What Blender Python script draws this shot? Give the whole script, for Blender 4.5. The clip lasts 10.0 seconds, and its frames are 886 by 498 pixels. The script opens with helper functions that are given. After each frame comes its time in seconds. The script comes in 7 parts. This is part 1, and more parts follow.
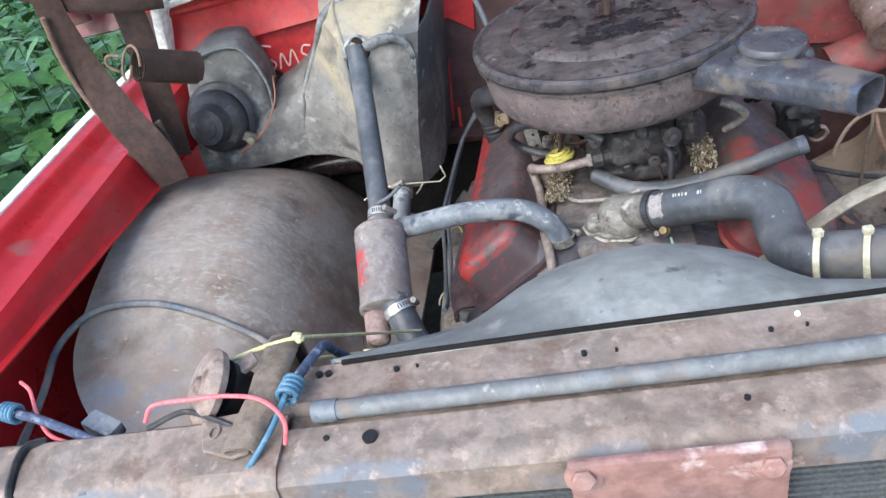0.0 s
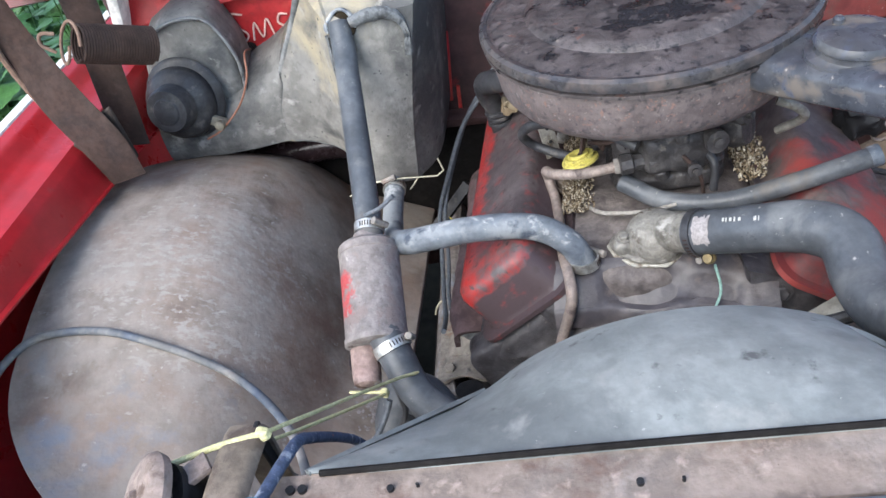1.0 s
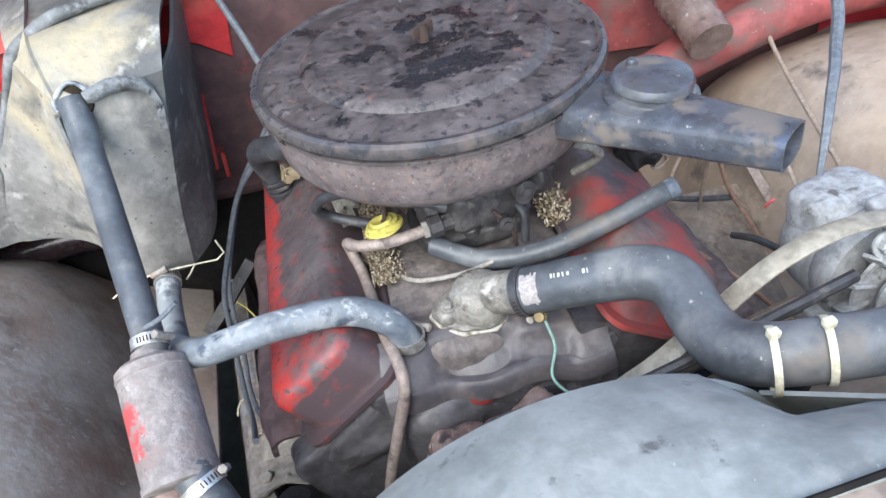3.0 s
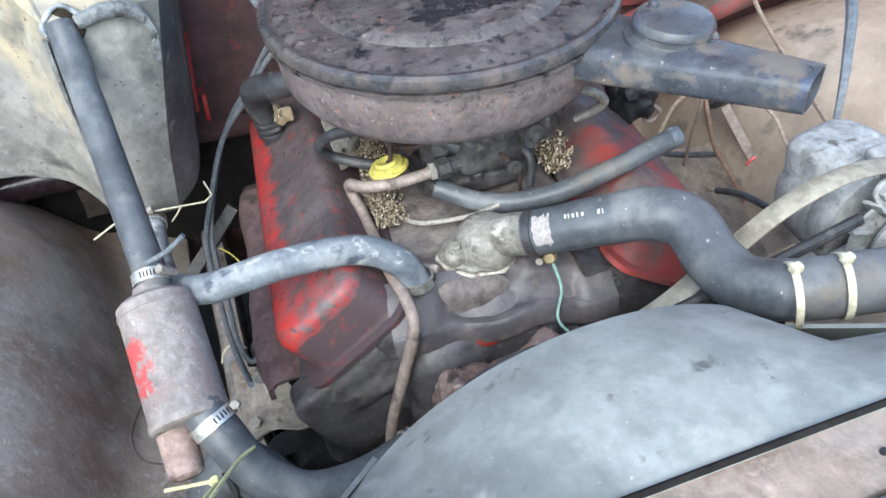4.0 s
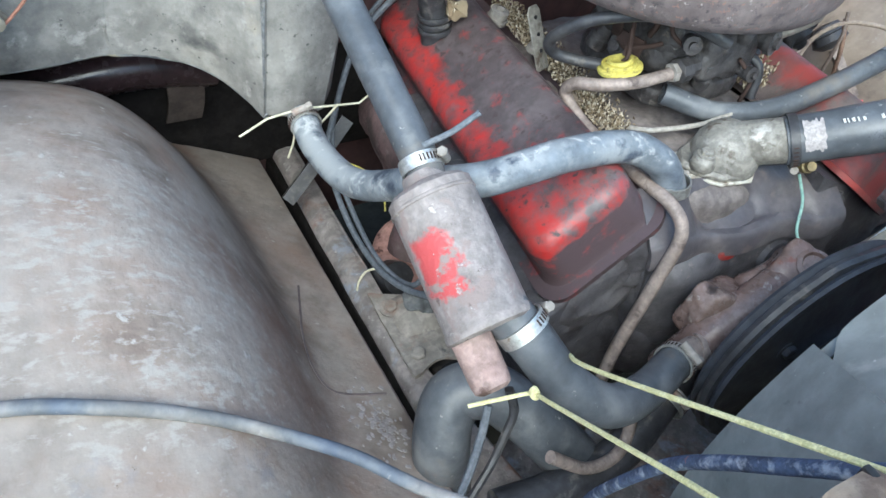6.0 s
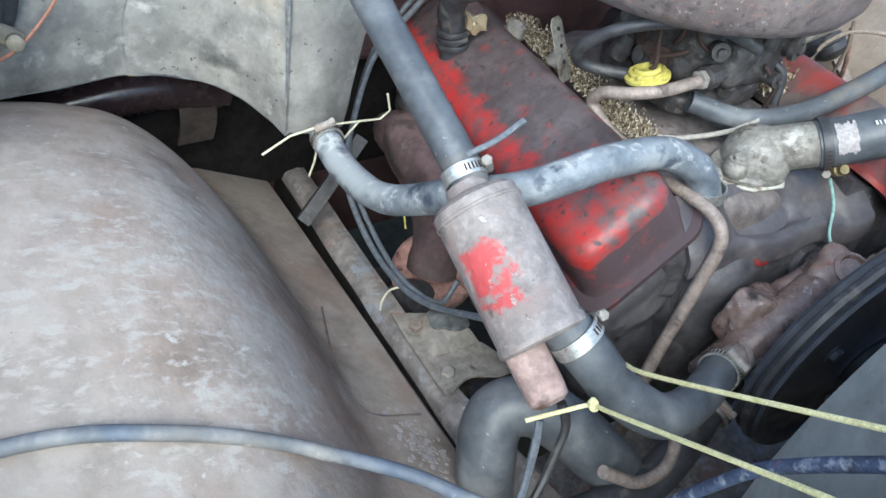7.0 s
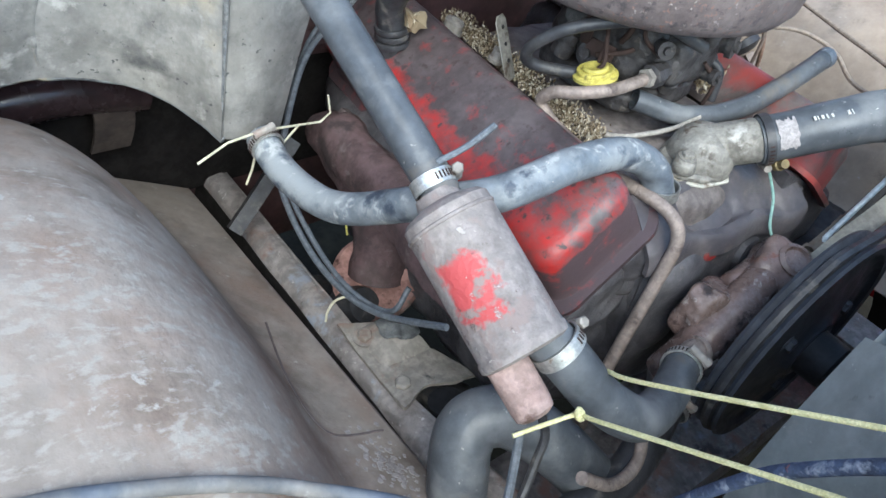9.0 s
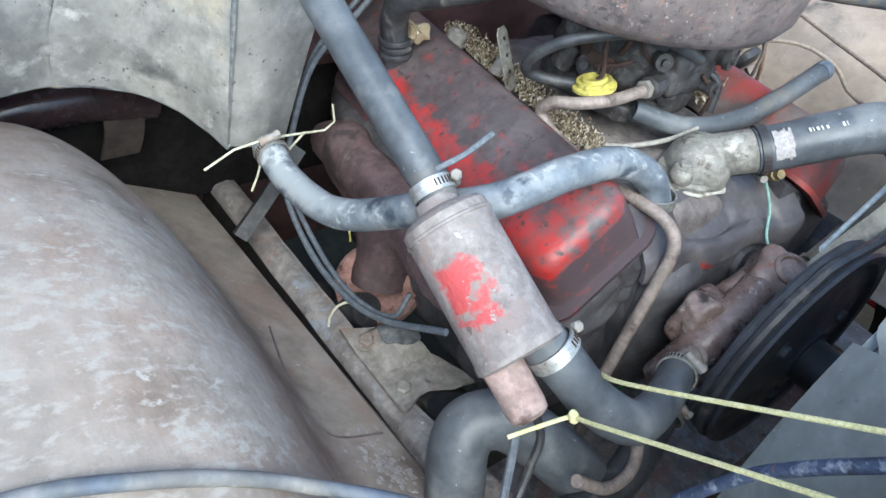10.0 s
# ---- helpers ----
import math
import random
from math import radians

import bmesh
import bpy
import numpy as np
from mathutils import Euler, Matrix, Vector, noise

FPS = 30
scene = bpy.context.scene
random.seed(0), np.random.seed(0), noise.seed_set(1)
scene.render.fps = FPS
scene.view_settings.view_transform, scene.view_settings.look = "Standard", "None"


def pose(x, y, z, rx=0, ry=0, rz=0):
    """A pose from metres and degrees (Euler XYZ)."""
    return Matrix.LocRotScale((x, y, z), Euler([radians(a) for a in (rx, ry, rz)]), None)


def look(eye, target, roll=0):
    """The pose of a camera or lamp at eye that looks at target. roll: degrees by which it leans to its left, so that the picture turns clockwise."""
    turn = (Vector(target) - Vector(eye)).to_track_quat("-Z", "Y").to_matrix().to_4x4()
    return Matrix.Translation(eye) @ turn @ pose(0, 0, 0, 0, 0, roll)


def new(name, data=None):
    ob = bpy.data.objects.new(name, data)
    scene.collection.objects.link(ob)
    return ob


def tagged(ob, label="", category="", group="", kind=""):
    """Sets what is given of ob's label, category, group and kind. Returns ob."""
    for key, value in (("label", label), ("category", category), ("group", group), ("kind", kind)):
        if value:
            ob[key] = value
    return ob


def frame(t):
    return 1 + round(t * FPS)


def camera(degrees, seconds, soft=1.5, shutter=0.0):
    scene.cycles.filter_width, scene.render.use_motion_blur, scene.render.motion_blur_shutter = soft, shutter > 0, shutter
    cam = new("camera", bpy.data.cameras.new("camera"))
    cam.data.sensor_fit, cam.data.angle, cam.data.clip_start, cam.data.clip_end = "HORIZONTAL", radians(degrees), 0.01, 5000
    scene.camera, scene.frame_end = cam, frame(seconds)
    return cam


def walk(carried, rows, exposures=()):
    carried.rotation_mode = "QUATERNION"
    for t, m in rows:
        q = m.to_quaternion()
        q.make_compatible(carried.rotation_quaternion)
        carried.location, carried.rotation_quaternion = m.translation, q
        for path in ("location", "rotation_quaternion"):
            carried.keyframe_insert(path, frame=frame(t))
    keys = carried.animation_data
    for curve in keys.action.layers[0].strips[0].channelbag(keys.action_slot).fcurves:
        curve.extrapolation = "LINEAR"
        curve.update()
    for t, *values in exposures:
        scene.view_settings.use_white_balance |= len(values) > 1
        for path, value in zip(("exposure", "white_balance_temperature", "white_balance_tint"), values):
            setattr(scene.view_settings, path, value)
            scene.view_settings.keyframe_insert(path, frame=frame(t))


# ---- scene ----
cam = camera(61.0, 10.0)
PATH = [
    (0, (-0.071, -0.408, 1.357), (-0.44, 1.19, 0.214), -16.2),
    (0.5, (-0.08, -0.356, 1.365), (-0.413, 1.255, 0.227), -18.0),
    (1, (-0.099, -0.238, 1.338), (-0.459, 1.275, 0.08), -16.2),
    (1.5, (-0.12, -0.191, 1.33), (-0.318, 1.367, 0.091), -16.3),
    (2, (-0.174, -0.142, 1.334), (-0.224, 1.387, 0.045), -13.1),
    (2.5, (-0.145, -0.131, 1.317), (-0.11, 1.377, 0.004), -14.4),
    (2.7, (-0.135, -0.132, 1.32), (-0.006, 1.394, 0.035), -13.0),
    (3.8, (-0.188, -0.129, 1.31), (0.231, 1.297, -0.028), -5.4),
    (4, (-0.213, -0.127, 1.302), (0.187, 1.28, -0.062), -5.0),
    (4.5, (-0.269, -0.125, 1.301), (0.032, 1.342, -0.025), -1.5),
    (4.8, (-0.284, -0.121, 1.28), (-0.178, 1.354, -0.067), -6.4),
    (5, (-0.309, -0.101, 1.255), (0.005, 1.33, -0.107), -3.0),
    (5.5, (-0.46, -0.027, 1.212), (0.181, 1.229, -0.206), 3.0),
    (6, (-0.562, 0.022, 1.192), (0.221, 1.232, -0.196), 8.3),
    (6.2, (-0.578, 0.029, 1.183), (0.201, 1.231, -0.212), 8.7),
    (7.3, (-0.616, 0.058, 1.164), (0.259, 1.297, -0.139), 7.7),
    (7.5, (-0.624, 0.063, 1.161), (0.15, 1.35, -0.16), 4.0),
    (8, (-0.628, 0.064, 1.178), (0.249, 1.349, -0.079), 4.7),
    (8.5, (-0.634, 0.081, 1.177), (0.422, 1.276, -0.031), 10.8),
    (9, (-0.637, 0.104, 1.156), (0.446, 1.158, -0.154), 12.8),
    (9.5, (-0.636, 0.114, 1.141), (0.459, 1.111, -0.203), 14.6),
    (10, (-0.64, 0.09, 1.162), (0.436, 1.175, -0.129), 12.6),
]
walk(cam, [(t, look(eye, target, roll)) for t, eye, target, roll in PATH], [(0, 1.78, 6650, 7), (1.0, 1.80, 6650, 7), (2.0, 2.03, 6600, 7), (4.2, 2.12, 6450, 1), (6.0, 2.05, 6250, -2), (8.0, 2.0, 6320, 0), (9.0, 1.95, 6280, 0), (10, 2.1, 6230, -1)])

# ---- light ----
world = bpy.data.worlds.new("sky")
world.use_nodes = True
scene.world = world
wn = world.node_tree
sky = wn.nodes.new("ShaderNodeTexSky")
sky.sky_type = "NISHITA"
sky.sun_disc = False
sky.sun_elevation = radians(48)
sky.sun_rotation = radians(215)
wn.links.new(sky.outputs[0], wn.nodes["Background"].inputs[0])
wn.nodes["Background"].inputs[1].default_value = 0.15
sun = new("sun", bpy.data.lights.new("sun", "SUN"))
sun.data.energy = 1.5
sun.data.angle = radians(55)
sun.data.color = (1.0, 0.98, 0.95)
sun.matrix_world = look((-1.4, -2.0, 3.2), (0, 0.4, 0.8))


# ---- materials ----
def rgb(r, g, b):
    return (r, g, b, 1.0)


def surf(name, stops, scale=18.0, rough=0.6, metal=0.0, bump=0.15, bump_scale=120.0, patches=(), coat=0.0, rough_var=0.15, detail=8.0, lean=None, spots=None, stretch=None, mottle=0.16, spec=0.36):
    """A worn surface: a ramp of colours over broad noise, then patches (colour, scale, threshold, softness, roughness) with an edge of their own, and fine relief."""
    m = bpy.data.materials.new(name)
    m.use_nodes = True
    nt = m.node_tree
    N, L = nt.nodes, nt.links
    b = N["Principled BSDF"]
    co = N.new("ShaderNodeTexCoord")

    def noise_tex(sc, det=detail, dist=0.0, off=0.0, drawn=(1, 1, 1)):
        n = N.new("ShaderNodeTexNoise")
        n.inputs["Scale"].default_value, n.inputs["Detail"].default_value = sc, det
        n.inputs["Roughness"].default_value, n.inputs["Distortion"].default_value = 0.62, dist
        mp = N.new("ShaderNodeMapping")
        mp.inputs["Location"].default_value = (off, off * 0.7, off * 1.3)
        mp.inputs["Scale"].default_value = drawn
        L.new(co.outputs["Object"], mp.inputs["Vector"])
        L.new(mp.outputs[0], n.inputs["Vector"])
        return n

    base = noise_tex(scale, dist=0.4)
    ramp = N.new("ShaderNodeValToRGB")
    e = ramp.color_ramp.elements
    lo, hi = 0.3, 0.7
    e[0].position, e[1].position = lo, hi
    e[0].color, e[1].color = rgb(*stops[0]), rgb(*stops[-1])
    for k, c in enumerate(stops[1:-1]):
        x = e.new(lo + (hi - lo) * (k + 1) / (len(stops) - 1))
        x.color = rgb(*c)
    L.new(base.outputs["Fac"], ramp.inputs[0])
    colour = ramp.outputs[0]
    grain = noise_tex(scale * 9, 4.0, off=3.0)
    gm = N.new("ShaderNodeMix")
    gm.data_type, gm.blend_type = "RGBA", "SOFT_LIGHT"
    gm.inputs[0].default_value = 0.55
    L.new(colour, gm.inputs[6])
    L.new(grain.outputs["Color"], gm.inputs[7])
    bw = N.new("ShaderNodeRGBToBW")
    L.new(grain.outputs["Color"], bw.inputs[0])
    L.new(bw.outputs[0], gm.inputs[7])
    colour = gm.outputs[2]
    # crisp mottling between the broad colour and the grain
    mot = noise_tex(scale * 3.7, 12.0, dist=0.2, off=31.0)
    mr0 = N.new("ShaderNodeMapRange")
    mr0.inputs[1].default_value, mr0.inputs[2].default_value = 0.44, 0.56
    mr0.inputs[3].default_value, mr0.inputs[4].default_value = 1.0 - mottle, 1.0 + mottle * 0.7
    L.new(mot.outputs["Fac"], mr0.inputs[0])
    mm = N.new("ShaderNodeMix")
    mm.data_type, mm.blend_type = "RGBA", "MULTIPLY"
    mm.inputs[0].default_value = 1.0
    L.new(colour, mm.inputs[6])
    L.new(mr0.outputs[0], mm.inputs[7])
    colour = mm.outputs[2]
    r = N.new("ShaderNodeMapRange")
    r.inputs[1].default_value, r.inputs[2].default_value = 0.3, 0.7
    r.inputs[3].default_value, r.inputs[4].default_value = max(0.05, rough - rough_var), min(1.0, rough + rough_var)
    L.new(noise_tex(scale * 2.3, off=7.0).outputs["Fac"], r.inputs[0])
    roughness = r.outputs[0]
    height = None
    for k, (c, sc, th, soft, pr) in enumerate(patches):
        n = noise_tex(sc, 10.0, dist=0.15, off=11.0 + 5 * k, drawn=(stretch or {}).get(k, (1, 1, 1)))
        mr = N.new("ShaderNodeMapRange")
        mr.inputs[1].default_value, mr.inputs[2].default_value = th - soft, th + soft
        value = n.outputs["Fac"]
        for kind, rule in (("DOT_PRODUCT", (lean or {}).get(k)), ("DISTANCE", (spots or {}).get(k))):
            if rule is None:
                continue
            # paint that keeps to one side of a part, or to a stain round one place
            where, off, gain, least, most = rule
            dot = N.new("ShaderNodeVectorMath")
            dot.operation = kind
            dot.inputs[1].default_value = where
            L.new(co.outputs["Object"], dot.inputs[0])
            ml = N.new("ShaderNodeMath")
            ml.operation = "MULTIPLY_ADD"
            ml.inputs[1].default_value, ml.inputs[2].default_value = gain, -off * gain
            L.new(dot.outputs["Value"], ml.inputs[0])
            cl = N.new("ShaderNodeClamp")
            cl.inputs[1].default_value, cl.inputs[2].default_value = least, most
            L.new(ml.outputs[0], cl.inputs[0])
            ad = N.new("ShaderNodeMath")
            ad.operation = "ADD"
            L.new(value, ad.inputs[0])
            L.new(cl.outputs[0], ad.inputs[1])
            value = ad.outputs[0]
        L.new(value, mr.inputs[0])
        mx = N.new("ShaderNodeMix")
        mx.data_type = "RGBA"
        L.new(mr.outputs[0], mx.inputs[0])
        L.new(colour, mx.inputs[6])
        mx.inputs[7].default_value = rgb(*c)
        colour = mx.outputs[2]
        rm = N.new("ShaderNodeMix")
        rm.data_type = "FLOAT"
        L.new(mr.outputs[0], rm.inputs[0])
        L.new(roughness, rm.inputs[2])
        rm.inputs[3].default_value = pr
        roughness = rm.outputs[0]
        height = mr.outputs[0]
    L.new(colour, b.inputs["Base Color"])
    L.new(roughness, b.inputs["Roughness"])
    b.inputs["Metallic"].default_value = metal
    b.inputs["Coat Weight"].default_value = coat
    b.inputs["Coat Roughness"].default_value = 0.2
    b.inputs["Specular IOR Level"].default_value = spec
    bp = N.new("ShaderNodeBump")
    bp.inputs["Strength"].default_value = bump
    bp.inputs["Distance"].default_value = 0.004
    fine = noise_tex(bump_scale, 6.0, off=21.0)
    L.new(fine.outputs["Fac"], bp.inputs["Height"])
    last = bp
    if height is not None:
        b2 = N.new("ShaderNodeBump")
        b2.inputs["Strength"].default_value = bump
        b2.inputs["Distance"].default_value = 0.0015
        L.new(height, b2.inputs["Height"])
        L.new(bp.outputs[0], b2.inputs["Normal"])
        last = b2
    L.new(last.outputs[0], b.inputs["Normal"])
    return m


M = {
    "fender": surf("fender_red", [(0.33, 0.010, 0.014), (0.40, 0.014, 0.018), (0.36, 0.022, 0.026)], 6, 0.36, bump=0.05, coat=0.15, mottle=0.05, patches=[((0.26, 0.06, 0.055), 14, 0.68, 0.05, 0.6), ((0.55, 0.45, 0.42), 160, 0.74, 0.02, 0.8)]),
    "cowl": surf("cowl_red", [(0.40, 0.018, 0.020), (0.46, 0.026, 0.028), (0.36, 0.026, 0.030)], 9, 0.5, bump=0.06, coat=0.03, patches=[((0.26, 0.06, 0.05), 25, 0.66, 0.06, 0.6), ((0.50, 0.10, 0.07), 7, 0.64, 0.10, 0.5)]),
    # bulkhead red taken down to maroon: its shade is in the colour, with grime
    "firewall": surf("firewall_grime_shade", [(0.035, 0.022, 0.022), (0.06, 0.032, 0.032), (0.085, 0.04, 0.04)], 8, 0.6, bump=0.15, patches=[((0.25, 0.03, 0.03), 10, 0.70, 0.05, 0.5)]),
    "white": surf("white_paint", [(0.75, 0.74, 0.70), (0.82, 0.81, 0.78)], 20, 0.4, bump=0.05, patches=[((0.35, 0.22, 0.15), 60, 0.68, 0.03, 0.8)]),
    "lid": surf("lid_black_rust", [(0.040, 0.034, 0.035), (0.062, 0.052, 0.052), (0.085, 0.072, 0.071)], 9, 0.44, bump=0.45, detail=12, mottle=0.22, patches=[((0.014, 0.014, 0.016), 24, 0.555, 0.03, 0.22), ((0.125, 0.062, 0.048), 48, 0.66, 0.03, 0.8), ((0.018, 0.017, 0.019), 110, 0.585, 0.04, 0.35), ((0.14, 0.118, 0.112), 75, 0.655, 0.04, 0.85), ((0.24, 0.21, 0.20), 210, 0.69, 0.02, 0.9)], spots={0: ((0.01, 0.545, 0.99), 0.075, -1.8, -0.05, 0.12)}),
    "pan": surf("pan_rust", [(0.096, 0.074, 0.073), (0.130, 0.105, 0.103), (0.155, 0.130, 0.127)], 10, 0.62, bump=0.4, mottle=0.12, patches=[((0.060, 0.050, 0.053), 130, 0.58, 0.05, 0.5), ((0.21, 0.125, 0.105), 150, 0.62, 0.04, 0.8), ((0.30, 0.26, 0.25), 190, 0.655, 0.03, 0.9)]),
    "snorkel": surf("snorkel_paint", [(0.030, 0.034, 0.046), (0.048, 0.052, 0.064), (0.070, 0.070, 0.074)], 12, 0.32, bump=0.15, mottle=0.2, patches=[((0.115, 0.098, 0.088), 18, 0.58, 0.04, 0.8), ((0.055, 0.065, 0.095), 30, 0.62, 0.04, 0.25), ((0.22, 0.20, 0.19), 150, 0.68, 0.02, 0.9)]),
    "manifold": surf("manifold_maroon", [(0.062, 0.038, 0.040), (0.090, 0.057, 0.058), (0.078, 0.056, 0.055)], 14, 0.8, bump=0.4, mottle=0.18, patches=[((0.042, 0.030, 0.030), 22, 0.61, 0.04, 0.8), ((0.125, 0.098, 0.095), 60, 0.65, 0.04, 0.9)]),
    "rubber": surf("rubber_dusty", [(0.042, 0.046, 0.053), (0.070, 0.076, 0.085), (0.100, 0.104, 0.112)], 12, 0.42, bump=0.15, mottle=0.1, patches=[((0.145, 0.148, 0.152), 18, 0.60, 0.08, 0.7), ((0.15, 0.125, 0.10), 9, 0.66, 0.06, 0.85), ((0.30, 0.29, 0.28), 130, 0.685, 0.03, 0.9)]),
    "rubber_dark": surf("rubber_dark", [(0.018, 0.018, 0.020), (0.034, 0.034, 0.038), (0.05, 0.048, 0.047)], 25, 0.45, bump=0.15, patches=[((0.12, 0.11, 0.10), 50, 0.64, 0.06, 0.9)]),
    "rubber_pale": surf("rubber_perished", [(0.080, 0.094, 0.115), (0.140, 0.156, 0.175), (0.058, 0.068, 0.086)], 13, 0.5, bump=0.25, mottle=0.14, patches=[((0.22, 0.232, 0.242), 15, 0.53, 0.05, 0.7), ((0.32, 0.328, 0.328), 44, 0.61, 0.035, 0.85), ((0.042, 0.052, 0.072), 30, 0.61, 0.04, 0.45), ((0.40, 0.39, 0.37), 150, 0.69, 0.02, 0.9)]),
    "cast": surf("cast_iron_grease", [(0.036, 0.034, 0.039), (0.062, 0.059, 0.065), (0.098, 0.092, 0.096)], 14, 0.55, bump=0.4, patches=[((0.028, 0.024, 0.026), 20, 0.58, 0.08, 0.35), ((0.36, 0.025, 0.028), 60, 0.66, 0.10, 0.5), ((0.17, 0.15, 0.14), 90, 0.66, 0.05, 0.8)], spots={1: ((-0.036, 0.313, 0.737), 0.014, -14.0, -0.22, 0.20)}),
    "cast_front": surf("cast_iron_mauve", [(0.060, 0.053, 0.057), (0.090, 0.080, 0.084), (0.115, 0.100, 0.099)], 16, 0.42, bump=0.2, mottle=0.10, patches=[((0.045, 0.042, 0.050), 22, 0.57, 0.12, 0.35), ((0.17, 0.135, 0.12), 34, 0.66, 0.08, 0.7)]),
    "cast_brown": surf("cast_iron_brown", [(0.115, 0.097, 0.092), (0.158, 0.136, 0.128), (0.082, 0.07, 0.068)], 18, 0.75, bump=0.4, patches=[((0.05, 0.04, 0.04), 25, 0.6, 0.08, 0.5)]),
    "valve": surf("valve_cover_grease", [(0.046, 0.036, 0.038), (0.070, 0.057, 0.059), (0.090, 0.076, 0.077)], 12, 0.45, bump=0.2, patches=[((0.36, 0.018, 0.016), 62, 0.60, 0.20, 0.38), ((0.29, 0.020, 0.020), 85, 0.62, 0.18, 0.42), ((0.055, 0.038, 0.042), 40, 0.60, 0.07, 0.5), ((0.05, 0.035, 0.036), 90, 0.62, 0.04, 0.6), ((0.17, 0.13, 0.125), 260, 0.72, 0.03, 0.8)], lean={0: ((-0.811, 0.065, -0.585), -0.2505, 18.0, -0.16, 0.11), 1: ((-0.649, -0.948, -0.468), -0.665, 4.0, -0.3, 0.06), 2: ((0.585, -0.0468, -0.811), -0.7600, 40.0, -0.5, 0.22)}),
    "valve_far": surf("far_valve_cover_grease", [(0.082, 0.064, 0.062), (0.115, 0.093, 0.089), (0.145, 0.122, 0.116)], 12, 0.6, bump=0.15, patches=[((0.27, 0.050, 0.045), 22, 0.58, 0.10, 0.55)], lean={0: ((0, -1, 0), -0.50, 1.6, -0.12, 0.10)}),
    "valve_red": surf("valve_cover_red", [(0.34, 0.018, 0.018), (0.40, 0.025, 0.022), (0.28, 0.02, 0.02)], 14, 0.42, bump=0.15, patches=[((0.09, 0.055, 0.05), 30, 0.55, 0.06, 0.7)]),
    "exhaust": surf("exhaust_rust", [(0.078, 0.060, 0.060), (0.110, 0.087, 0.085), (0.062, 0.047, 0.048)], 14, 0.8, bump=0.45, patches=[((0.04, 0.03, 0.03), 22, 0.61, 0.06, 0.8), ((0.19, 0.155, 0.145), 110, 0.68, 0.04, 0.9)]),
    "alu": surf("corroded_aluminium", [(0.155, 0.145, 0.130), (0.24, 0.225, 0.20), (0.11, 0.10, 0.085)], 30, 0.55, metal=0.25, bump=0.5, patches=[((0.40, 0.38, 0.35), 46, 0.63, 0.05, 0.8), ((0.09, 0.07, 0.055), 60, 0.62, 0.05, 0.9)]),
    "steel": surf("clamp_steel", [(0.40, 0.40, 0.39), (0.48, 0.48, 0.46), (0.33, 0.31, 0.29)], 60, 0.42, metal=0.8, bump=0.1, patches=[((0.22, 0.15, 0.10), 80, 0.66, 0.05, 0.8)]),
    "brass": surf("brass", [(0.23, 0.175, 0.085), (0.15, 0.115, 0.06)], 60, 0.6, metal=0.4, bump=0.1),
    "shroud": surf("shroud_plastic", [(0.158, 0.170, 0.166), (0.202, 0.214, 0.208), (0.240, 0.247, 0.238)], 6, 0.5, bump=0.12, detail=12, mottle=0.10, patches=[((0.125, 0.133, 0.132), 9, 0.58, 0.07, 0.55), ((0.085, 0.085, 0.085), 34, 0.665, 0.04, 0.7), ((0.272, 0.270, 0.255), 22, 0.66, 0.07, 0.75), ((0.33, 0.33, 0.315), 200, 0.69, 0.02, 0.9)]),
    "hose_grey": surf("hose_faded_grey", [(0.105, 0.112, 0.120), (0.145, 0.152, 0.158), (0.125, 0.120, 0.116)], 12, 0.55, bump=0.12, patches=[((0.17, 0.135, 0.118), 20, 0.63, 0.06, 0.8), ((0.27, 0.27, 0.26), 60, 0.66, 0.04, 0.8)]),
    "glass_fibre": surf("heater_box_fibre", [(0.120, 0.114, 0.107), (0.188, 0.180, 0.167), (0.240, 0.228, 0.206)], 8, 0.7, bump=0.4, mottle=0.16, patches=[((0.31, 0.265, 0.185), 11, 0.60, 0.10, 0.75), ((0.075, 0.074, 0.073), 10, 0.575, 0.07, 0.6), ((0.07, 0.07, 0.068), 110, 0.66, 0.02, 0.8), ((0.29, 0.28, 0.26), 34, 0.635, 0.05, 0.8), ((0.30, 0.255, 0.175), 18, 0.58, 0.14, 0.75)], spots={0: ((-0.425, 0.69, 0.97), 0.10, -2.0, -0.3, 0.09), 4: ((-0.335, 0.705, 1.045), 0.060, -3.5, -0.4, 0.06)}, lean={1: ((1, 0.25, 0.12), -0.035, 7.0, -0.03, 0.10)}),
    "seal_lump": surf("sealer_grey", [(0.075, 0.08, 0.085), (0.125, 0.13, 0.135), (0.18, 0.178, 0.17)], 40, 0.65, bump=0.5, patches=[((0.045, 0.046, 0.048), 50, 0.58, 0.06, 0.6), ((0.30, 0.30, 0.29), 45, 0.68, 0.05, 0.8)]),
    "hinge_foot": surf("hinge_foot_rust", [(0.030, 0.021, 0.018), (0.045, 0.034, 0.029), (0.060, 0.048, 0.042)], 18, 0.85, bump=0.3, patches=[((0.03, 0.023, 0.02), 30, 0.6, 0.06, 0.8)]),
    "bonnet": surf("bonnet_maroon", [(0.07, 0.012, 0.014), (0.11, 0.016, 0.018), (0.09, 0.03, 0.026)], 10, 0.4, bump=0.05, patches=[((0.10, 0.06, 0.045), 18, 0.60, 0.06, 0.8)]),
    "seal": surf("black_sealer", [(0.10, 0.105, 0.108), (0.16, 0.165, 0.168), (0.225, 0.222, 0.215)], 16, 0.6, bump=0.4, mottle=0.2, patches=[((0.05, 0.05, 0.052), 26, 0.60, 0.04, 0.6), ((0.27, 0.235, 0.17), 26, 0.67, 0.04, 0.8)]),
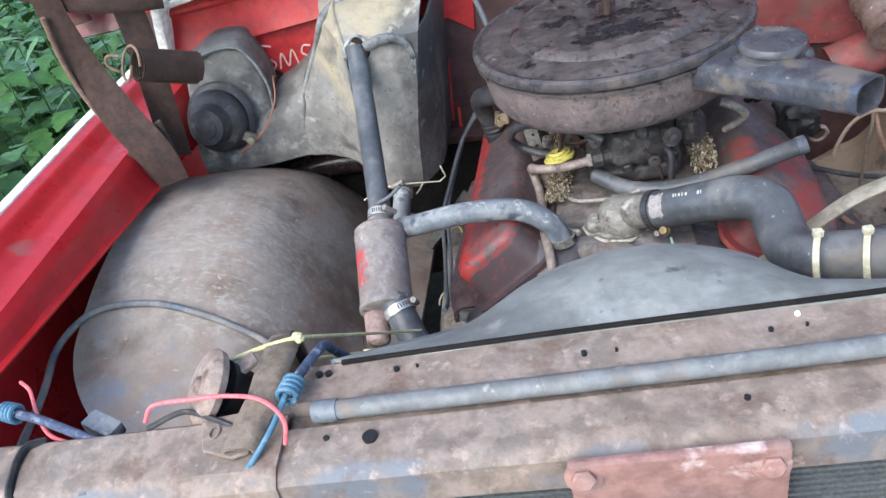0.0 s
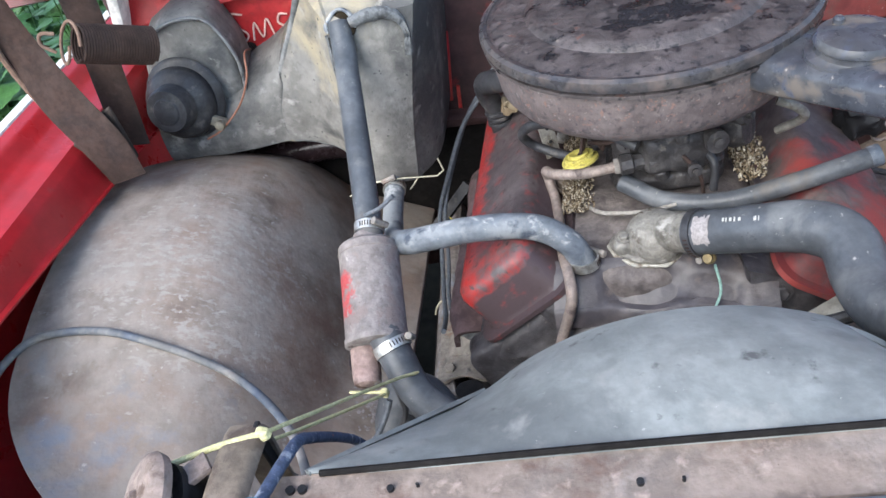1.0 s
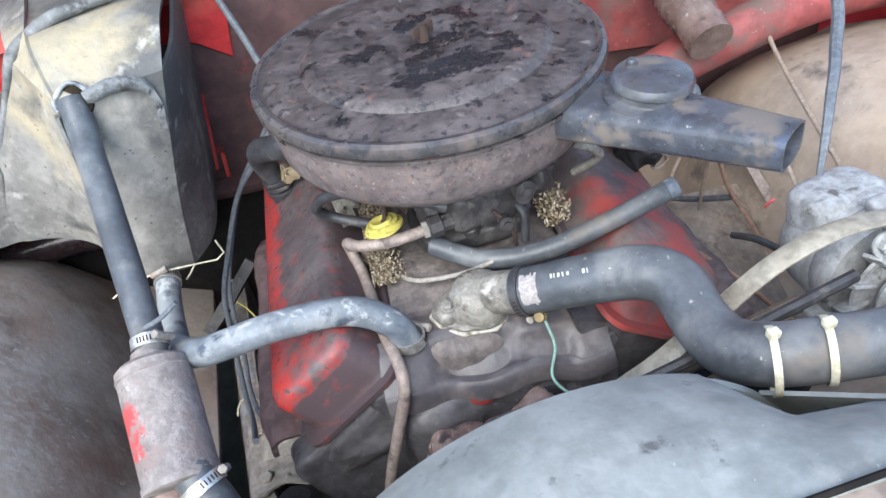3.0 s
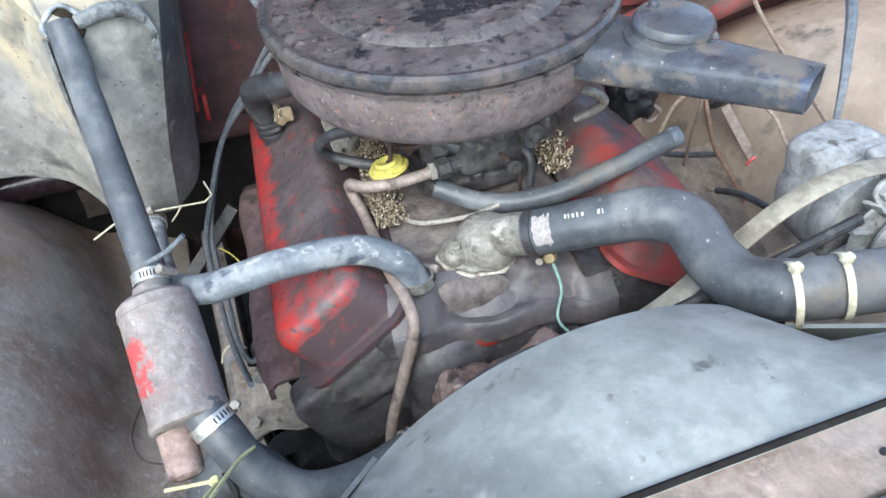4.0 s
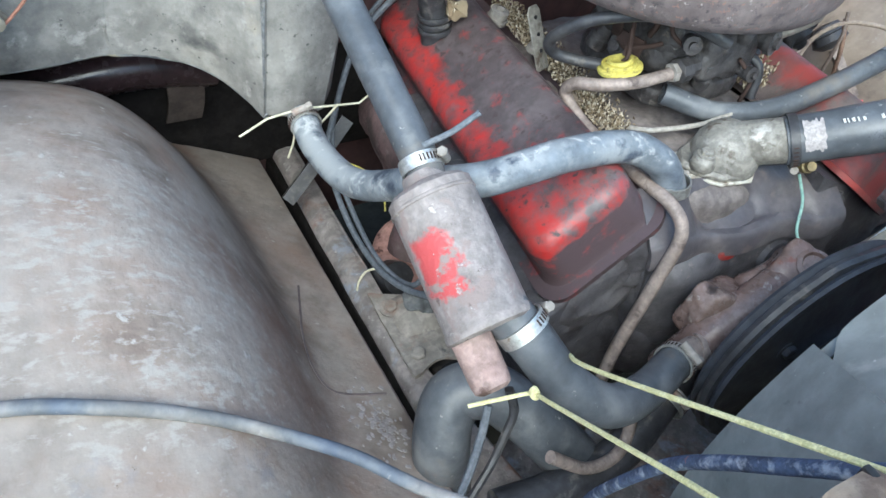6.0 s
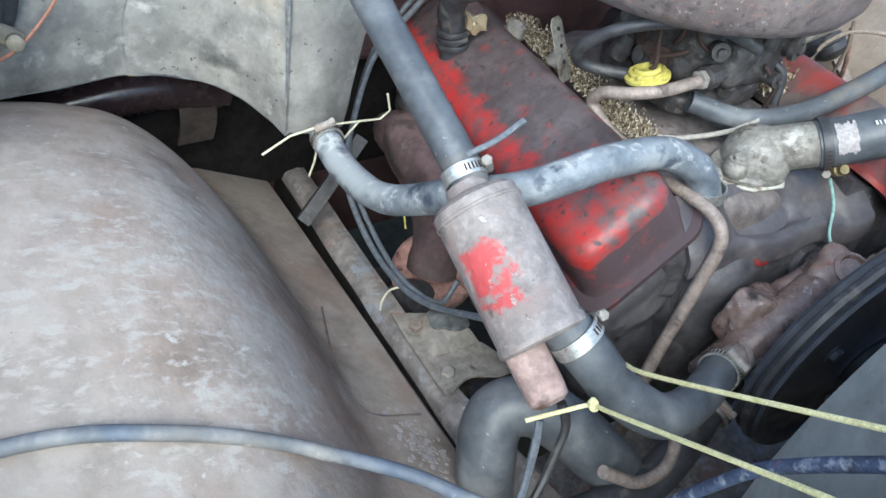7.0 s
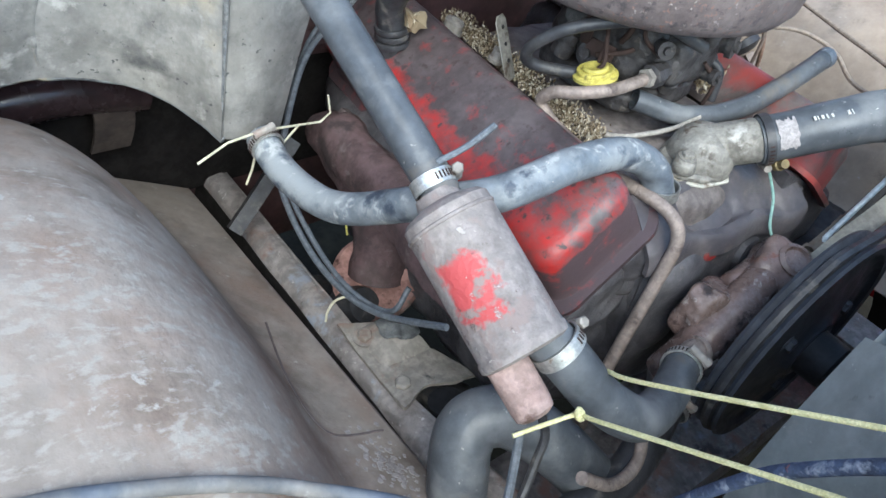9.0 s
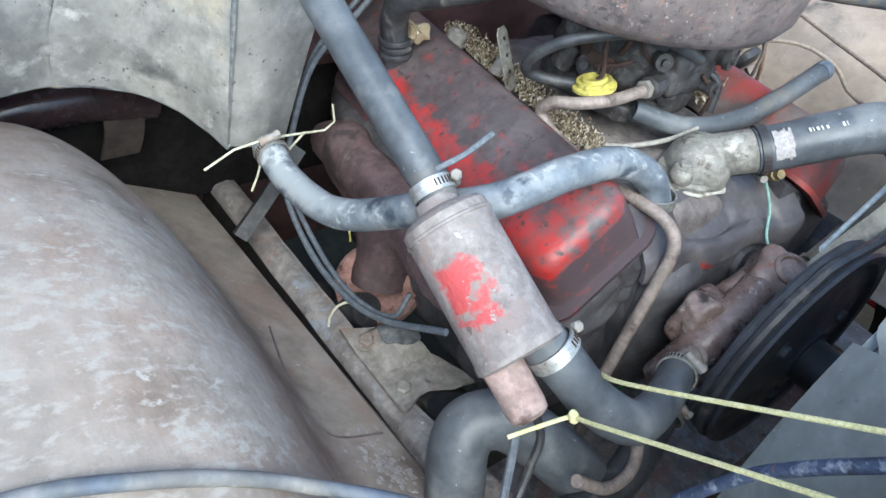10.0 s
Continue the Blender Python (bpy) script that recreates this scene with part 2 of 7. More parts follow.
    "tan": surf("heater_box_tan", [(0.235, 0.20, 0.142), (0.29, 0.25, 0.18), (0.16, 0.145, 0.112)], 12, 0.75, bump=0.25, patches=[((0.085, 0.083, 0.078), 16, 0.57, 0.10, 0.7)]),
    "well": surf("wheel_well_steel", [(0.174, 0.145, 0.125), (0.228, 0.194, 0.169), (0.258, 0.220, 0.193), (0.228, 0.206, 0.190)], 6, 0.72, bump=0.3, detail=12, mottle=0.07, patches=[((0.208, 0.142, 0.110), 6, 0.56, 0.09, 0.75), ((0.165, 0.177, 0.208), 12, 0.65, 0.08, 0.6), ((0.108, 0.083, 0.068), 9, 0.61, 0.09, 0.78), ((0.255, 0.225, 0.200), 24, 0.62, 0.12, 0.8), ((0.285, 0.258, 0.232), 120, 0.60, 0.05, 0.9), ((0.065, 0.051, 0.042), 190, 0.73, 0.03, 0.9), ((0.150, 0.098, 0.078), 11, 0.58, 0.10, 0.8), ((0.33, 0.305, 0.28), 70, 0.68, 0.03, 0.9)], spots={1: ((-0.60, 0.20, 0.80), 0.13, -1.6, -0.3, 0.11), 4: ((-0.57, 0.42, 0.78), 0.14, -1.2, -0.14, 0.04), 6: ((-0.465, 0.42, 0.65), 0.085, -1.8, -0.30, 0.09)}, stretch={4: (0.5, 1.0, 0.65)}),
    "well_far": surf("far_wheel_well_steel", [(0.21, 0.165, 0.130), (0.275, 0.222, 0.178), (0.23, 0.196, 0.170)], 6, 0.6, bump=0.15, mottle=0.08, patches=[((0.30, 0.235, 0.178), 8, 0.60, 0.1, 0.7), ((0.10, 0.085, 0.075), 14, 0.62, 0.06, 0.7), ((0.34, 0.31, 0.28), 120, 0.68, 0.04, 0.85)]),
    "bracket_grey": surf("bracket_beige", [(0.185, 0.165, 0.146), (0.245, 0.223, 0.200), (0.150, 0.128, 0.115)], 20, 0.6, bump=0.4, mottle=0.16, patches=[((0.21, 0.13, 0.10), 18, 0.60, 0.05, 0.7), ((0.08, 0.075, 0.075), 34, 0.64, 0.03, 0.4)]),
    "rail": surf("rail_steel", [(0.150, 0.130, 0.122), (0.205, 0.182, 0.172), (0.250, 0.226, 0.215)], 16, 0.6, bump=0.4, detail=12, mottle=0.2, patches=[((0.21, 0.125, 0.098), 14, 0.59, 0.05, 0.8), ((0.235, 0.25, 0.285), 24, 0.60, 0.04, 0.45), ((0.070, 0.058, 0.054), 24, 0.63, 0.04, 0.6), ((0.40, 0.375, 0.355), 110, 0.67, 0.03, 0.9)]),
    "support": surf("support_rust", [(0.146, 0.110, 0.091), (0.205, 0.160, 0.134), (0.195, 0.166, 0.150)], 12, 0.66, bump=0.35, mottle=0.2, lean={0: ((0, -1, 0), 0.070, 16.0, -0.06, 0.10)}, patches=[((0.125, 0.135, 0.155), 12, 0.62, 0.06, 0.5), ((0.12, 0.072, 0.055), 24, 0.63, 0.07, 0.8), ((0.40, 0.31, 0.265), 60, 0.67, 0.09, 0.85), ((0.06, 0.045, 0.04), 170, 0.72, 0.03, 0.9)]),
    "support_dark": surf("support_plate", [(0.20, 0.105, 0.092), (0.26, 0.145, 0.128), (0.22, 0.15, 0.138)], 12, 0.7, bump=0.25, patches=[((0.52, 0.40, 0.38), 22, 0.64, 0.05, 0.85)]),
    "pipe_tan": surf("pipe_copper_brown", [(0.185, 0.145, 0.125), (0.235, 0.19, 0.168), (0.15, 0.12, 0.108)], 30, 0.6, metal=0.2, bump=0.2, patches=[((0.09, 0.07, 0.065), 60, 0.62, 0.05, 0.8)]),
    "hinge": surf("hinge_rust", [(0.022, 0.013, 0.011), (0.042, 0.024, 0.019), (0.020, 0.013, 0.012)], 18, 0.9, bump=0.3),
    "canister": surf("canister_paint", [(0.165, 0.142, 0.134), (0.222, 0.196, 0.187), (0.14, 0.118, 0.112)], 20, 0.65, bump=0.5, mottle=0.14, patches=[((0.36, 0.060, 0.062), 34, 0.60, 0.05, 0.5), ((0.20, 0.160, 0.150), 44, 0.575, 0.03, 0.75), ((0.075, 0.055, 0.05), 60, 0.66, 0.03, 0.8), ((0.33, 0.30, 0.285), 120, 0.66, 0.02, 0.85)], spots={0: ((-0.364, 0.343, 0.812), 0.034, -9.0, -0.35, 0.2)}),
    "black": surf("black_parts", [(0.010, 0.010, 0.011), (0.020, 0.020, 0.022)], 30, 0.5, bump=0.1, spec=0.22),
    "grey_metal": surf("alternator_alu", [(0.21, 0.215, 0.22), (0.29, 0.295, 0.30), (0.17, 0.17, 0.172)], 22, 0.65, metal=0.1, bump=0.2, patches=[((0.10, 0.095, 0.09), 40, 0.64, 0.04, 0.8)]),
    "yellow": surf("yellow_plastic", [(0.40, 0.34, 0.07), (0.47, 0.41, 0.11)], 60, 0.6, bump=0.1, patches=[((0.16, 0.13, 0.05), 90, 0.62, 0.05, 0.8)]),
    "string": surf("string_yellow", [(0.50, 0.46, 0.22), (0.62, 0.58, 0.34)], 150, 0.8, bump=0.3),
    "ziptie": surf("ziptie_yellowed", [(0.40, 0.37, 0.27), (0.50, 0.47, 0.36)], 60, 0.5, bump=0.05),
    "wire_red": surf("wire_red", [(0.70, 0.10, 0.12), (0.78, 0.16, 0.17)], 60, 0.4, bump=0.03),
    "wire_blue": surf("coil_blue", [(0.045, 0.125, 0.20), (0.08, 0.18, 0.26)], 80, 0.45, bump=0.08, patches=[((0.20, 0.25, 0.29), 120, 0.64, 0.06, 0.7)]),
    "bungee": surf("bungee_cord", [(0.032, 0.045, 0.085), (0.060, 0.080, 0.135), (0.028, 0.034, 0.055)], 60, 0.8, bump=0.5, patches=[((0.26, 0.28, 0.33), 90, 0.60, 0.06, 0.8), ((0.22, 0.09, 0.09), 120, 0.70, 0.03, 0.8)]),
    "wire_grey": surf("wire_grey", [(0.22, 0.20, 0.18), (0.30, 0.28, 0.25)], 60, 0.6, bump=0.05),
    "wire_orange": surf("wire_orange", [(0.26, 0.11, 0.07), (0.32, 0.14, 0.09)], 60, 0.5, bump=0.05),
    "wire_green": surf("wire_green", [(0.18, 0.32, 0.27), (0.25, 0.38, 0.33)], 60, 0.5, bump=0.05),
    "debris": surf("debris_husks", [(0.22, 0.175, 0.115), (0.32, 0.265, 0.185), (0.40, 0.345, 0.255)], 300, 0.9, bump=0.3),
    "fins": surf("core_fins", [(0.03, 0.033, 0.035), (0.06, 0.063, 0.065)], 60, 0.6, bump=0.2),
    "chalk": surf("chalk_marks", [(0.75, 0.45, 0.38), (0.8, 0.55, 0.48)], 80, 0.9, bump=0.1),
    "soil": surf("soil_litter", [(0.012, 0.009, 0.007), (0.020, 0.016, 0.011), (0.028, 0.022, 0.014)], 5, 0.95, bump=0.6, bump_scale=30, spec=0.05),
    "leaf": surf("nettle_leaf", [(0.022, 0.072, 0.016), (0.042, 0.120, 0.030), (0.065, 0.155, 0.046)], 14, 0.5, bump=0.2),
    "print": surf("worn_print", [(0.34, 0.34, 0.32), (0.46, 0.45, 0.42), (0.22, 0.22, 0.22)], 260, 0.6, bump=0.1),
    "rod_white": surf("rod_pale", [(0.62, 0.66, 0.66), (0.72, 0.75, 0.74)], 40, 0.35, bump=0.05, patches=[((0.40, 0.40, 0.38), 90, 0.68, 0.05, 0.6)]),
    "rolled": surf("lid_edge_black", [(0.026, 0.026, 0.031), (0.045, 0.043, 0.047), (0.072, 0.064, 0.062)], 30, 0.3, bump=0.2, patches=[((0.11, 0.085, 0.077), 40, 0.60, 0.12, 0.7)]),
    "gasket": surf("gasket_pale", [(0.36, 0.34, 0.29), (0.46, 0.44, 0.39)], 60, 0.8, bump=0.2, patches=[((0.18, 0.15, 0.12), 60, 0.60, 0.06, 0.9)]),
    "orange_rust": surf("orange_rust", [(0.24, 0.125, 0.105), (0.31, 0.175, 0.150), (0.20, 0.115, 0.10)], 22, 0.85, bump=0.7, patches=[((0.10, 0.05, 0.042), 50, 0.62, 0.02, 0.9), ((0.17, 0.145, 0.125), 24, 0.60, 0.03, 0.9)]),
    "pump": surf("pump_oily", [(0.080, 0.050, 0.043), (0.130, 0.088, 0.076), (0.17, 0.128, 0.113)], 24, 0.26, bump=0.3, mottle=0.14, patches=[((0.035, 0.027, 0.026), 26, 0.62, 0.04, 0.12), ((0.16, 0.06, 0.04), 26, 0.65, 0.04, 0.25), ((0.30, 0.27, 0.25), 60, 0.66, 0.03, 0.4)]),
    "carb": surf("carb_grime", [(0.028, 0.026, 0.027), (0.055, 0.05, 0.05), (0.10, 0.093, 0.09)], 45, 0.5, metal=0.2, bump=0.5, patches=[((0.19, 0.165, 0.14), 70, 0.66, 0.05, 0.9)]),
    "cable": surf("cable_sleeve", [(0.035, 0.055, 0.10), (0.10, 0.11, 0.125), (0.26, 0.24, 0.22), (0.30, 0.28, 0.25)], 6, 0.55, bump=0.15, patches=[((0.32, 0.31, 0.30), 70, 0.66, 0.05, 0.8)]),
    "wire_slate": surf("wire_slate", [(0.07, 0.08, 0.095), (0.12, 0.13, 0.145)], 60, 0.6, bump=0.1),
    "black_gloss": surf("black_pipe", [(0.02, 0.014, 0.015), (0.035, 0.02, 0.022)], 20, 0.25, bump=0.05),
    "fins_pale": surf("fin_edges", [(0.10, 0.115, 0.12), (0.16, 0.175, 0.18)], 90, 0.5, metal=0.4, bump=0.1),
    "bracket_rust": surf("brace_rust", [(0.125, 0.098, 0.074), (0.17, 0.135, 0.106), (0.20, 0.165, 0.138)], 16, 0.8, bump=0.3, patches=[((0.085, 0.062, 0.05), 30, 0.62, 0.06, 0.9)]),
    "stub": surf("stub_rust", [(0.20, 0.13, 0.115), (0.29, 0.205, 0.185), (0.22, 0.165, 0.15)], 26, 0.7, bump=0.5, patches=[((0.45, 0.41, 0.38), 34, 0.62, 0.05, 0.8), ((0.10, 0.06, 0.05), 40, 0.62, 0.05, 0.8)]),
    "horn": surf("horn_rust", [(0.17, 0.125, 0.105), (0.235, 0.18, 0.155), (0.20, 0.16, 0.145)], 25, 0.8, bump=0.3, patches=[((0.11, 0.075, 0.06), 40, 0.62, 0.05, 0.9)]),
    "hinge_edge": surf("hinge_edge", [(0.15, 0.09, 0.065), (0.21, 0.135, 0.10)], 30, 0.8, bump=0.2),
    "arm_tan": surf("arm_tan", [(0.21, 0.185, 0.145), (0.27, 0.245, 0.20), (0.17, 0.145, 0.115)], 18, 0.6, metal=0.2, bump=0.15),
    "pulley": surf("pulley_slate", [(0.024, 0.027, 0.035), (0.038, 0.042, 0.052), (0.032, 0.032, 0.036)], 14, 0.5, bump=0.15, patches=[((0.08, 0.075, 0.07), 60, 0.68, 0.05, 0.8)]),
    "flake": surf("pale_flakes", [(0.24, 0.215, 0.21), (0.32, 0.295, 0.29)], 60, 0.8, bump=0.2),
    "wire_tan": surf("wire_tan", [(0.21, 0.165, 0.13), (0.28, 0.225, 0.18)], 60, 0.55, bump=0.1),
    "wire_brown": surf("wire_brown", [(0.10, 0.075, 0.062), (0.16, 0.125, 0.105)], 60, 0.6, bump=0.1),
    "apron_red": surf("apron_dusty_red", [(0.15, 0.035, 0.036), (0.21, 0.050, 0.048), (0.17, 0.065, 0.060)], 8, 0.6, bump=0.15, patches=[((0.11, 0.075, 0.065), 16, 0.58, 0.06, 0.8), ((0.30, 0.24, 0.22), 120, 0.68, 0.03, 0.9)]),
    # near-black: the valance, and shade painted on rail flank, lower bulkhead, shroud gap
    "dark_hole": surf("near_black", [(0.010, 0.009, 0.009), (0.018, 0.016, 0.015)], 20, 0.9, bump=0.2, spec=0.08),
}


# husks: straw, dark and bleached ones side by side
nt = M["debris"].node_tree
geo = nt.nodes.new("ShaderNodeNewGeometry")
hr = nt.nodes.new("ShaderNodeValToRGB")
for k, (q, c) in enumerate(((0.0, (0.05, 0.036, 0.024)), (0.35, (0.17, 0.125, 0.078)), (0.65, (0.30, 0.245, 0.165)), (1.0, (0.52, 0.47, 0.38)))):
    e = hr.color_ramp.elements[k] if k < 2 else hr.color_ramp.elements.new(q)
    e.position, e.color = q, rgb(*c)
nt.links.new(geo.outputs["Random Per Island"], hr.inputs[0])
nt.links.new(hr.outputs[0], nt.nodes["Principled BSDF"].inputs["Base Color"])


# ---- building helpers ----
def V3(*a):
    return Vector(a)


def smooth_path(pts, steps=8):
    """Catmull-Rom through the points."""
    P = [Vector(p) for p in pts]
    if len(P) < 3:
        return [P[0].lerp(P[-1], k / steps) for k in range(steps + 1)]
    P = [2 * P[0] - P[1]] + P + [2 * P[-1] - P[-2]]
    out = []
    for i in range(1, len(P) - 2):
        for k in range(steps):
            t = k / steps
            a, b, c, d = P[i - 1 : i + 3]
            out.append(0.5 * (2 * b + (c - a) * t + (2 * a - 5 * b + 4 * c - d) * t * t + (3 * b - a - 3 * c + d) * t**3))
    return out + [P[-2]]


def between(points, f):
    """A smooth place along a short run of points, f from 0 to 1."""
    P = smooth_path(points, 12)
    k = min(int(f * (len(P) - 1)), len(P) - 2)
    return P[k].lerp(P[k + 1], f * (len(P) - 1) - k)


def sweep(pts, radius, n=14, steps=8, flat=(1.0, 1.0), hollow=0.0, wobble=0.0, up=(0, 0, 1)):
    """A tube along a smooth path; radius may be a list along it; hollow makes an open end with a wall."""
    path = smooth_path(pts, steps)
    bm = bmesh.new()
    m = len(path)
    tang = [(path[min(i + 1, m - 1)] - path[max(i - 1, 0)]).normalized() for i in range(m)]
    side = tang[0].cross(Vector(up))
    if side.length < 1e-3:
        side = tang[0].cross(Vector((1, 0, 0)))
    side.normalize()
    rings = []
    for i, p in enumerate(path):
        side = (side - tang[i] * side.dot(tang[i])).normalized()
        top = side.cross(tang[i])
        if isinstance(radius, (list, tuple)):
            f = i / (m - 1) * (len(radius) - 1)
            k = min(int(f), len(radius) - 2)
            r = radius[k] + (radius[k + 1] - radius[k]) * (f - k)
        else:
            r = radius
        r *= 1 + wobble * noise.noise(p * 40)
        rings.append([bm.verts.new(p + (side * math.cos(a) * flat[0] + top * math.sin(a) * flat[1]) * r) for a in [2 * math.pi * j / n for j in range(n)]])
    for a, b in zip(rings, rings[1:]):
        for j in range(n):
            bm.faces.new((a[j], a[(j + 1) % n], b[(j + 1) % n], b[j]))
    for ring, p, t in ((rings[0], path[0], tang[0]), (rings[-1], path[-1], -tang[-1])):
        if hollow:
            inner = [bm.verts.new(p + (v.co - p) * (1 - hollow)) for v in ring]
            deep = [bm.verts.new(v.co + t * 0.03) for v in inner]
            for j in range(n):
                bm.faces.new((ring[j], ring[(j + 1) % n], inner[(j + 1) % n], inner[j]))
                bm.faces.new((inner[j], inner[(j + 1) % n], deep[(j + 1) % n], deep[j]))
            bm.faces.new(deep)
        else:
            bm.faces.new(ring)
    bmesh.ops.recalc_face_normals(bm, faces=bm.faces)
    return bm


def lathe(profile, centre, axis=(0, 0, 1), n=40, closed=False, scale=(1, 1)):
    """Turns (radius, height) pairs about an axis through the centre."""
    ax = Vector(axis).normalized()
    q = Vector((0, 0, 1)).rotation_difference(ax)
    c = Vector(centre)
    bm = bmesh.new()
    rings = []
    for r, h in profile:
        if r < 1e-5:
            rings.append([bm.verts.new(c + ax * h)])
        else:
            rings.append([bm.verts.new(c + q @ Vector((r * scale[0] * math.cos(a), r * scale[1] * math.sin(a), h))) for a in [2 * math.pi * j / n for j in range(n)]])
    pairs = list(zip(rings, rings[1:])) + ([(rings[-1], rings[0])] if closed else [])
    for a, b in pairs:
        for j in range(n):
            k = (j + 1) % n
            f = [a[j % len(a)], a[k % len(a)], b[k % len(b)], b[j % len(b)]]
            f = list(dict.fromkeys(f))
            if len(f) > 2:
                bm.faces.new(f)
    if not closed:
        for ring in (rings[0], rings[-1]):
            if len(ring) > 2:
                bm.faces.new(ring)
    bmesh.ops.recalc_face_normals(bm, faces=bm.faces)
    return bm


def block(centre, size, bevel=0.003, turn=(0, 0, 0), seg=2):
    bm = bmesh.new()
    bmesh.ops.create_cube(bm, size=1.0)
    bmesh.ops.scale(bm, vec=Vector(size), verts=bm.verts)
    if bevel:
        bmesh.ops.bevel(bm, geom=bm.edges[:], offset=min(bevel, min(size) * 0.45), segments=seg, affect="EDGES", profile=0.6)
    bmesh.ops.transform(bm, matrix=pose(*centre, *turn), verts=bm.verts)
    return bm


def sheet(fn, nu, nv, thick):
    """A sheet of metal or plastic: fn(u, v) for u, v in 0..1, with a thickness along the normals."""
    bm = bmesh.new()
    g = [[Vector(fn(i / nu, j / nv)) for j in range(nv + 1)] for i in range(nu + 1)]

    def normal(i, j):
        du = g[min(i + 1, nu)][j] - g[max(i - 1, 0)][j]
        dv = g[i][min(j + 1, nv)] - g[i][max(j - 1, 0)]
        c = du.cross(dv)
        return c.normalized() if c.length > 1e-9 else Vector((0, 0, 1))

    top = [[bm.verts.new(g[i][j]) for j in range(nv + 1)] for i in range(nu + 1)]
    low = [[bm.verts.new(g[i][j] - normal(i, j) * thick) for j in range(nv + 1)] for i in range(nu + 1)]
    for i in range(nu):
        for j in range(nv):
            bm.faces.new((top[i][j], top[i + 1][j], top[i + 1][j + 1], top[i][j + 1]))
            bm.faces.new((low[i][j], low[i][j + 1], low[i + 1][j + 1], low[i + 1][j]))
    for i in range(nu):
        bm.faces.new((top[i][0], low[i][0], low[i + 1][0], top[i + 1][0]))
        bm.faces.new((top[i][nv], top[i + 1][nv], low[i + 1][nv], low[i][nv]))
    for j in range(nv):
        bm.faces.new((top[0][j], top[0][j + 1], low[0][j + 1], low[0][j]))
        bm.faces.new((top[nu][j], low[nu][j], low[nu][j + 1], top[nu][j + 1]))
    bmesh.ops.recalc_face_normals(bm, faces=bm.faces)
    return bm


def plate(outline, z0, thick, frame_m=None, bevel=0.0015):
    """A flat plate from an outline in its own plane, placed by a pose."""
    bm = bmesh.new()
    a = [bm.verts.new((x, y, z0)) for x, y in outline]
    f = bm.faces.new(a)
    r = bmesh.ops.extrude_face_region(bm, geom=[f])
    bmesh.ops.translate(bm, vec=(0, 0, thick), verts=[v for v in r["geom"] if isinstance(v, bmesh.types.BMVert)])
    bmesh.ops.recalc_face_normals(bm, faces=bm.faces)
    if bevel:
        bmesh.ops.bevel(bm, geom=bm.edges[:], offset=bevel, segments=1, affect="EDGES")
    if frame_m is not None:
        bmesh.ops.transform(bm, matrix=frame_m, verts=bm.verts)
    return bm


def lump(centre, size, seed=0.0, amount=0.006, cuts=5, turn=(0, 0, 0), freq=28.0, power=5.0):
    """A rounded, uneven casting."""
    bm = bmesh.new()
    bmesh.ops.create_icosphere(bm, subdivisions=5 if max(size) > 0.08 else 4 if max(size) > 0.03 else 3, radius=1.0)
    half = Vector(size) / 2
    for v in bm.verts:
        q = v.co / (sum(abs(c) ** power for c in v.co) ** (1 / power))
        v.co = Vector((q.x * half.x, q.y * half.y, q.z * half.z))
        n = Vector((noise.noise(v.co * freq + Vector((seed, 3, 1))), noise.noise(v.co * freq + Vector((5, seed, 2))), noise.noise(v.co * freq + Vector((1, 7, seed)))))
        v.co += n * amount + v.co.normalized() * amount * 0.35 * noise.noise(v.co * freq * 3.1 + Vector((seed, seed, 4)))
    bmesh.ops.transform(bm, matrix=pose(*centre, *turn), verts=bm.verts)
    return bm


def hexbolt(centre, axis=(0, 0, 1), r=0.008, h=0.006):
    """A hexagon head on a washer."""
    bm = lathe([(r * 1.5, 0), (r * 1.5, h * 0.25), (r * 1.02, h * 0.26)], centre, axis, 16)
    head = lathe([(r, h * 0.2), (r, h * 0.85), (r * 0.8, h), (0, h)], centre, axis, 6)
    return join(bm, head)


def join(*bms):
    """One mesh out of several pieces of the same part."""
    a = bms[0]
    for b in bms[1:]:
        tmp = bpy.data.meshes.new("tmp")
        b.to_mesh(tmp)
        b.free()
        a.from_mesh(tmp)
        bpy.data.meshes.remove(tmp)
    return a


def to_mesh(name, bm, material, angle=38):
    me = bpy.data.meshes.new(name)
    bm.to_mesh(me)
    bm.free()
    me.materials.append(material)
    for p in me.polygons:
        p.use_smooth = True
    me.set_sharp_from_angle(angle=radians(angle))
    return me


def thing(name, base, label, category, group="", kind=""):
    ob = new(name)
    ob.empty_display_size = 0.05
    ob.location = base
    return tagged(ob, label, category, group, kind)


def part(name, bm, material, parent, label="", angle=38):
    """Links a bmesh, given in world places, as one mesh under a thing or a part."""
    ob = new(name, to_mesh(name, bm, M[material], angle))
    ob.parent = parent
    root = parent
    while root.parent:
        root = root.parent
    if parent == root:
        ob.matrix_parent_inverse = Matrix.Translation(-root.location)
    return tagged(ob, label)


def solo(name, bm, material, label, category, group="", kind="", angle=38):
    """A thing that is one mesh."""
    ob = new(name, to_mesh(name, bm, M[material], angle))
    return tagged(ob, label, category, group, kind)


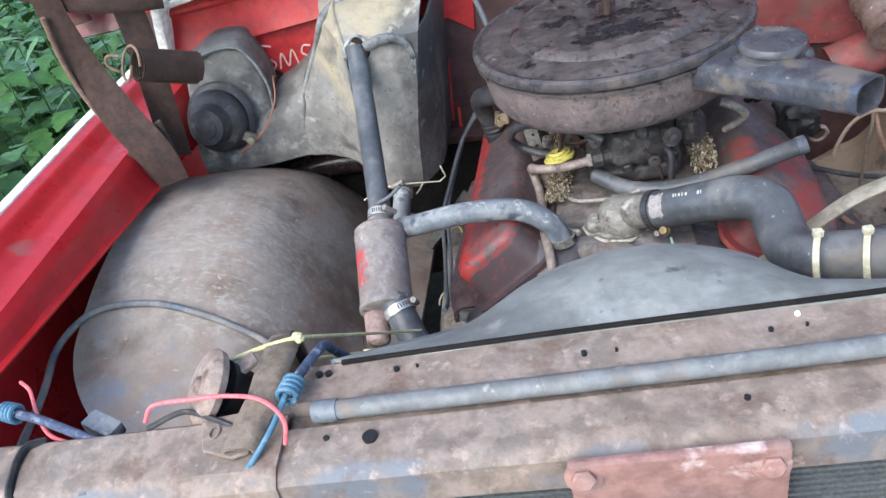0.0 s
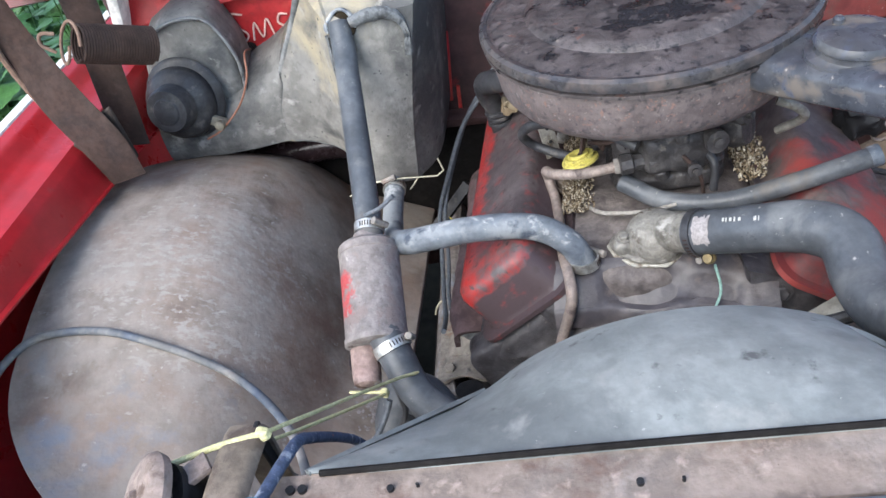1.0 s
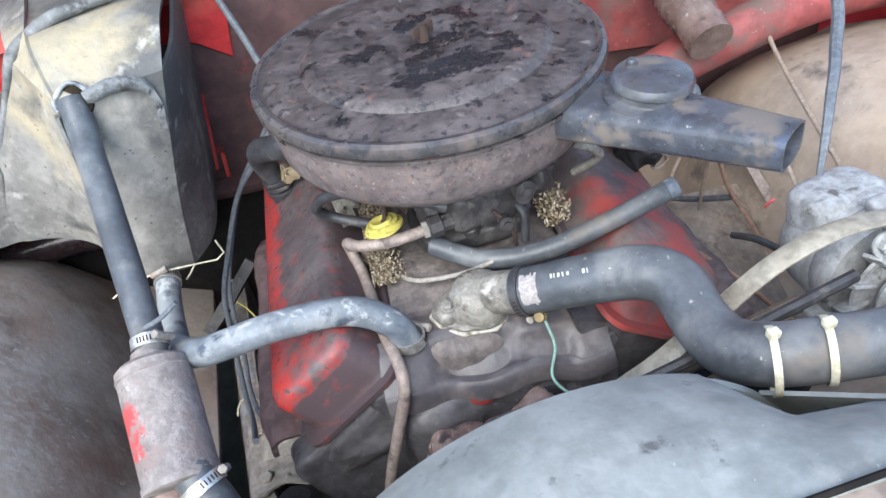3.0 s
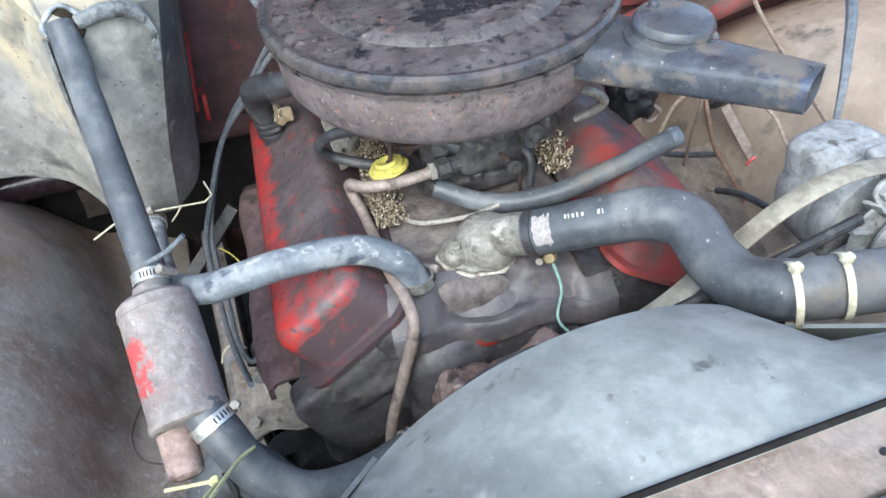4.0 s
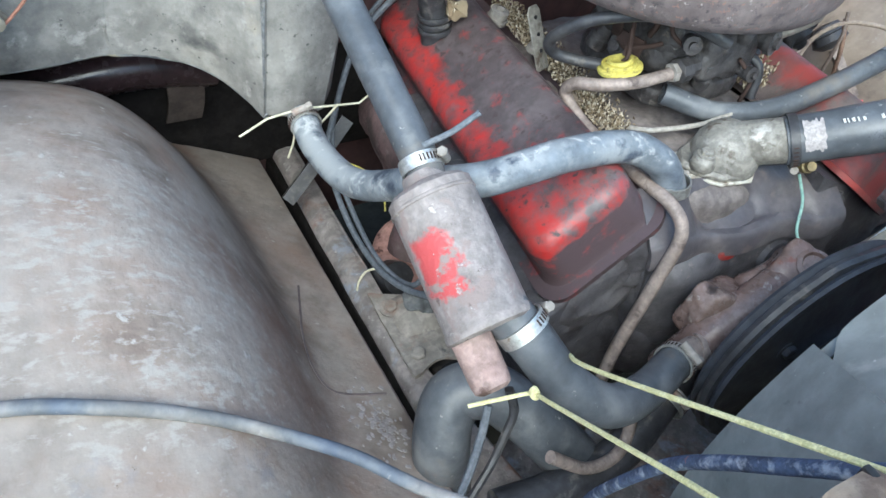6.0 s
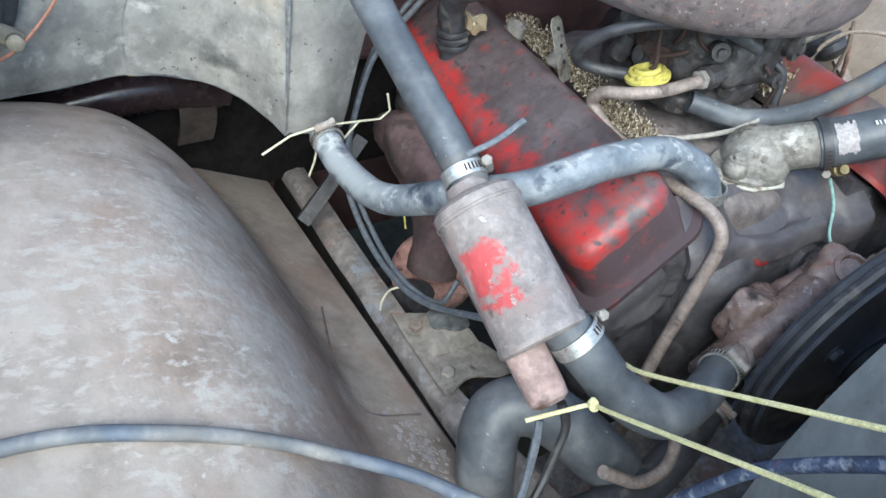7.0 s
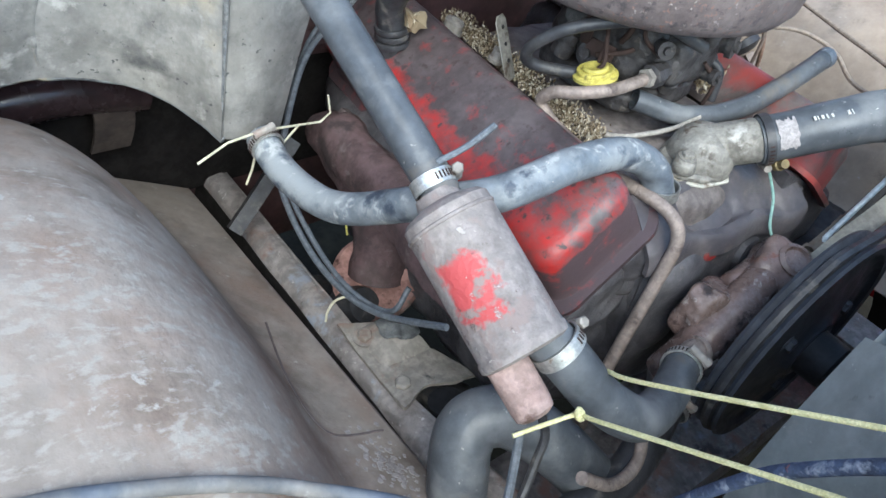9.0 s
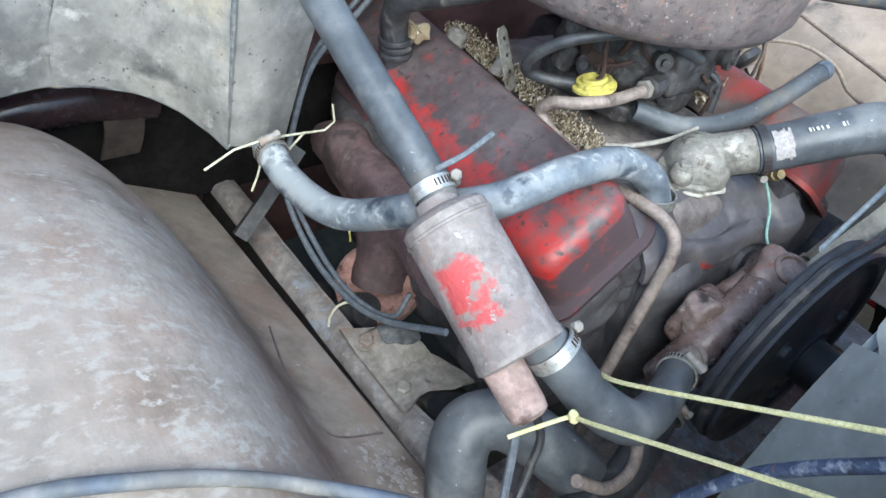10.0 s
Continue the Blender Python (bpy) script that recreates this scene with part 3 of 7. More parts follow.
def clamp(centre, axis, r, parent, screw=(0, 0, 1), width=0.011, material="steel", name="hose_clamp", label="shiny worm-drive hose clamp"):
    """A worm-drive hose clamp: slotted band with its screw housing."""
    w = width / 2
    band = part(name, lathe([(r, -w), (r + 0.0018, -w), (r + 0.0018, w), (r, w)], centre, axis, 32, closed=True), material, parent, label)
    ax = Vector(axis).normalized()
    s = Vector(screw)
    s = (s - ax * s.dot(ax)).normalized()
    t = ax.cross(s)
    c = Vector(centre) + s * (r + 0.004)
    slots = [block((0, 0, 0), (0.0012, width * 0.5, 0.0006), 0.0) for _ in range(18)]
    for k, bm in enumerate(slots):
        a = radians(-90 + 10 * k)
        out = s * math.cos(a) + t * math.sin(a)
        q = Matrix((ax.cross(out), ax, out)).transposed().to_4x4()
        bmesh.ops.transform(bm, matrix=Matrix.Translation(Vector(centre) + out * (r + 0.0020)) @ q, verts=bm.verts)
    part("slotted_track", join(*slots), "hinge", band)
    part("clamp_screw", join(sweep([c - t * 0.009, c, c + t * 0.008], 0.0038, 10, 3), lathe([(0.0046, 0), (0.0046, 0.004), (0.0036, 0.005), (0, 0.005)], c + t * 0.008, t, 6)), "bracket_grey", band)
    return band


# ---- ground ----
def ground_height(x, y):
    return 0.03 * noise.noise(Vector((x * 0.7, y * 0.7, 0))) + 0.012 * noise.noise(Vector((x * 4, y * 4, 2)))


def ground_fn(u, v):
    x = (2 * u - 1) ** 3 * 400 + (2 * u - 1) * 6
    y = (2 * v - 1) ** 3 * 400 + (2 * v - 1) * 6
    return (x, y, ground_height(x, y))


tagged(new("ground", to_mesh("ground", sheet(ground_fn, 90, 90, 0.05), M["soil"])), "dark soil with moss and trodden grass", "ground", kind="structure")

# ---- car body ----
BODY = thing("car_body", (0, 0.4, 0.0), "red car body shell with its bonnet taken off, rusty", "car")

YC, RW, ZW = 0.50, 0.511, 0.329


def well_z(x, y):
    """The arch over the wheel, rounding down towards the engine to a sloping shelf."""
    d = max(x + 0.678, 0.0)
    drop = 1.507 * d * d + 8.69 * d**4 + 6.0 * max(x + 0.552, 0.0) ** 2
    h = ZW + math.sqrt(max(RW * RW - (y - YC) ** 2, 0.0004)) - drop
    shelf = 0.605 - 0.5 * (x + 0.41) - 0.09 * (y - 0.4)
    k = 0.016
    return k * math.log(math.exp((h - 0.6) / k) + math.exp((shelf - 0.6) / k)) + 0.6


def well_fn(side):
    def fn(u, v):
        y = 0.03 + v * 0.79
        edge = -0.748 + 0.065 * max(0.0, (0.30 - y) / 0.13) ** 2
        x = edge + u * (-0.351 - edge)
        y += 0.024 * v * min(1.0, max(0.0, (x + 0.50) / 0.06))
        z = well_z(x, y) + 0.003 * noise.noise(Vector((x * 6, y * 6, side)))
        return (x, y, z) if side < 0 else (-0.03 - x, y, z - 0.022)
    return fn


def fender_profile(side):
    # inner wall, ledge, rise and white outer edge, as (x, z)
    prof = [(-0.715, 0.80), (-0.722, 0.86), (-0.733, 0.905), (-0.742, 0.918), (-0.765, 0.924), (-0.785, 0.935), (-0.80, 0.952), (-0.815, 0.958)]
    def fn(u, v):
        y = -0.02 + u * 1.05
        f = v * (len(prof) - 1)
        k = min(int(f), len(prof) - 2)
        x = prof[k][0] + (prof[k + 1][0] - prof[k][0]) * (f - k)
        z = prof[k][1] + (prof[k + 1][1] - prof[k][1]) * (f - k)
        z = max(z, 0.902 - 0.085 * y)
        return (x, y, z) if side < 0 else (-0.04 - x, y, z)
    return fn


for s, nm in ((-1, "near"), (1, "far")):
    part("wheel_well", sheet(well_fn(s), 80, 70, 0.002), "well" if s < 0 else "well_far", BODY, "brown-grey rusted steel inner wheel arch")
    part("fender", sheet(fender_profile(s), 30, 28, 0.0025), "fender", BODY, "faded glossy red front wing")
    sx = lambda x: x if s < 0 else -0.04 - x
    part("fender_edge", block((sx(-0.826), 0.50, 0.955), (0.020, 1.04, 0.012), 0.004), "white", BODY, "white painted outer edge of the wing")
    part("fender_side", block((sx(-0.85), 0.50, 0.60), (0.02, 1.04, 0.69), 0.006), "fender", BODY)

# pressed outline on the shelf beside the arch
part("pressed_seam", sweep([(x, y, well_z(x, y) - 0.0006) for x, y in ((-0.392, 0.56), (-0.404, 0.52), (-0.418, 0.47), (-0.424, 0.43), (-0.418, 0.405), (-0.400, 0.397), (-0.361, 0.396))], 0.0015, 8, 8), "exhaust", BODY)
part("apron", sweep([(0.34, 0.735, 0.77), (0.45, 0.735, 0.80), (0.60, 0.735, 0.825), (0.76, 0.72, 0.83)], 0.034, 18), "apron_red", BODY, "faded red rolled edge behind the far arch")

# firewall and cowl
part("firewall", block((-0.02, 0.870, 0.72), (1.50, 0.02, 0.66), 0.004), "firewall", BODY, "dark maroon bulkhead, grime and shade both in its colour")
part("scuttle_panel", plate([(-0.74, 0.955), (-0.613, 0.956), (-0.592, 0.905), (-0.587, 0.86), (-0.568, 0.840), (-0.531, 0.855), (-0.485, 0.895), (-0.425, 0.97), (-0.24, 0.93), (-0.20, 0.90), (-0.18, 1.05), (-0.75, 1.05)], 0, 0.006, Matrix.Translation((0, 0.860, 0)) @ pose(0, 0, 0, 90, 0, 0)), "cowl", BODY, "glossy red scuttle panel with chalk marks")
part("scuttle_ledge", sheet(lambda u, v: (-0.745 + u * 0.56, 0.853 - 0.016 * v**2, 1.052 - (0.085 - 0.030 * u) * v), 30, 10, 0.003), "cowl", BODY, "red sloping ledge above the bulkhead")
part("seam_strip", block((-0.262, 0.857, 0.74), (0.006, 0.006, 0.05), 0.002, (0, 5, 0)), "cowl", BODY)
part("cowl_seal", sweep([(-0.66, 0.875, 1.068), (-0.5, 0.872, 1.069), (-0.42, 0.872, 1.068)], 0.011, 10, 8, (1.0, 0.6)), "rubber", BODY, "grey rubber bonnet seal")
part("scuttle_panel", plate([(0.20, 0.78), (0.50, 0.74), (0.70, 0.80), (0.72, 1.05), (0.16, 1.05)], 0, 0.006, Matrix.Translation((0, 0.860, 0)) @ pose(0, 0, 0, 90, 0, 0)), "apron_red", BODY, "faded red scuttle panel")
part("seam_strip", block((-0.268, 0.857, 0.80), (0.008, 0.006, 0.12), 0.002, (0, 8, 0)), "cowl", BODY)
part("cowl_top", block((-0.02, 0.96, 1.055), (1.50, 0.20, 0.012), 0.004), "cowl", BODY)
part("cowl_lip", sweep([(-0.73, 0.853, 1.04), (-0.3, 0.853, 1.05), (0.4, 0.853, 1.05), (0.7, 0.853, 1.04)], 0.008, 10), "cowl", BODY)
part("windscreen_panel", block((-0.02, 1.10, 1.25), (1.50, 0.02, 0.42), 0.004, (25, 0, 0)), "black", BODY)
part("cowl_corner", join(block((-0.725, 0.835, 1.02), (0.018, 0.05, 0.10), 0.005, (0, 14, 0)), block((-0.67, 0.86, 1.06), (0.11, 0.05, 0.010), 0.003, (0, -8, -12))), "white", BODY, "chipped white corner of the scuttle")
part("bonnet", sheet(lambda u, v: (-0.80 + 1.56 * u, 0.69 + 0.40 * v + 0.03 * (1 - abs(2 * u - 1)), (1.20 - 0.125 * min(1.0, max(0.0, (abs(1.56 * u - 0.78) - 0.55) / 0.15))) * (1 - v) + 2.15 * v), 60, 24, 0.014), "bonnet", BODY, "raised maroon bonnet seen from below")
part("bonnet_frame", sweep([(-0.765, 0.672, 1.10), (-0.775, 0.70, 1.22), (-0.775, 0.80, 1.50), (-0.775, 0.90, 1.75)], 0.020, 10, 8, (1.0, 0.5)), "bonnet", BODY)
part("wheel", lathe([(0.20, -0.09), (0.31, -0.085), (0.325, -0.06), (0.325, 0.06), (0.31, 0.085), (0.20, 0.09)], (-0.70, 0.47, 0.325), (1, 0, 0), 40, closed=True), "black", BODY, "black tyre under the arch")
part("wheel", lathe([(0.20, -0.09), (0.31, -0.085), (0.325, -0.06), (0.325, 0.06), (0.31, 0.085), (0.20, 0.09)], (0.66, 0.47, 0.325), (1, 0, 0), 40, closed=True), "black", BODY, "black tyre under the arch")

# radiator support
SUP = [(0.026, 0.925), (0.026, 0.944), (-0.010, 0.942), (-0.014, 0.932), (-0.030, 0.930), (-0.034, 0.938), (-0.070, 0.937), (-0.078, 0.932), (-0.081, 0.908), (-0.075, 0.904)]


def support_fn(x0, x1, prof):
    def fn(u, v):
        x = x0 + u * (x1 - x0)
        f = v * (len(prof) - 1)
        k = min(int(f), len(prof) - 2)
        y = prof[k][0] + (prof[k + 1][0] - prof[k][0]) * (f - k)
        z = prof[k][1] + (prof[k + 1][1] - prof[k][1]) * (f - k)
        return (x, y, z + 0.0015 * noise.noise(Vector((x * 12, y * 30, 0))))
    return fn


part("radiator_support", sheet(support_fn(-0.318, 0.62, SUP), 70, 36, 0.003), "support", BODY, "rusty pressed steel radiator support rail", 30)
part("support_end", sheet(support_fn(-0.70, -0.316, [(-0.016, 0.90), (-0.018, 0.938), (-0.024, 0.944), (-0.070, 0.940), (-0.080, 0.932), (-0.083, 0.912), (-0.076, 0.908)]), 30, 24, 0.003), "support", BODY, "rusty end of the support rail", 30)
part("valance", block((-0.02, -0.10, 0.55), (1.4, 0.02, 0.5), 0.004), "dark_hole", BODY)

# frame rail
def rail_fn(u, v):
    # box rail with a rounded near edge that drops into the slot beside the arch
    y = -0.05 + 1.0 * u
    prof = between([(0.0, 0, 0.450), (0.001, 0, 0.500), (0.004, 0, 0.524), (0.011, 0, 0.540), (0.022, 0, 0.545), (0.034, 0, 0.544), (0.040, 0, 0.534), (0.041, 0, 0.450)], v)
    prof.x += -0.334 - 0.008 * (y - 0.5)
    wide = 0.08 * max(0.0, (0.43 - y) / 0.3)
    return V3(prof.x + wide * max(0.0, (v - 0.5)) * 2 + 0.0012 * noise.noise(V3(y * 20, v * 5, 0)), y, prof.z + 0.0016 * noise.noise(V3(y * 26, v * 6, 4)))


part("frame_rail", sheet(rail_fn, 90, 36, -0.004), "rail", BODY, "greasy steel chassis rail")
part("frame_rail", block((0.253, 0.45, 0.513), (0.072, 1.0, 0.075), 0.012), "rail", BODY, "greasy steel chassis rail")
part("crossmember", block((-0.02, 0.30, 0.40), (0.60, 0.16, 0.06), 0.015), "rail", BODY)
def bracket_fn(u, v):
    # pressed mount bracket: bolted ear on the rail, a raised pad, then a web towards the engine
    y = 0.545 - 0.126 * v - 0.02 * u * (1 - v) + 0.012 * v * math.sin(math.pi * min(1.0, u * 1.4)) ** 2
    x = -0.316 + (0.046 + 0.050 * v) * u 
    pad = max(0.0, 1 - ((x + 0.270) / 0.032) ** 2) * max(0.0, 1 - ((y - 0.500) / 0.026) ** 2)
    z = 0.5505 + 0.014 * pad ** 0.6 - 0.30 * max(0.0, x + 0.245) - 0.004 * math.sin(math.pi * v)
    return V3(x, y, z) + V3(0, 0, 0.0012) * noise.noise(V3(x * 90, y * 90, 0))


# near-black sheet over the rail's flank: the slot's shade, put in as colour
part("rail_flank_shade", sheet(lambda u, v: rail_fn(u, 0.34 * v) + V3(-0.0015, 0, 0.0014 * v), 90, 16, -0.001), "dark_hole", BODY, "near-black sheet standing for shade in the slot beside the rail")
rnd = random.Random(71)
flakes = bmesh.new()
for _ in range(150):
    x, y = rnd.gauss(-0.383, 0.011), rnd.gauss(0.362, 0.020)
    if x > -0.3575:
        continue
    r0, turn = rnd.uniform(0.0008, 0.0030), rnd.uniform(0, 6.28)
    ring = [V3(x + r0 * rnd.uniform(0.5, 1.3) * math.cos(turn + k * 1.047), y + r0 * rnd.uniform(0.5, 1.6) * math.sin(turn + k * 1.047), 0) for k in range(6)]
    lower = [flakes.verts.new((p.x, p.y, well_z(p.x, p.y) - 0.0002)) for p in ring]
    upper = [flakes.verts.new((p.x, p.y, well_z(p.x, p.y) + 0.0007)) for p in ring]
    flakes.faces.new(upper)
    for k in range(6):
        j = (k + 1) % 6
        flakes.faces.new((lower[k], lower[j], upper[j], upper[k]))
bmesh.ops.recalc_face_normals(flakes, faces=flakes.faces)
tagged(part("flaked_paint", flakes, "flake", BODY, "pale flakes of old paint on the arch shelf"), kind="stuff")
# dark strip along the arch edge, added to draw the shade of the slot
part("arch_lip", sweep([(-0.3515, 0.04 + 0.80 * k / 16, well_z(-0.3515, 0.04 + 0.80 * k / 16) - 0.0045) for k in range(17)], 0.0045, 8, 3, (0.5, 1.0)), "exhaust", BODY, "rusty turned-down lip of the arch panel, darkened for the slot's shade")
brk = part("rail_bracket", sheet(bracket_fn, 40, 40, 0.004), "bracket_grey", BODY, "beige-grey bolted bracket on the rail")
part("bolt", hexbolt((-0.301, 0.515, 0.5525), r=0.0085, h=0.009), "bracket_grey", brk)
part("bolt", hexbolt((-0.300, 0.445, 0.5495), r=0.0085, h=0.009), "bracket_grey", brk)
part("pad_crust", lump((-0.268, 0.502, 0.564), (0.046, 0.032, 0.006), 51.0, 0.004, 4, (0, 8, -20), 70, 2.6), "seal_lump", brk, "blue-grey flaking crust on the bracket")
part("rail_slot", lathe([(0.017, 0.0), (0.017, 0.0012), (0.0, 0.0012)], (-0.272, 0.409, 0.5480), (0, 0, 1), 24, scale=(1.15, 0.95)), "black", BODY, "dark oval hole in the rail")
# dark sheet added before the bulkhead; shade below the flange, put in as colour
part("bulkhead_shade", block((-0.42, 0.852, 0.615), (0.66, 0.012, 0.17), 0.004), "dark_hole", BODY, "near-black sheet standing for shade on the lower bulkhead")
part("bulkhead_flange", block((-0.24, 0.838, 0.716), (0.26, 0.030, 0.016), 0.004, (10, 3, 0)), "firewall", BODY, "dull red folded flange across the bulkhead")
# ---- radiator ----
RAD = thing("radiator", (-0.0, -0.04, 0.4), "black finned radiator core below the rusty support", "radiator")
part("core", block((0.0, -0.047, 0.66), (0.62, 0.044, 0.51), 0.003), "fins", RAD)
part("bracket", block((-0.034, -0.0865, 0.890), (0.142, 0.009, 0.104), 0.004, (4, 0, 0)), "support_dark", RAD, "rusty bolted bracket plate")

# ---- fan shroud ----
SHR = thing("fan_shroud", (0.0, 0.09, 0.5), "faded grey plastic fan shroud behind the radiator", "fan shroud")


def shroud_back(x):
    dx = x + 0.032
    if x < -0.193:
        f = (x + 0.287) / 0.094
        return Vector((x, 0.03 + 0.128 * f, 0.945 - 0.098 * f))
    low = Vector((x, 0.10, 0.905 - 0.25 * (x - 0.10)))
    if x >= 0.16:
        return low
    f = min(1.0, max(0.0, (x - 0.072) / 0.035))
    return Vector((x, 0.158, 0.71 + math.sqrt(0.2125**2 - dx * dx))).lerp(low, f * f * (3 - 2 * f))


def shroud_fn(u, v):
    x = -0.287 + u * 0.647
    dx = x + 0.032
    front = Vector((x, 0.026, 0.949))
    w = 0.024 * min(1.0, max(0.0, 1 - abs(x + 0.193) / 0.07))
    back = sum((shroud_back(x + w * k / 3) for k in range(-3, 4)), Vector()) / 7
    p = front.lerp(back, v)
    p.z += 0.012 * math.sin(math.pi * v) * (0.4 + 0.6 * max(0.0, 1 - (dx / 0.25) ** 2))
    return p


part("shroud_panel", sheet(shroud_fn, 90, 16, 0.0035), "shroud", SHR)


def shroud_side(flip):
    def fn(u, v):
        a = radians(138.5 + u * 100)
        back = Vector((-0.032 + 0.2125 * math.cos(a), 0.158, 0.71 + 0.2125 * math.sin(a)))
        front = Vector((-0.287, 0.026, 0.951 - 0.43 * u))
        p = front.lerp(back, v)
        p.x -= 0.012 * math.sin(math.pi * v) * min(1.0, 5 * u)
        if flip:
            p.x = -0.064 - p.x
        return p
    return fn


part("shroud_side", sheet(shroud_side(False), 40, 10, 0.0035), "shroud", SHR)
part("shroud_side", sheet(shroud_side(True), 40, 10, 0.0035), "shroud", SHR)
part("shroud_lip", lathe([(0.2115, -0.006), (0.2115, 0.001), (0.2055, 0.001), (0.2055, -0.006)], (-0.032, 0.155, 0.71), (0, 1, 0), 90, closed=True), "shroud", SHR)

# ---- engine ----
ENG = thing("engine", (-0.01, 0.5, 0.35), "greasy V8 engine with red paint wearing off", "engine")
part("engine_block", lump((-0.01, 0.56, 0.60), (0.40, 0.42, 0.24), 1.0, 0.006), "cast", ENG, "black greasy cast iron block")
part("front_cover", lump((-0.01, 0.366, 0.637), (0.24, 0.09, 0.19), 2.0, 0.008, freq=20), "cast", ENG, "greasy black front casting")
part("intake_manifold", lump((-0.005, 0.53, 0.735), (0.23, 0.36, 0.085), 3.0, 0.008, freq=22), "cast_brown", ENG, "brown dusty cast intake manifold")


SKEW = Matrix(((1, 0.08, 0, -0.0288), (0, 1, 0, 0), (0, 0, 1, 0), (0, 0, 0, 1)))


def skewed(bm):
    """The engine stands slightly turned to the body."""
    bmesh.ops.transform(bm, matrix=SKEW, verts=bm.verts)
    return bm


def valve_cover(outer, inner, y0, y1, sgn):
    """A pressed rocker cover: flange with rounded corners and a raised, rounded lid, on the slanting cylinder head."""
    o, i = Vector((outer[0], 0, outer[1])), Vector((inner[0], 0, inner[1]))
    u = (i - o).normalized()
    n = Vector((-u.z, 0, u.x)) * sgn
    w = (i - o).length
    bm = bmesh.new()
    def loop(inset, h, rad):
        pts = []
        a0, a1, b0, b1 = inset, w - inset, y0 + inset, y1 - inset
        for cx, cy, s in ((a1 - rad, b1 - rad, 0), (a0 + rad, b1 - rad, 90), (a0 + rad, b0 + rad, 180), (a1 - rad, b0 + rad, 270)):
            for k in range(7):
                t = radians(s + 15 * k)
                pts.append(o + u * (cx + rad * math.cos(t)) + Vector((0, cy + rad * math.sin(t), 0)) + n * h)
        return [bm.verts.new(p) for p in pts]
    loops = [loop(-0.006, -0.006, 0.026), loop(-0.006, 0.0, 0.026), loop(0.004, 0.001, 0.024), loop(0.007, 0.006, 0.024), loop(0.010, 0.050, 0.024), loop(0.014, 0.058, 0.022), loop(0.022, 0.063, 0.018), loop(0.035, 0.064, 0.01)]
    for a, b in zip(loops, loops[1:]):
        for j in range(len(a)):
            k = (j + 1) % len(a)
            bm.faces.new((a[j], a[k], b[k], b[j]))
    bm.faces.new(loops[-1])
    bm.faces.new(loops[0])
    bmesh.ops.recalc_face_normals(bm, faces=bm.faces)
    return bm


vc = part("valve_cover", skewed(valve_cover((-0.222, 0.698), (-0.118, 0.773), 0.355, 0.80, 1)), "valve", ENG, "pressed steel rocker cover with worn red paint")
part("cover_bead", skewed(sweep([(-0.2245, 0.385, 0.7655), (-0.2245, 0.60, 0.7655), (-0.2245, 0.775, 0.7655)], 0.0022, 8, 6)), "valve", ENG)
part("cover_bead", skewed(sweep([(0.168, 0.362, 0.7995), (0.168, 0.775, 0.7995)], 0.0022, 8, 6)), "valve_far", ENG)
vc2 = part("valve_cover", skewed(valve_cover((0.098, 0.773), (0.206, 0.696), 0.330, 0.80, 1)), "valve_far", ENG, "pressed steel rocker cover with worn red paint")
part("cylinder_head", skewed(lump((-0.165, 0.58, 0.68), (0.15, 0.46, 0.10), 5.0, 0.005, turn=(0, -36, 0))), "cast", ENG)
part("cylinder_head", skewed(lump((0.145, 0.58, 0.68), (0.15, 0.46, 0.10), 6.0, 0.005, turn=(0, 36, 0))), "cast", ENG)

# ---- air cleaner ----
AC = Vector((0.0, 0.5595, 0.98))
AIR = thing("air_cleaner", (0, 0.5595, 0.87), "round black air cleaner with a rusty pan on the carburettor", "air cleaner")
part("lid", lathe([(0, 0.013), (0.030, 0.0135), (0.037, 0.0160), (0.056, 0.0172), (0.064, 0.0135), (0.113, 0.0160), (0.120, 0.0148), (0.1275, 0.0080), (0.138, 0.0075), (0.160, 0.0070), (0.165, 0.0045), (0.168, 0.0040), (0.171, 0.0056), (0.1745, 0.0060), (0.178, 0.0035), (0.179, -0.0015), (0.178, -0.006), (0.172, -0.009)], AC, n=96), "lid", AIR, "black painted lid with rust coming through")
part("rolled_edge", lathe([(0.1695, 0.0040), (0.1710, 0.0062), (0.1745, 0.0067), (0.1785, 0.0040), (0.1796, -0.0015), (0.1785, -0.0064), (0.1770, -0.0060), (0.1770, 0.0030)], AC, n=96, closed=True), "rolled", AIR, "dark glossy rolled edge of the lid")
part("rim", lathe([(0.170, -0.009), (0.1775, -0.010), (0.1775, -0.0135), (0.170, -0.015)], AC, n=96, closed=True), "lid", AIR)
part("pan", lathe([(0.171, -0.014), (0.170, -0.030), (0.166, -0.060), (0.158, -0.072), (0.140, -0.080), (0.07, -0.086), (0.0, -0.086)], AC, n=96), "pan", AIR, "rusty speckled lower pan")
part("wing_nut", join(lathe([(0.006, 0.0), (0.006, 0.012), (0.004, 0.018), (0, 0.018)], AC + V3(0, 0, 0.014), n=12), block(AC + V3(0, 0, 0.026), (0.028, 0.004, 0.012), 0.0018, (0, 0, 30))), "hinge", AIR)
d = (V3(0.195, 0.255, 0.975) - V3(0.075, 0.44, 0.965)).normalized()
side = V3(d.y, -d.x, 0)


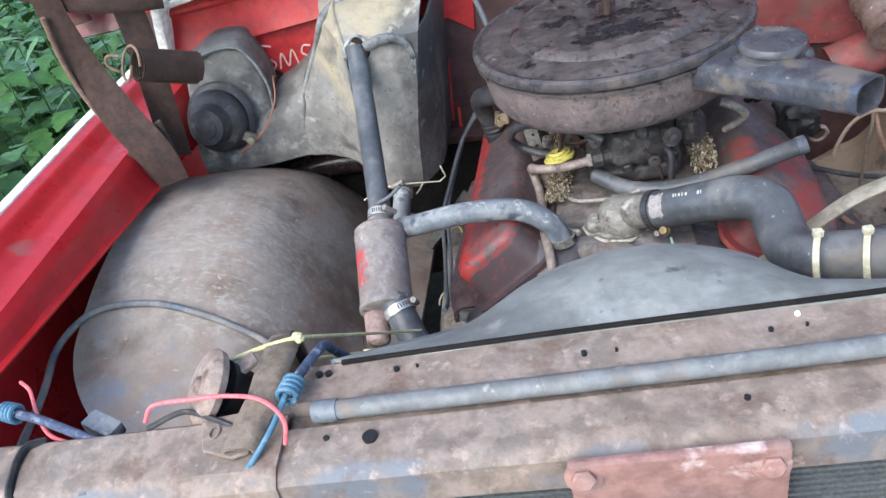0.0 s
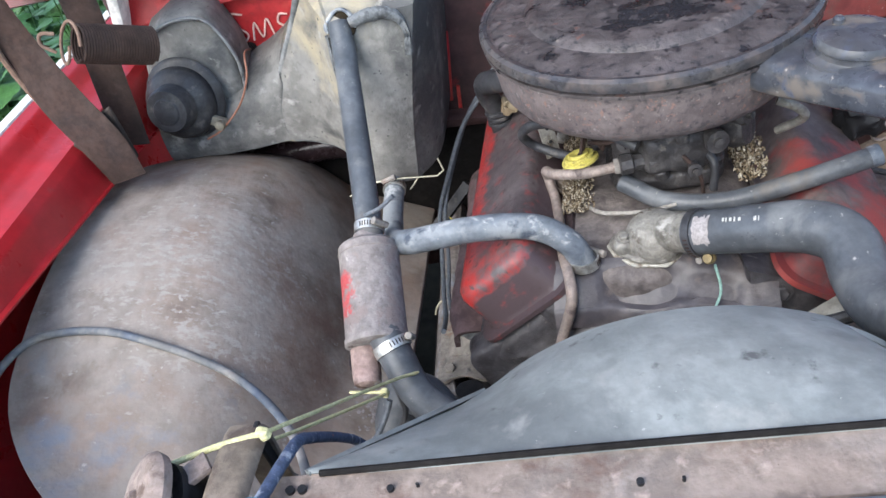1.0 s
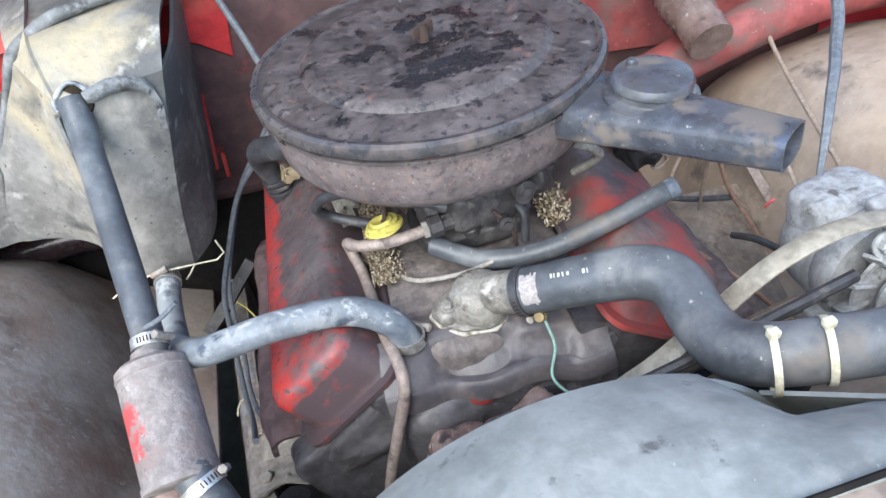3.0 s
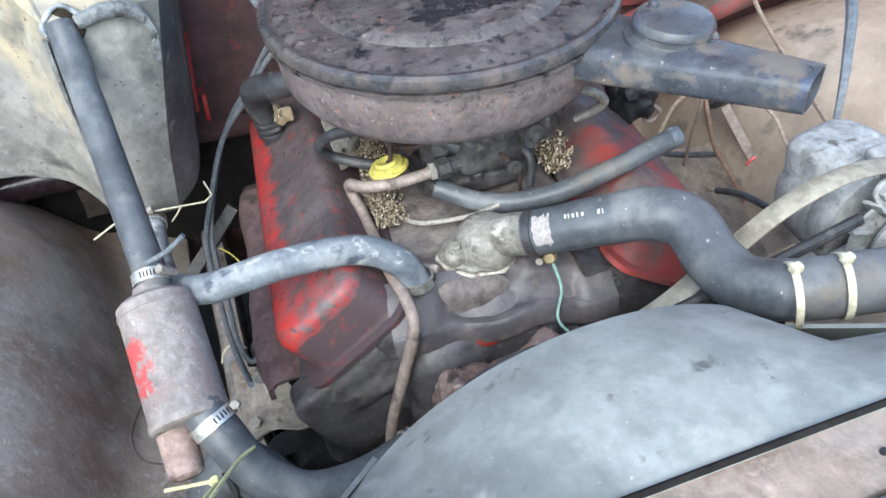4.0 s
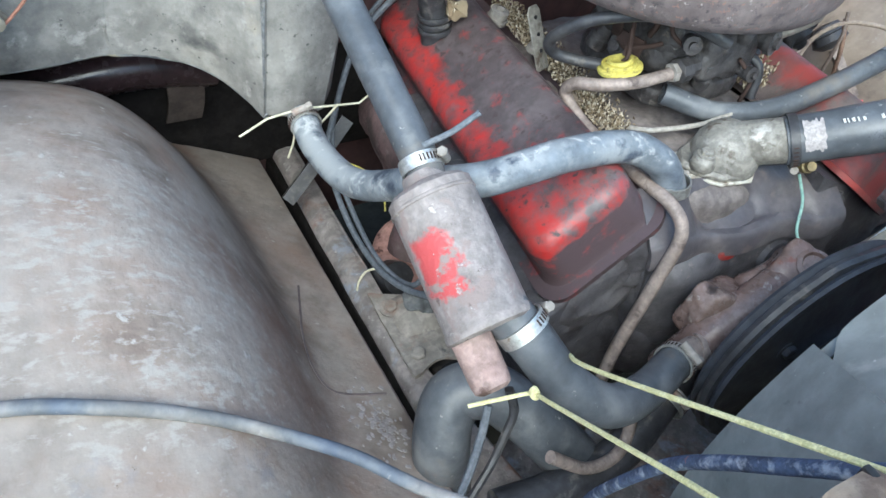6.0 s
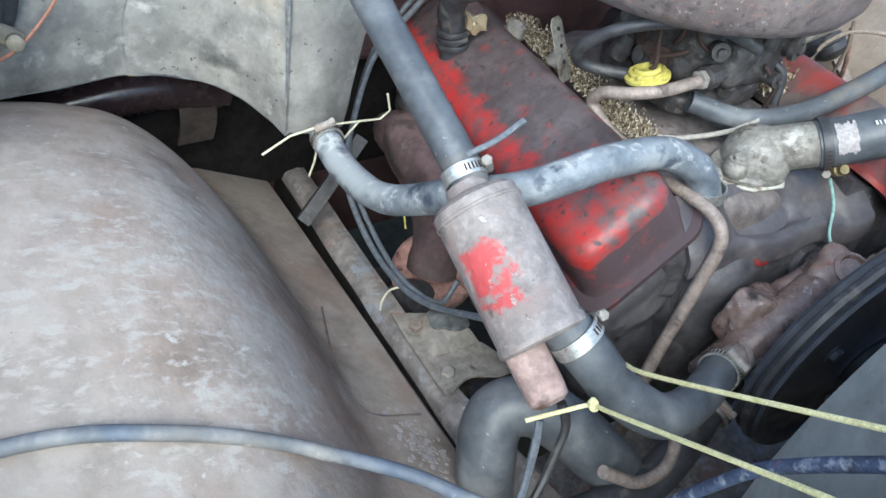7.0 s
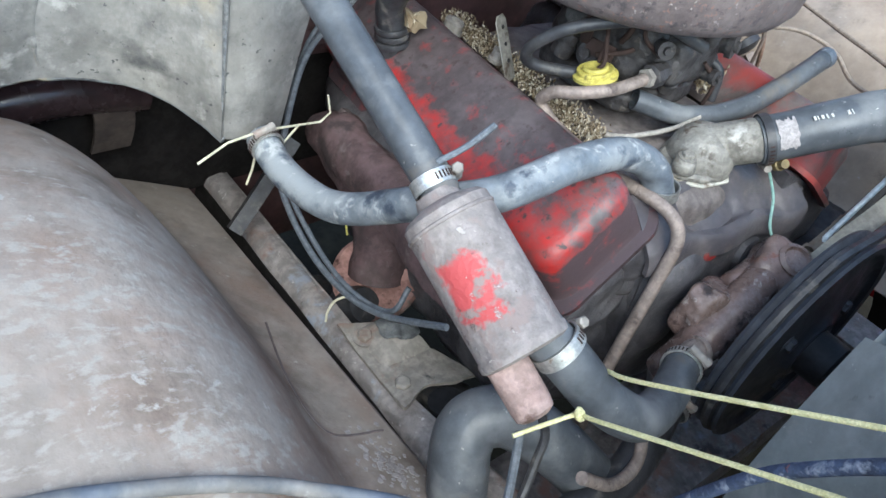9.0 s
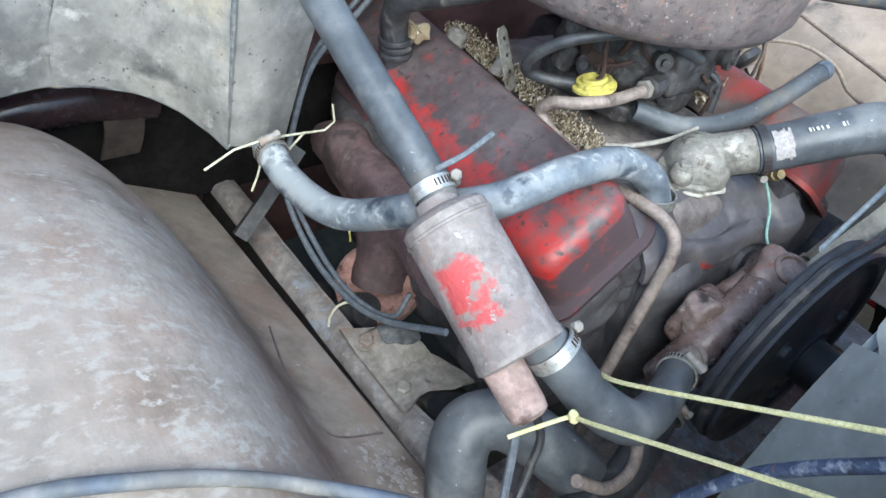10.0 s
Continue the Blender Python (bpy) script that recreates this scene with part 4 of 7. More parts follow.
def snorkel_mesh():
    bm = bmesh.new()
    rings = []
    for k, (f, hw, hh) in enumerate([(0.0, 0.047, 0.0215), (0.15, 0.045, 0.021), (0.3, 0.042, 0.0205), (0.6, 0.031, 0.019), (1.0, 0.020, 0.0175)]):
        c = V3(0.086, 0.470, 0.952).lerp(V3(0.219, 0.274, 0.974), f) + side * 0.010 * f
        rings.append([bm.verts.new(c + side * hw * math.copysign(abs(math.cos(a)) ** 0.7, math.cos(a)) + V3(0, 0, 1) * hh * math.copysign(abs(math.sin(a)) ** 0.5, math.sin(a))) for a in [2 * math.pi * j / 28 for j in range(28)]])
    for a, b in zip(rings, rings[1:]):
        for j in range(28):
            bm.faces.new((a[j], a[(j + 1) % 28], b[(j + 1) % 28], b[j]))
    end = rings[-1]
    cc = sum((v.co for v in end), Vector()) / 28
    inn = [bm.verts.new(cc + (v.co - cc) * 0.9) for v in end]
    dp = [bm.verts.new(v.co - d * 0.05) for v in inn]
    for j in range(28):
        k = (j + 1) % 28
        bm.faces.new((end[j], end[k], inn[k], inn[j]))
        bm.faces.new((inn[j], inn[k], dp[k], dp[j]))
    bm.faces.new(dp)
    bmesh.ops.recalc_face_normals(bm, faces=bm.faces)
    return bm


part("snorkel", snorkel_mesh(), "snorkel", AIR, "blue-black snorkel with an open end")
cap = part("vacuum_cap", lathe([(0.0, -0.006), (0.041, -0.006), (0.042, -0.002), (0.041, 0.003), (0.036, 0.004), (0.034, 0.006), (0.034, 0.011), (0.0355, 0.0125), (0.0355, 0.016), (0.033, 0.020), (0.020, 0.0225), (0, 0.023)], (0.154, 0.384, 0.977), (0.05, -0.03, 1), 44), "snorkel", AIR, "round dusty two-step vacuum motor cap")
part("cap_nipple", lathe([(0.005, 0), (0.005, 0.008), (0.003, 0.010), (0, 0.010)], (0.143, 0.400, 0.997), (0.05, -0.03, 1), 12), "snorkel", cap)
part("spout_screw", lathe([(0.004, 0), (0.0035, 0.002), (0, 0.003)], (0.118, 0.379, 0.953), (-0.8, -0.5, 0.2), 12), "gasket", AIR)

# ---- heater box ----
HB = thing("heater_box", (-0.36, 0.75, 0.72), "mottled tan and black heater housing on the bulkhead", "heater")
def loft(loops, cap=True, bevel=0.0):
    bm = bmesh.new()
    rings = [[bm.verts.new(p) for p in l] for l in loops]
    n = len(rings[0])
    for a, b in zip(rings, rings[1:]):
        for j in range(n):
            bm.faces.new((a[j], a[(j + 1) % n], b[(j + 1) % n], b[j]))
    if cap:
        bm.faces.new(rings[0])
        bm.faces.new(rings[-1])
    bmesh.ops.recalc_face_normals(bm, faces=bm.faces)
    if bevel:
        bmesh.ops.bevel(bm, geom=bm.edges[:], offset=bevel, segments=3, affect="EDGES", profile=0.6)
    return bm


NOSE = [(-0.386, 0.660, 0.736), (-0.382, 0.656, 0.82), (-0.377, 0.652, 0.91), (-0.372, 0.653, 0.985)]
CHEEK = [(-0.321, 0.672, 0.722), (-0.304, 0.664, 0.82), (-0.284, 0.660, 0.906), (-0.264, 0.668, 0.985)]
RIDGE = [(-0.512, 0.742, 0.784), (-0.511, 0.741, 0.835), (-0.492, 0.752, 0.895), (-0.440, 0.735, 0.975), (-0.418, 0.722, 1.012)]


def nose_face(u, v):
    p = between(NOSE, v).lerp(between(CHEEK, v), u)
    p.y -= 0.006 * math.sin(math.pi * u)
    return p + V3(0, 0.002 * noise.noise(p * 30), 0) * math.sin(math.pi * u)


def left_face(u, v):
    p = between(NOSE, v).lerp(between(RIDGE, v), u)
    low = (1 - v) ** 2
    p += V3(0.016, 0.020, 0) * math.sin(math.pi * u) * (0.4 + 0.6 * low)
    p.z += 0.008 * low * math.sin(math.pi * u) ** 0.8
    return p + V3(0.002, 0.002, 0) * noise.noise(p * 28) * math.sin(math.pi * u)


def arm_face(u, v):
    prof = between([(0, 0.742, 0.784), (0, 0.737, 0.805), (0, 0.741, 0.835), (0, 0.765, 0.858), (0, 0.82, 0.868), (0, 0.858, 0.872)], v)
    z = prof.z - 0.004 * u * (1 - v) + 0.003 * math.sin(9 * u) * (1 - v)
    p = V3(-0.512 - 0.20 * u, prof.y, z)
    near = between([(-0.512, 0.742, 0.784), (-0.511, 0.741, 0.835), (-0.492, 0.752, 0.895), (-0.485, 0.80, 0.925), (-0.485, 0.858, 0.93)], v)
    f = min(1.0, 1.7 * u)
    return near.lerp(p, f * f * (3 - 2 * f)) + V3(0, 0.002, 0.002) * noise.noise(V3(u * 7, v * 4, 2))


def roof_face(u, v):
    a = V3(-0.372, 0.653, 0.985).lerp(V3(-0.264, 0.668, 0.985), u)
    b = V3(-0.385, 0.705, 1.030).lerp(V3(-0.252, 0.715, 1.026), u)
    c = V3(-0.400, 0.858, 1.048).lerp(V3(-0.230, 0.858, 1.045), u)
    return between([a, b, b.lerp(c, 0.5), c], v)


def roof_left(u, v):
    b = between([(-0.372, 0.653, 0.985), (-0.385, 0.705, 1.030), (-0.393, 0.78, 1.040), (-0.400, 0.858, 1.048)], v)
    return b.lerp(V3(-0.418 - 0.02 * v, 0.722 + 0.136 * v, 1.012 + 0.025 * v), u)


def cheek_side(u, v):
    a = between(CHEEK, v)
    b = V3(-0.275 + 0.045 * v, 0.858, 0.75 + 0.295 * v)
    m = V3(-0.262 + 0.010 * v - 0.03 * (1 - v), 0.70, a.z)
    return between([a, m.lerp(b, 0.2), b], u)


part("housing", join(sheet(nose_face, 20, 30, 0.004), sheet(left_face, 40, 40, 0.004), sheet(arm_face, 40, 24, 0.004), sheet(roof_face, 16, 24, 0.004), sheet(roof_left, 12, 20, 0.004), sheet(cheek_side, 16, 24, 0.004)), "glass_fibre", HB, "mottled tan and grey moulded housing with an arm", 30)
part("bottom_lip", sweep([left_face(k / 10, 0.0) + V3(0, 0, -0.001) for k in range(11)] + [arm_face(k / 8, 0.0) for k in range(1, 9)], 0.0035, 8, 4, wobble=0.3), "seal", HB, "ragged lower lip of the housing")
part("flange", sweep([(-0.300, 0.760, 1.046), (-0.36, 0.738, 1.042), (-0.402, 0.724, 1.026), (-0.420, 0.721, 1.008), (-0.443, 0.735, 0.970), (-0.468, 0.744, 0.932), (-0.493, 0.751, 0.893), (-0.506, 0.742, 0.860), (-0.511, 0.740, 0.830)], [0.008, 0.008, 0.007, 0.006, 0.005, 0.005, 0.0045, 0.004, 0.002], 10, 8, wobble=0.12), "seal", HB, "blue-grey sealed flange of the housing")
part("hole", lathe([(0.0185, -0.004), (0.0185, 0.0), (0.0170, 0.0006), (0.0, 0.0006)], (-0.357, 0.653, 0.980), (-0.05, -0.8, 0.6), 28), "soil", HB, "torn dark opening for the hose")
part("torn_lip", sweep([Vector((-0.357, 0.652, 0.981)) + Euler((radians(53), 0, radians(-4))).to_matrix() @ Vector((0.0195 * math.cos(a), 0.0185 * math.sin(a) - 0.002 * math.sin(3 * a), 0.0015)) for a in [radians(-20 + k * 19) for k in range(13)]], [0.0015, 0.003, 0.0036, 0.003, 0.0026, 0.0022, 0.002, 0.0022, 0.0026, 0.003, 0.0034, 0.003, 0.0015], 8, 6, wobble=0.35), "rubber_pale", HB, "pale torn edge of the opening")
def sealer_fn(u, v):
    # smeared along the top edge of the nose and down its side
    c = between([(-0.344, 0.652, 0.985), (-0.315, 0.657, 0.990), (-0.288, 0.662, 0.980), (-0.279, 0.661, 0.955), (-0.284, 0.660, 0.925)], u)
    w = 0.013 * math.sin(math.pi * min(1.0, u * 1.1 + 0.08)) ** 0.6 * (1 + 0.5 * noise.noise(c * 60))
    return c + V3(0.2, -0.1, -1).normalized() * w * (v - 0.35) + V3(0, -0.0045, 0.001) * math.sin(math.pi * v) + V3(0, 0.002, 0) * noise.noise(V3(u * 14, v * 3, 1)) - V3(0, 0.002, 0)


part("sealer", sheet(sealer_fn, 40, 8, 0.004), "seal_lump", HB, "pale smeared sealer along the top edge")
part("sealer_run", sweep([(-0.378, 0.650, 0.972), (-0.381, 0.649, 0.93), (-0.384, 0.651, 0.88), (-0.386, 0.654, 0.82), (-0.388, 0.658, 0.76)], [0.006, 0.005, 0.003, 0.002, 0.001], 8, 8, (1.0, 0.5), wobble=0.4), "seal_lump", HB, "pale run of sealer below the opening")
part("blower_plate", loft([[(-0.577, 0.76, 0.993), (-0.639, 0.76, 0.996), (-0.688, 0.76, 0.968), (-0.715, 0.755, 0.86), (-0.68, 0.755, 0.80), (-0.60, 0.755, 0.82), (-0.560, 0.757, 0.87), (-0.553, 0.76, 0.93)], [(-0.585, 0.853, 1.0), (-0.64, 0.853, 1.003), (-0.70, 0.853, 0.975), (-0.735, 0.853, 0.86), (-0.68, 0.853, 0.79), (-0.60, 0.853, 0.80), (-0.565, 0.853, 0.86), (-0.565, 0.853, 0.93)]], bevel=0.018), "glass_fibre", HB, "dusty tan blower housing")
part("blower_flange", lathe([(0.060, 0.0), (0.062, 0.004), (0.058, 0.008), (0.050, 0.010), (0.048, 0.0)], (-0.648, 0.748, 0.880), (-0.05, -1, 0.2), 40), "rubber_dark", HB)
part("blower_motor", lathe([(0.053, 0.0), (0.054, 0.006), (0.052, 0.016), (0.046, 0.024), (0.036, 0.028), (0.034, 0.031), (0.033, 0.050), (0.030, 0.055), (0.020, 0.056), (0.018, 0.058), (0.008, 0.059), (0, 0.060)], (-0.652, 0.740, 0.878), (-0.05, -1, 0.25), 40), "rubber_dark", HB, "black round blower motor")
part("motor_bracket", join(block((-0.606, 0.722, 0.846), (0.030, 0.010, 0.016), 0.004, (0, 35, 10)), lathe([(0.007, 0), (0.007, 0.008), (0.004, 0.010), (0, 0.010)], (-0.600, 0.716, 0.842), (0, -1, 0.2), 12)), "tan", HB, "dusty tan clip on the motor")
part("blower_rim", sweep([(-0.560, 0.756, 0.86), (-0.553, 0.757, 0.925), (-0.577, 0.757, 0.985), (-0.635, 0.757, 0.99), (-0.684, 0.755, 0.962)], 0.004, 10, 8, (1.0, 0.7), wobble=0.3), "seal", HB, "grey sealed rim of the blower housing")

# ---- hoses ----
def hose(pts, r, material, label, name="heater_hose", steps=8, hollow=0.0, n=18, group=""):
    t = thing(name, pts[0], label, "hose", group)
    part("tube", sweep(pts, r, n, steps, hollow=hollow, wobble=0.02), material, t)
    return t


h = hose([(-0.360, 0.658, 0.981), (-0.356, 0.62, 0.947), (-0.345, 0.53, 0.895), (-0.333, 0.43, 0.838), (-0.333, 0.412, 0.826)], 0.0152, "rubber", "dusty blue-black heater hose from heater box to canister", group="heater hoses")
clamp((-0.333, 0.424, 0.833), (0.0, -0.11, -0.06), 0.0155, h, (0.7, 0.1, 0.5))
h = hose([(-0.352, 0.652, 0.735), (-0.352, 0.60, 0.725), (-0.342, 0.53, 0.735), (-0.318, 0.45, 0.79), (-0.285, 0.403, 0.822), (-0.213, 0.397, 0.832), (-0.148, 0.397, 0.824), (-0.112, 0.386, 0.805), (-0.098, 0.377, 0.778)], 0.0145, "rubber_pale", "perished pale grey heater hose running to the intake manifold", group="heater hoses")
clamp((-0.098, 0.377, 0.783), (0.1, -0.1, -1), 0.0148, h, (0.6, 0.6, 0.0))
clamp((-0.352, 0.640, 0.733), (0, 1, 0.1), 0.0148, h, (-0.3, 0, 1))
h = hose([(-0.318, 0.310, 0.783), (-0.304, 0.285, 0.765), (-0.285, 0.256, 0.738), (-0.250, 0.238, 0.712), (-0.20, 0.245, 0.695), (-0.143, 0.266, 0.685)], [0.0185, 0.0185, 0.0182, 0.0178, 0.0165, 0.016], "rubber", "thick black hose from the canister to the water pump", group="heater hoses")
clamp((-0.150, 0.263, 0.686), (0.9, 0.3, -0.15), 0.0166, h, (-0.2, -0.4, 1), width=0.009)
clamp((-0.308, 0.293, 0.772), (0.35, -0.6, -0.5), 0.019, h, (0.8, 0.4, 0.3))
h = hose([(-0.33, 0.24, 0.60), (-0.26, 0.235, 0.60), (-0.20, 0.24, 0.61), (-0.11, 0.275, 0.645)], 0.018, "rubber_dark", "black lower hose below the canister", group="heater hoses")
clamp((-0.141, 0.259, 0.632), (0.9, 0.3, 0.35), 0.019, h, (0.0, -0.5, 1), width=0.014)
h = hose([(0.012, 0.3635, 0.8150), (0.030, 0.351, 0.8235), (0.07, 0.326, 0.842), (0.105, 0.303, 0.856), (0.126, 0.278, 0.857), (0.127, 0.240, 0.848), (0.130, 0.200, 0.853), (0.150, 0.170, 0.868), (0.21, 0.152, 0.872), (0.27, 0.14, 0.868), (0.33, 0.09, 0.85)], [0.0225, 0.0225, 0.0235] + [0.0245] * 8, "rubber", "thick black upper radiator hose bound with cable ties", "radiator_hose", n=24)
clamp((0.0175, 0.3600, 0.8175), (0.6, -0.45, 0.3), 0.0230, h, (0.3, -0.6, -0.8), width=0.008, material="rubber_dark", label="narrow blackened hose clamp")
def residue(u, v):
    # smear of pale sealer round the end of the hose
    p = V3(0.0225, 0.3565, 0.8200).lerp(V3(0.036, 0.3475, 0.8265), u + 0.10 * noise.noise(V3(v * 6, u * 3, 2)))
    axis = V3(0.0180, -0.0125, 0.0085).normalized()
    n0 = (V3(-0.55, -0.45, 0.55) - axis * axis.dot(V3(-0.55, -0.45, 0.55))).normalized()
    a = (v - 0.5) * (1.25 + 0.5 * noise.noise(V3(u * 7, v, 5)))
    return p + (n0 * math.cos(a) + axis.cross(n0) * math.sin(a)) * 0.0229


part("sealer_smear", sheet(residue, 16, 20, 0.0006), "flake", h, "pale smear of dried sealer")
part("brass_screw", lathe([(0.0, -0.009), (0.0045, -0.009), (0.0048, -0.003), (0.0062, -0.002), (0.0062, 0.005), (0.0045, 0.006), (0.0045, 0.009), (0, 0.009)], (0.024, 0.338, 0.801), (0.35, 0.65, -0.6), 14), "brass", h, "brass screw of the clamp")
along, off = V3(0.816, -0.408, 0.408), V3(-0.52, -0.22, 0.82).normalized()
for f, w, d in ((0.0, 0.0022, 0.0042), (0.05, 0.0012, 0.0046), (0.12, 0.0026, 0.0038), (0.19, 0.0016, 0.0044), (0.27, 0.0024, 0.0036), (0.52, 0.0026, 0.0046), (0.58, 0.0010, 0.0048), (0.93, 0.0024, 0.0046), (0.99, 0.0010, 0.0046)):
    c = V3(0.048, 0.3395, 0.8320).lerp(V3(0.095, 0.3095, 0.8515), f) + off * 0.0240
    bm = block((0, 0, 0), (w, d, 0.0010), 0.0003)
    bmesh.ops.transform(bm, matrix=Matrix.Translation(c) @ Matrix((along, off.cross(along), off)).transposed().to_4x4(), verts=bm.verts)
    part("print_mark", bm, "print", h, "worn pale printing on the hose")
PCV = hose([(-0.045, 0.470, 0.812), (0.0, 0.437, 0.802), (0.06, 0.418, 0.806), (0.13, 0.412, 0.824), (0.203, 0.414, 0.842)], 0.0105, "rubber", "grey rubber breather hose with one open end", "breather_hose", hollow=0.25)
part("worn_end", lathe([(0.0078, -0.010), (0.0112, -0.010), (0.0114, -0.001), (0.0108, 0.0008), (0.0080, 0.0008)], (0.2035, 0.414, 0.8421), (0.97, 0.03, 0.24), 20, closed=True), "rubber_pale", PCV, "worn pale end of the hose")
ELB = hose([(-0.125, 0.60, 0.898), (-0.155, 0.618, 0.886), (-0.180, 0.642, 0.874), (-0.196, 0.668, 0.858), (-0.196, 0.681, 0.832), (-0.190, 0.684, 0.81), (-0.186, 0.684, 0.775)], [0.0135, 0.0145, 0.0155, 0.0155, 0.0148, 0.0145, 0.0145], "rubber_dark", "black rubber elbow from rocker cover to air cleaner", "breather_hose")
for q, rr in ((0.0, 0.0185), (0.008, 0.0175), (0.016, 0.0185)):
    part("boot_ring", lathe([(0.012, 0), (rr, 0.0), (rr + 0.001, 0.003), (rr, 0.006), (0.012, 0.006)], V3(-0.185, 0.684, 0.788) + V3(-0.12, 0.03, 0.99) * q, (-0.12, 0.05, 0.99), 24, closed=True), "rubber_dark", ELB, "ringed rubber boot")
LOOSE = hose([(-0.29, -0.021, 0.944), (-0.1, -0.022, 0.945), (0.1, -0.022, 0.946), (0.3, -0.022, 0.95), (0.55, -0.02, 0.95)], 0.0078, "hose_grey", "grey hose lying along the radiator support", "loose_hose")
part("hose_end", lathe([(0.004, -0.004), (0.0088, -0.004), (0.0092, 0.006), (0.0088, 0.016), (0.004, 0.016)], (-0.292, -0.021, 0.944), (1, 0, 0), 18, closed=True), "rubber_pale", LOOSE, "frayed end of the hose")

# ---- canister ----
CAN = thing("coolant_canister", (-0.33, 0.30, 0.75), "dusty red-painted metal canister between the heater hoses", "canister")
ca, cb = V3(-0.335, 0.407, 0.823), V3(-0.327, 0.303, 0.766)
cd = (cb - ca).normalized()
cl = (cb - ca).length
part("canister_body", lathe([(0.016, -0.012), (0.018, -0.004), (0.030, 0.0), (0.034, 0.004), (0.034, cl - 0.010), (0.0352, cl - 0.008), (0.0352, cl - 0.002), (0.032, cl), (0, cl)], ca, cd, 48), "canister", CAN)
part("rim_bead", lathe([(0.0335, -0.002), (0.0350, -0.001), (0.0350, 0.001), (0.0335, 0.002)], ca + cd * 0.012, cd, 48, closed=True), "canister", CAN)
part("canister_stub", lathe([(0.016, 0.0), (0.0155, 0.032), (0.0145, 0.039), (0.010, 0.042), (0, 0.042)], (-0.343, 0.305, 0.762), cd, 28), "stub", CAN, "flaking rust-red and white stub of the canister")

# ---- thermostat housing ----
THM = thing("thermostat_housing", (-0.03, 0.39, 0.77), "corroded grey aluminium thermostat housing on the manifold", "thermostat housing")
fl = [(-0.070, 0.402), (-0.058, 0.418), (-0.020, 0.432), (0.010, 0.428), (0.018, 0.406), (0.010, 0.378), (-0.014, 0.360), (-0.046, 0.366), (-0.064, 0.384)]
part("flange", plate(fl, 0.7775, 0.009, bevel=0.003), "alu", THM)
part("gasket", plate([(x * 1.04 + 0.0009, 0.392 + (y - 0.392) * 1.05) for x, y in fl], 0.7755, 0.003, bevel=0.0006), "gasket", THM, "pale gasket edge")
part("dome", lathe([(0.031, -0.016), (0.033, -0.004), (0.0325, 0.006), (0.029, 0.017), (0.023, 0.025), (0.013, 0.031), (0, 0.033)], (-0.020, 0.394, 0.787), (0.1, -0.15, 1), 36), "alu", THM)
part("outlet", sweep([(-0.022, 0.394, 0.797), (0.0, 0.376, 0.808), (0.017, 0.361, 0.817)], 0.0215, 24), "alu", THM)
part("boss", lump((-0.054, 0.388, 0.790), (0.024, 0.022, 0.020), 52.0, 0.002, 3, (0, 0, 20), 60, 3.0), "alu", THM)
part("bolt", hexbolt((-0.054, 0.388, 0.798), r=0.006), "alu", THM)
part("bolt", hexbolt((0.004, 0.412, 0.786), r=0.007), "alu", THM)

# ---- more of the engine ----
def log_fn(u, v):
    # a log manifold beside the rocker cover, with a rounded, flaking top
    y = 0.392 + 0.350 * u
    a = math.pi * (1.18 * v - 0.09)
    cx = -0.2445 + 0.020 * u
    w, h = 0.0235 + 0.003 * math.sin(7 * u), 0.030
    ends = min(1.0, 6 * (1 - u) + 0.35, 5 * u + 0.45)
    c, q = math.cos(a), math.sin(a)
    x = cx - w * math.copysign(abs(c) ** 0.6, c) * (0.55 + 0.45 * ends)
    z = 0.662 + h * max(q, -0.6) ** 1 * ends if q > 0 else 0.662 + 0.03 * q
    return V3(x, y, z) + V3(0.004, 0, 0.003) * noise.noise(V3(u * 11, v * 3, 5)) + V3(0.0015, 0, 0.001) * noise.noise(V3(u * 40, v * 9, 1))


part("exhaust_manifold", sheet(log_fn, 70, 26, 0.006), "manifold", ENG, "dusty maroon log-shaped exhaust manifold")
part("manifold_seam", sweep([log_fn(0.02 + 0.94 * k / 14, 0.30 + 0.02 * math.sin(k)) + V3(0, 0, 0.0005) for k in range(15)], 0.0022, 8, 4, wobble=0.6), "exhaust", ENG, "crusty ridge of rust along the manifold")
for k, q in enumerate((0.30, 0.62, 0.90)):
    part("manifold_joint", block(log_fn(q, 0.5) + V3(0.022, 0, -0.016), (0.030, 0.048, 0.026), 0.008, (0, 30, 0)), "exhaust", ENG)
part("exhaust_outlet", sweep([(-0.224, 0.715, 0.660), (-0.222, 0.690, 0.648), (-0.219, 0.655, 0.630), (-0.219, 0.625, 0.606), (-0.225, 0.603, 0.575), (-0.231, 0.595, 0.546)], [0.027, 0.029, 0.030, 0.030, 0.031, 0.035], 22, 8, wobble=0.06), "manifold", ENG, "smooth maroon-brown exhaust outlet")
part("exhaust_flange", join(lathe([(0.0, -0.008), (0.045, -0.008), (0.051, -0.004), (0.052, 0.004), (0.048, 0.008), (0.0, 0.008)], (-0.234, 0.592, 0.544), (-0.30, -0.38, 0.87), 30), lump((-0.203, 0.566, 0.556), (0.040, 0.034, 0.022), 72.0, 0.006, 4, (30, -30, 0), 60, 3.0)), "orange_rust", ENG, "flaking orange-pink round flange")
part("starter", join(sweep([(-0.285, 0.66, 0.47), (-0.255, 0.52, 0.475), (-0.235, 0.40, 0.48)], [0.036, 0.040, 0.038], 20, 8, wobble=0.05), lathe([(0.0, 0.0), (0.022, 0.0), (0.024, 0.03), (0.020, 0.05), (0.0, 0.052)], (-0.272, 0.60, 0.505), (0.1, -0.6, 0.6), 20)), "rubber_dark", ENG, "greasy black starter motor below the manifold")
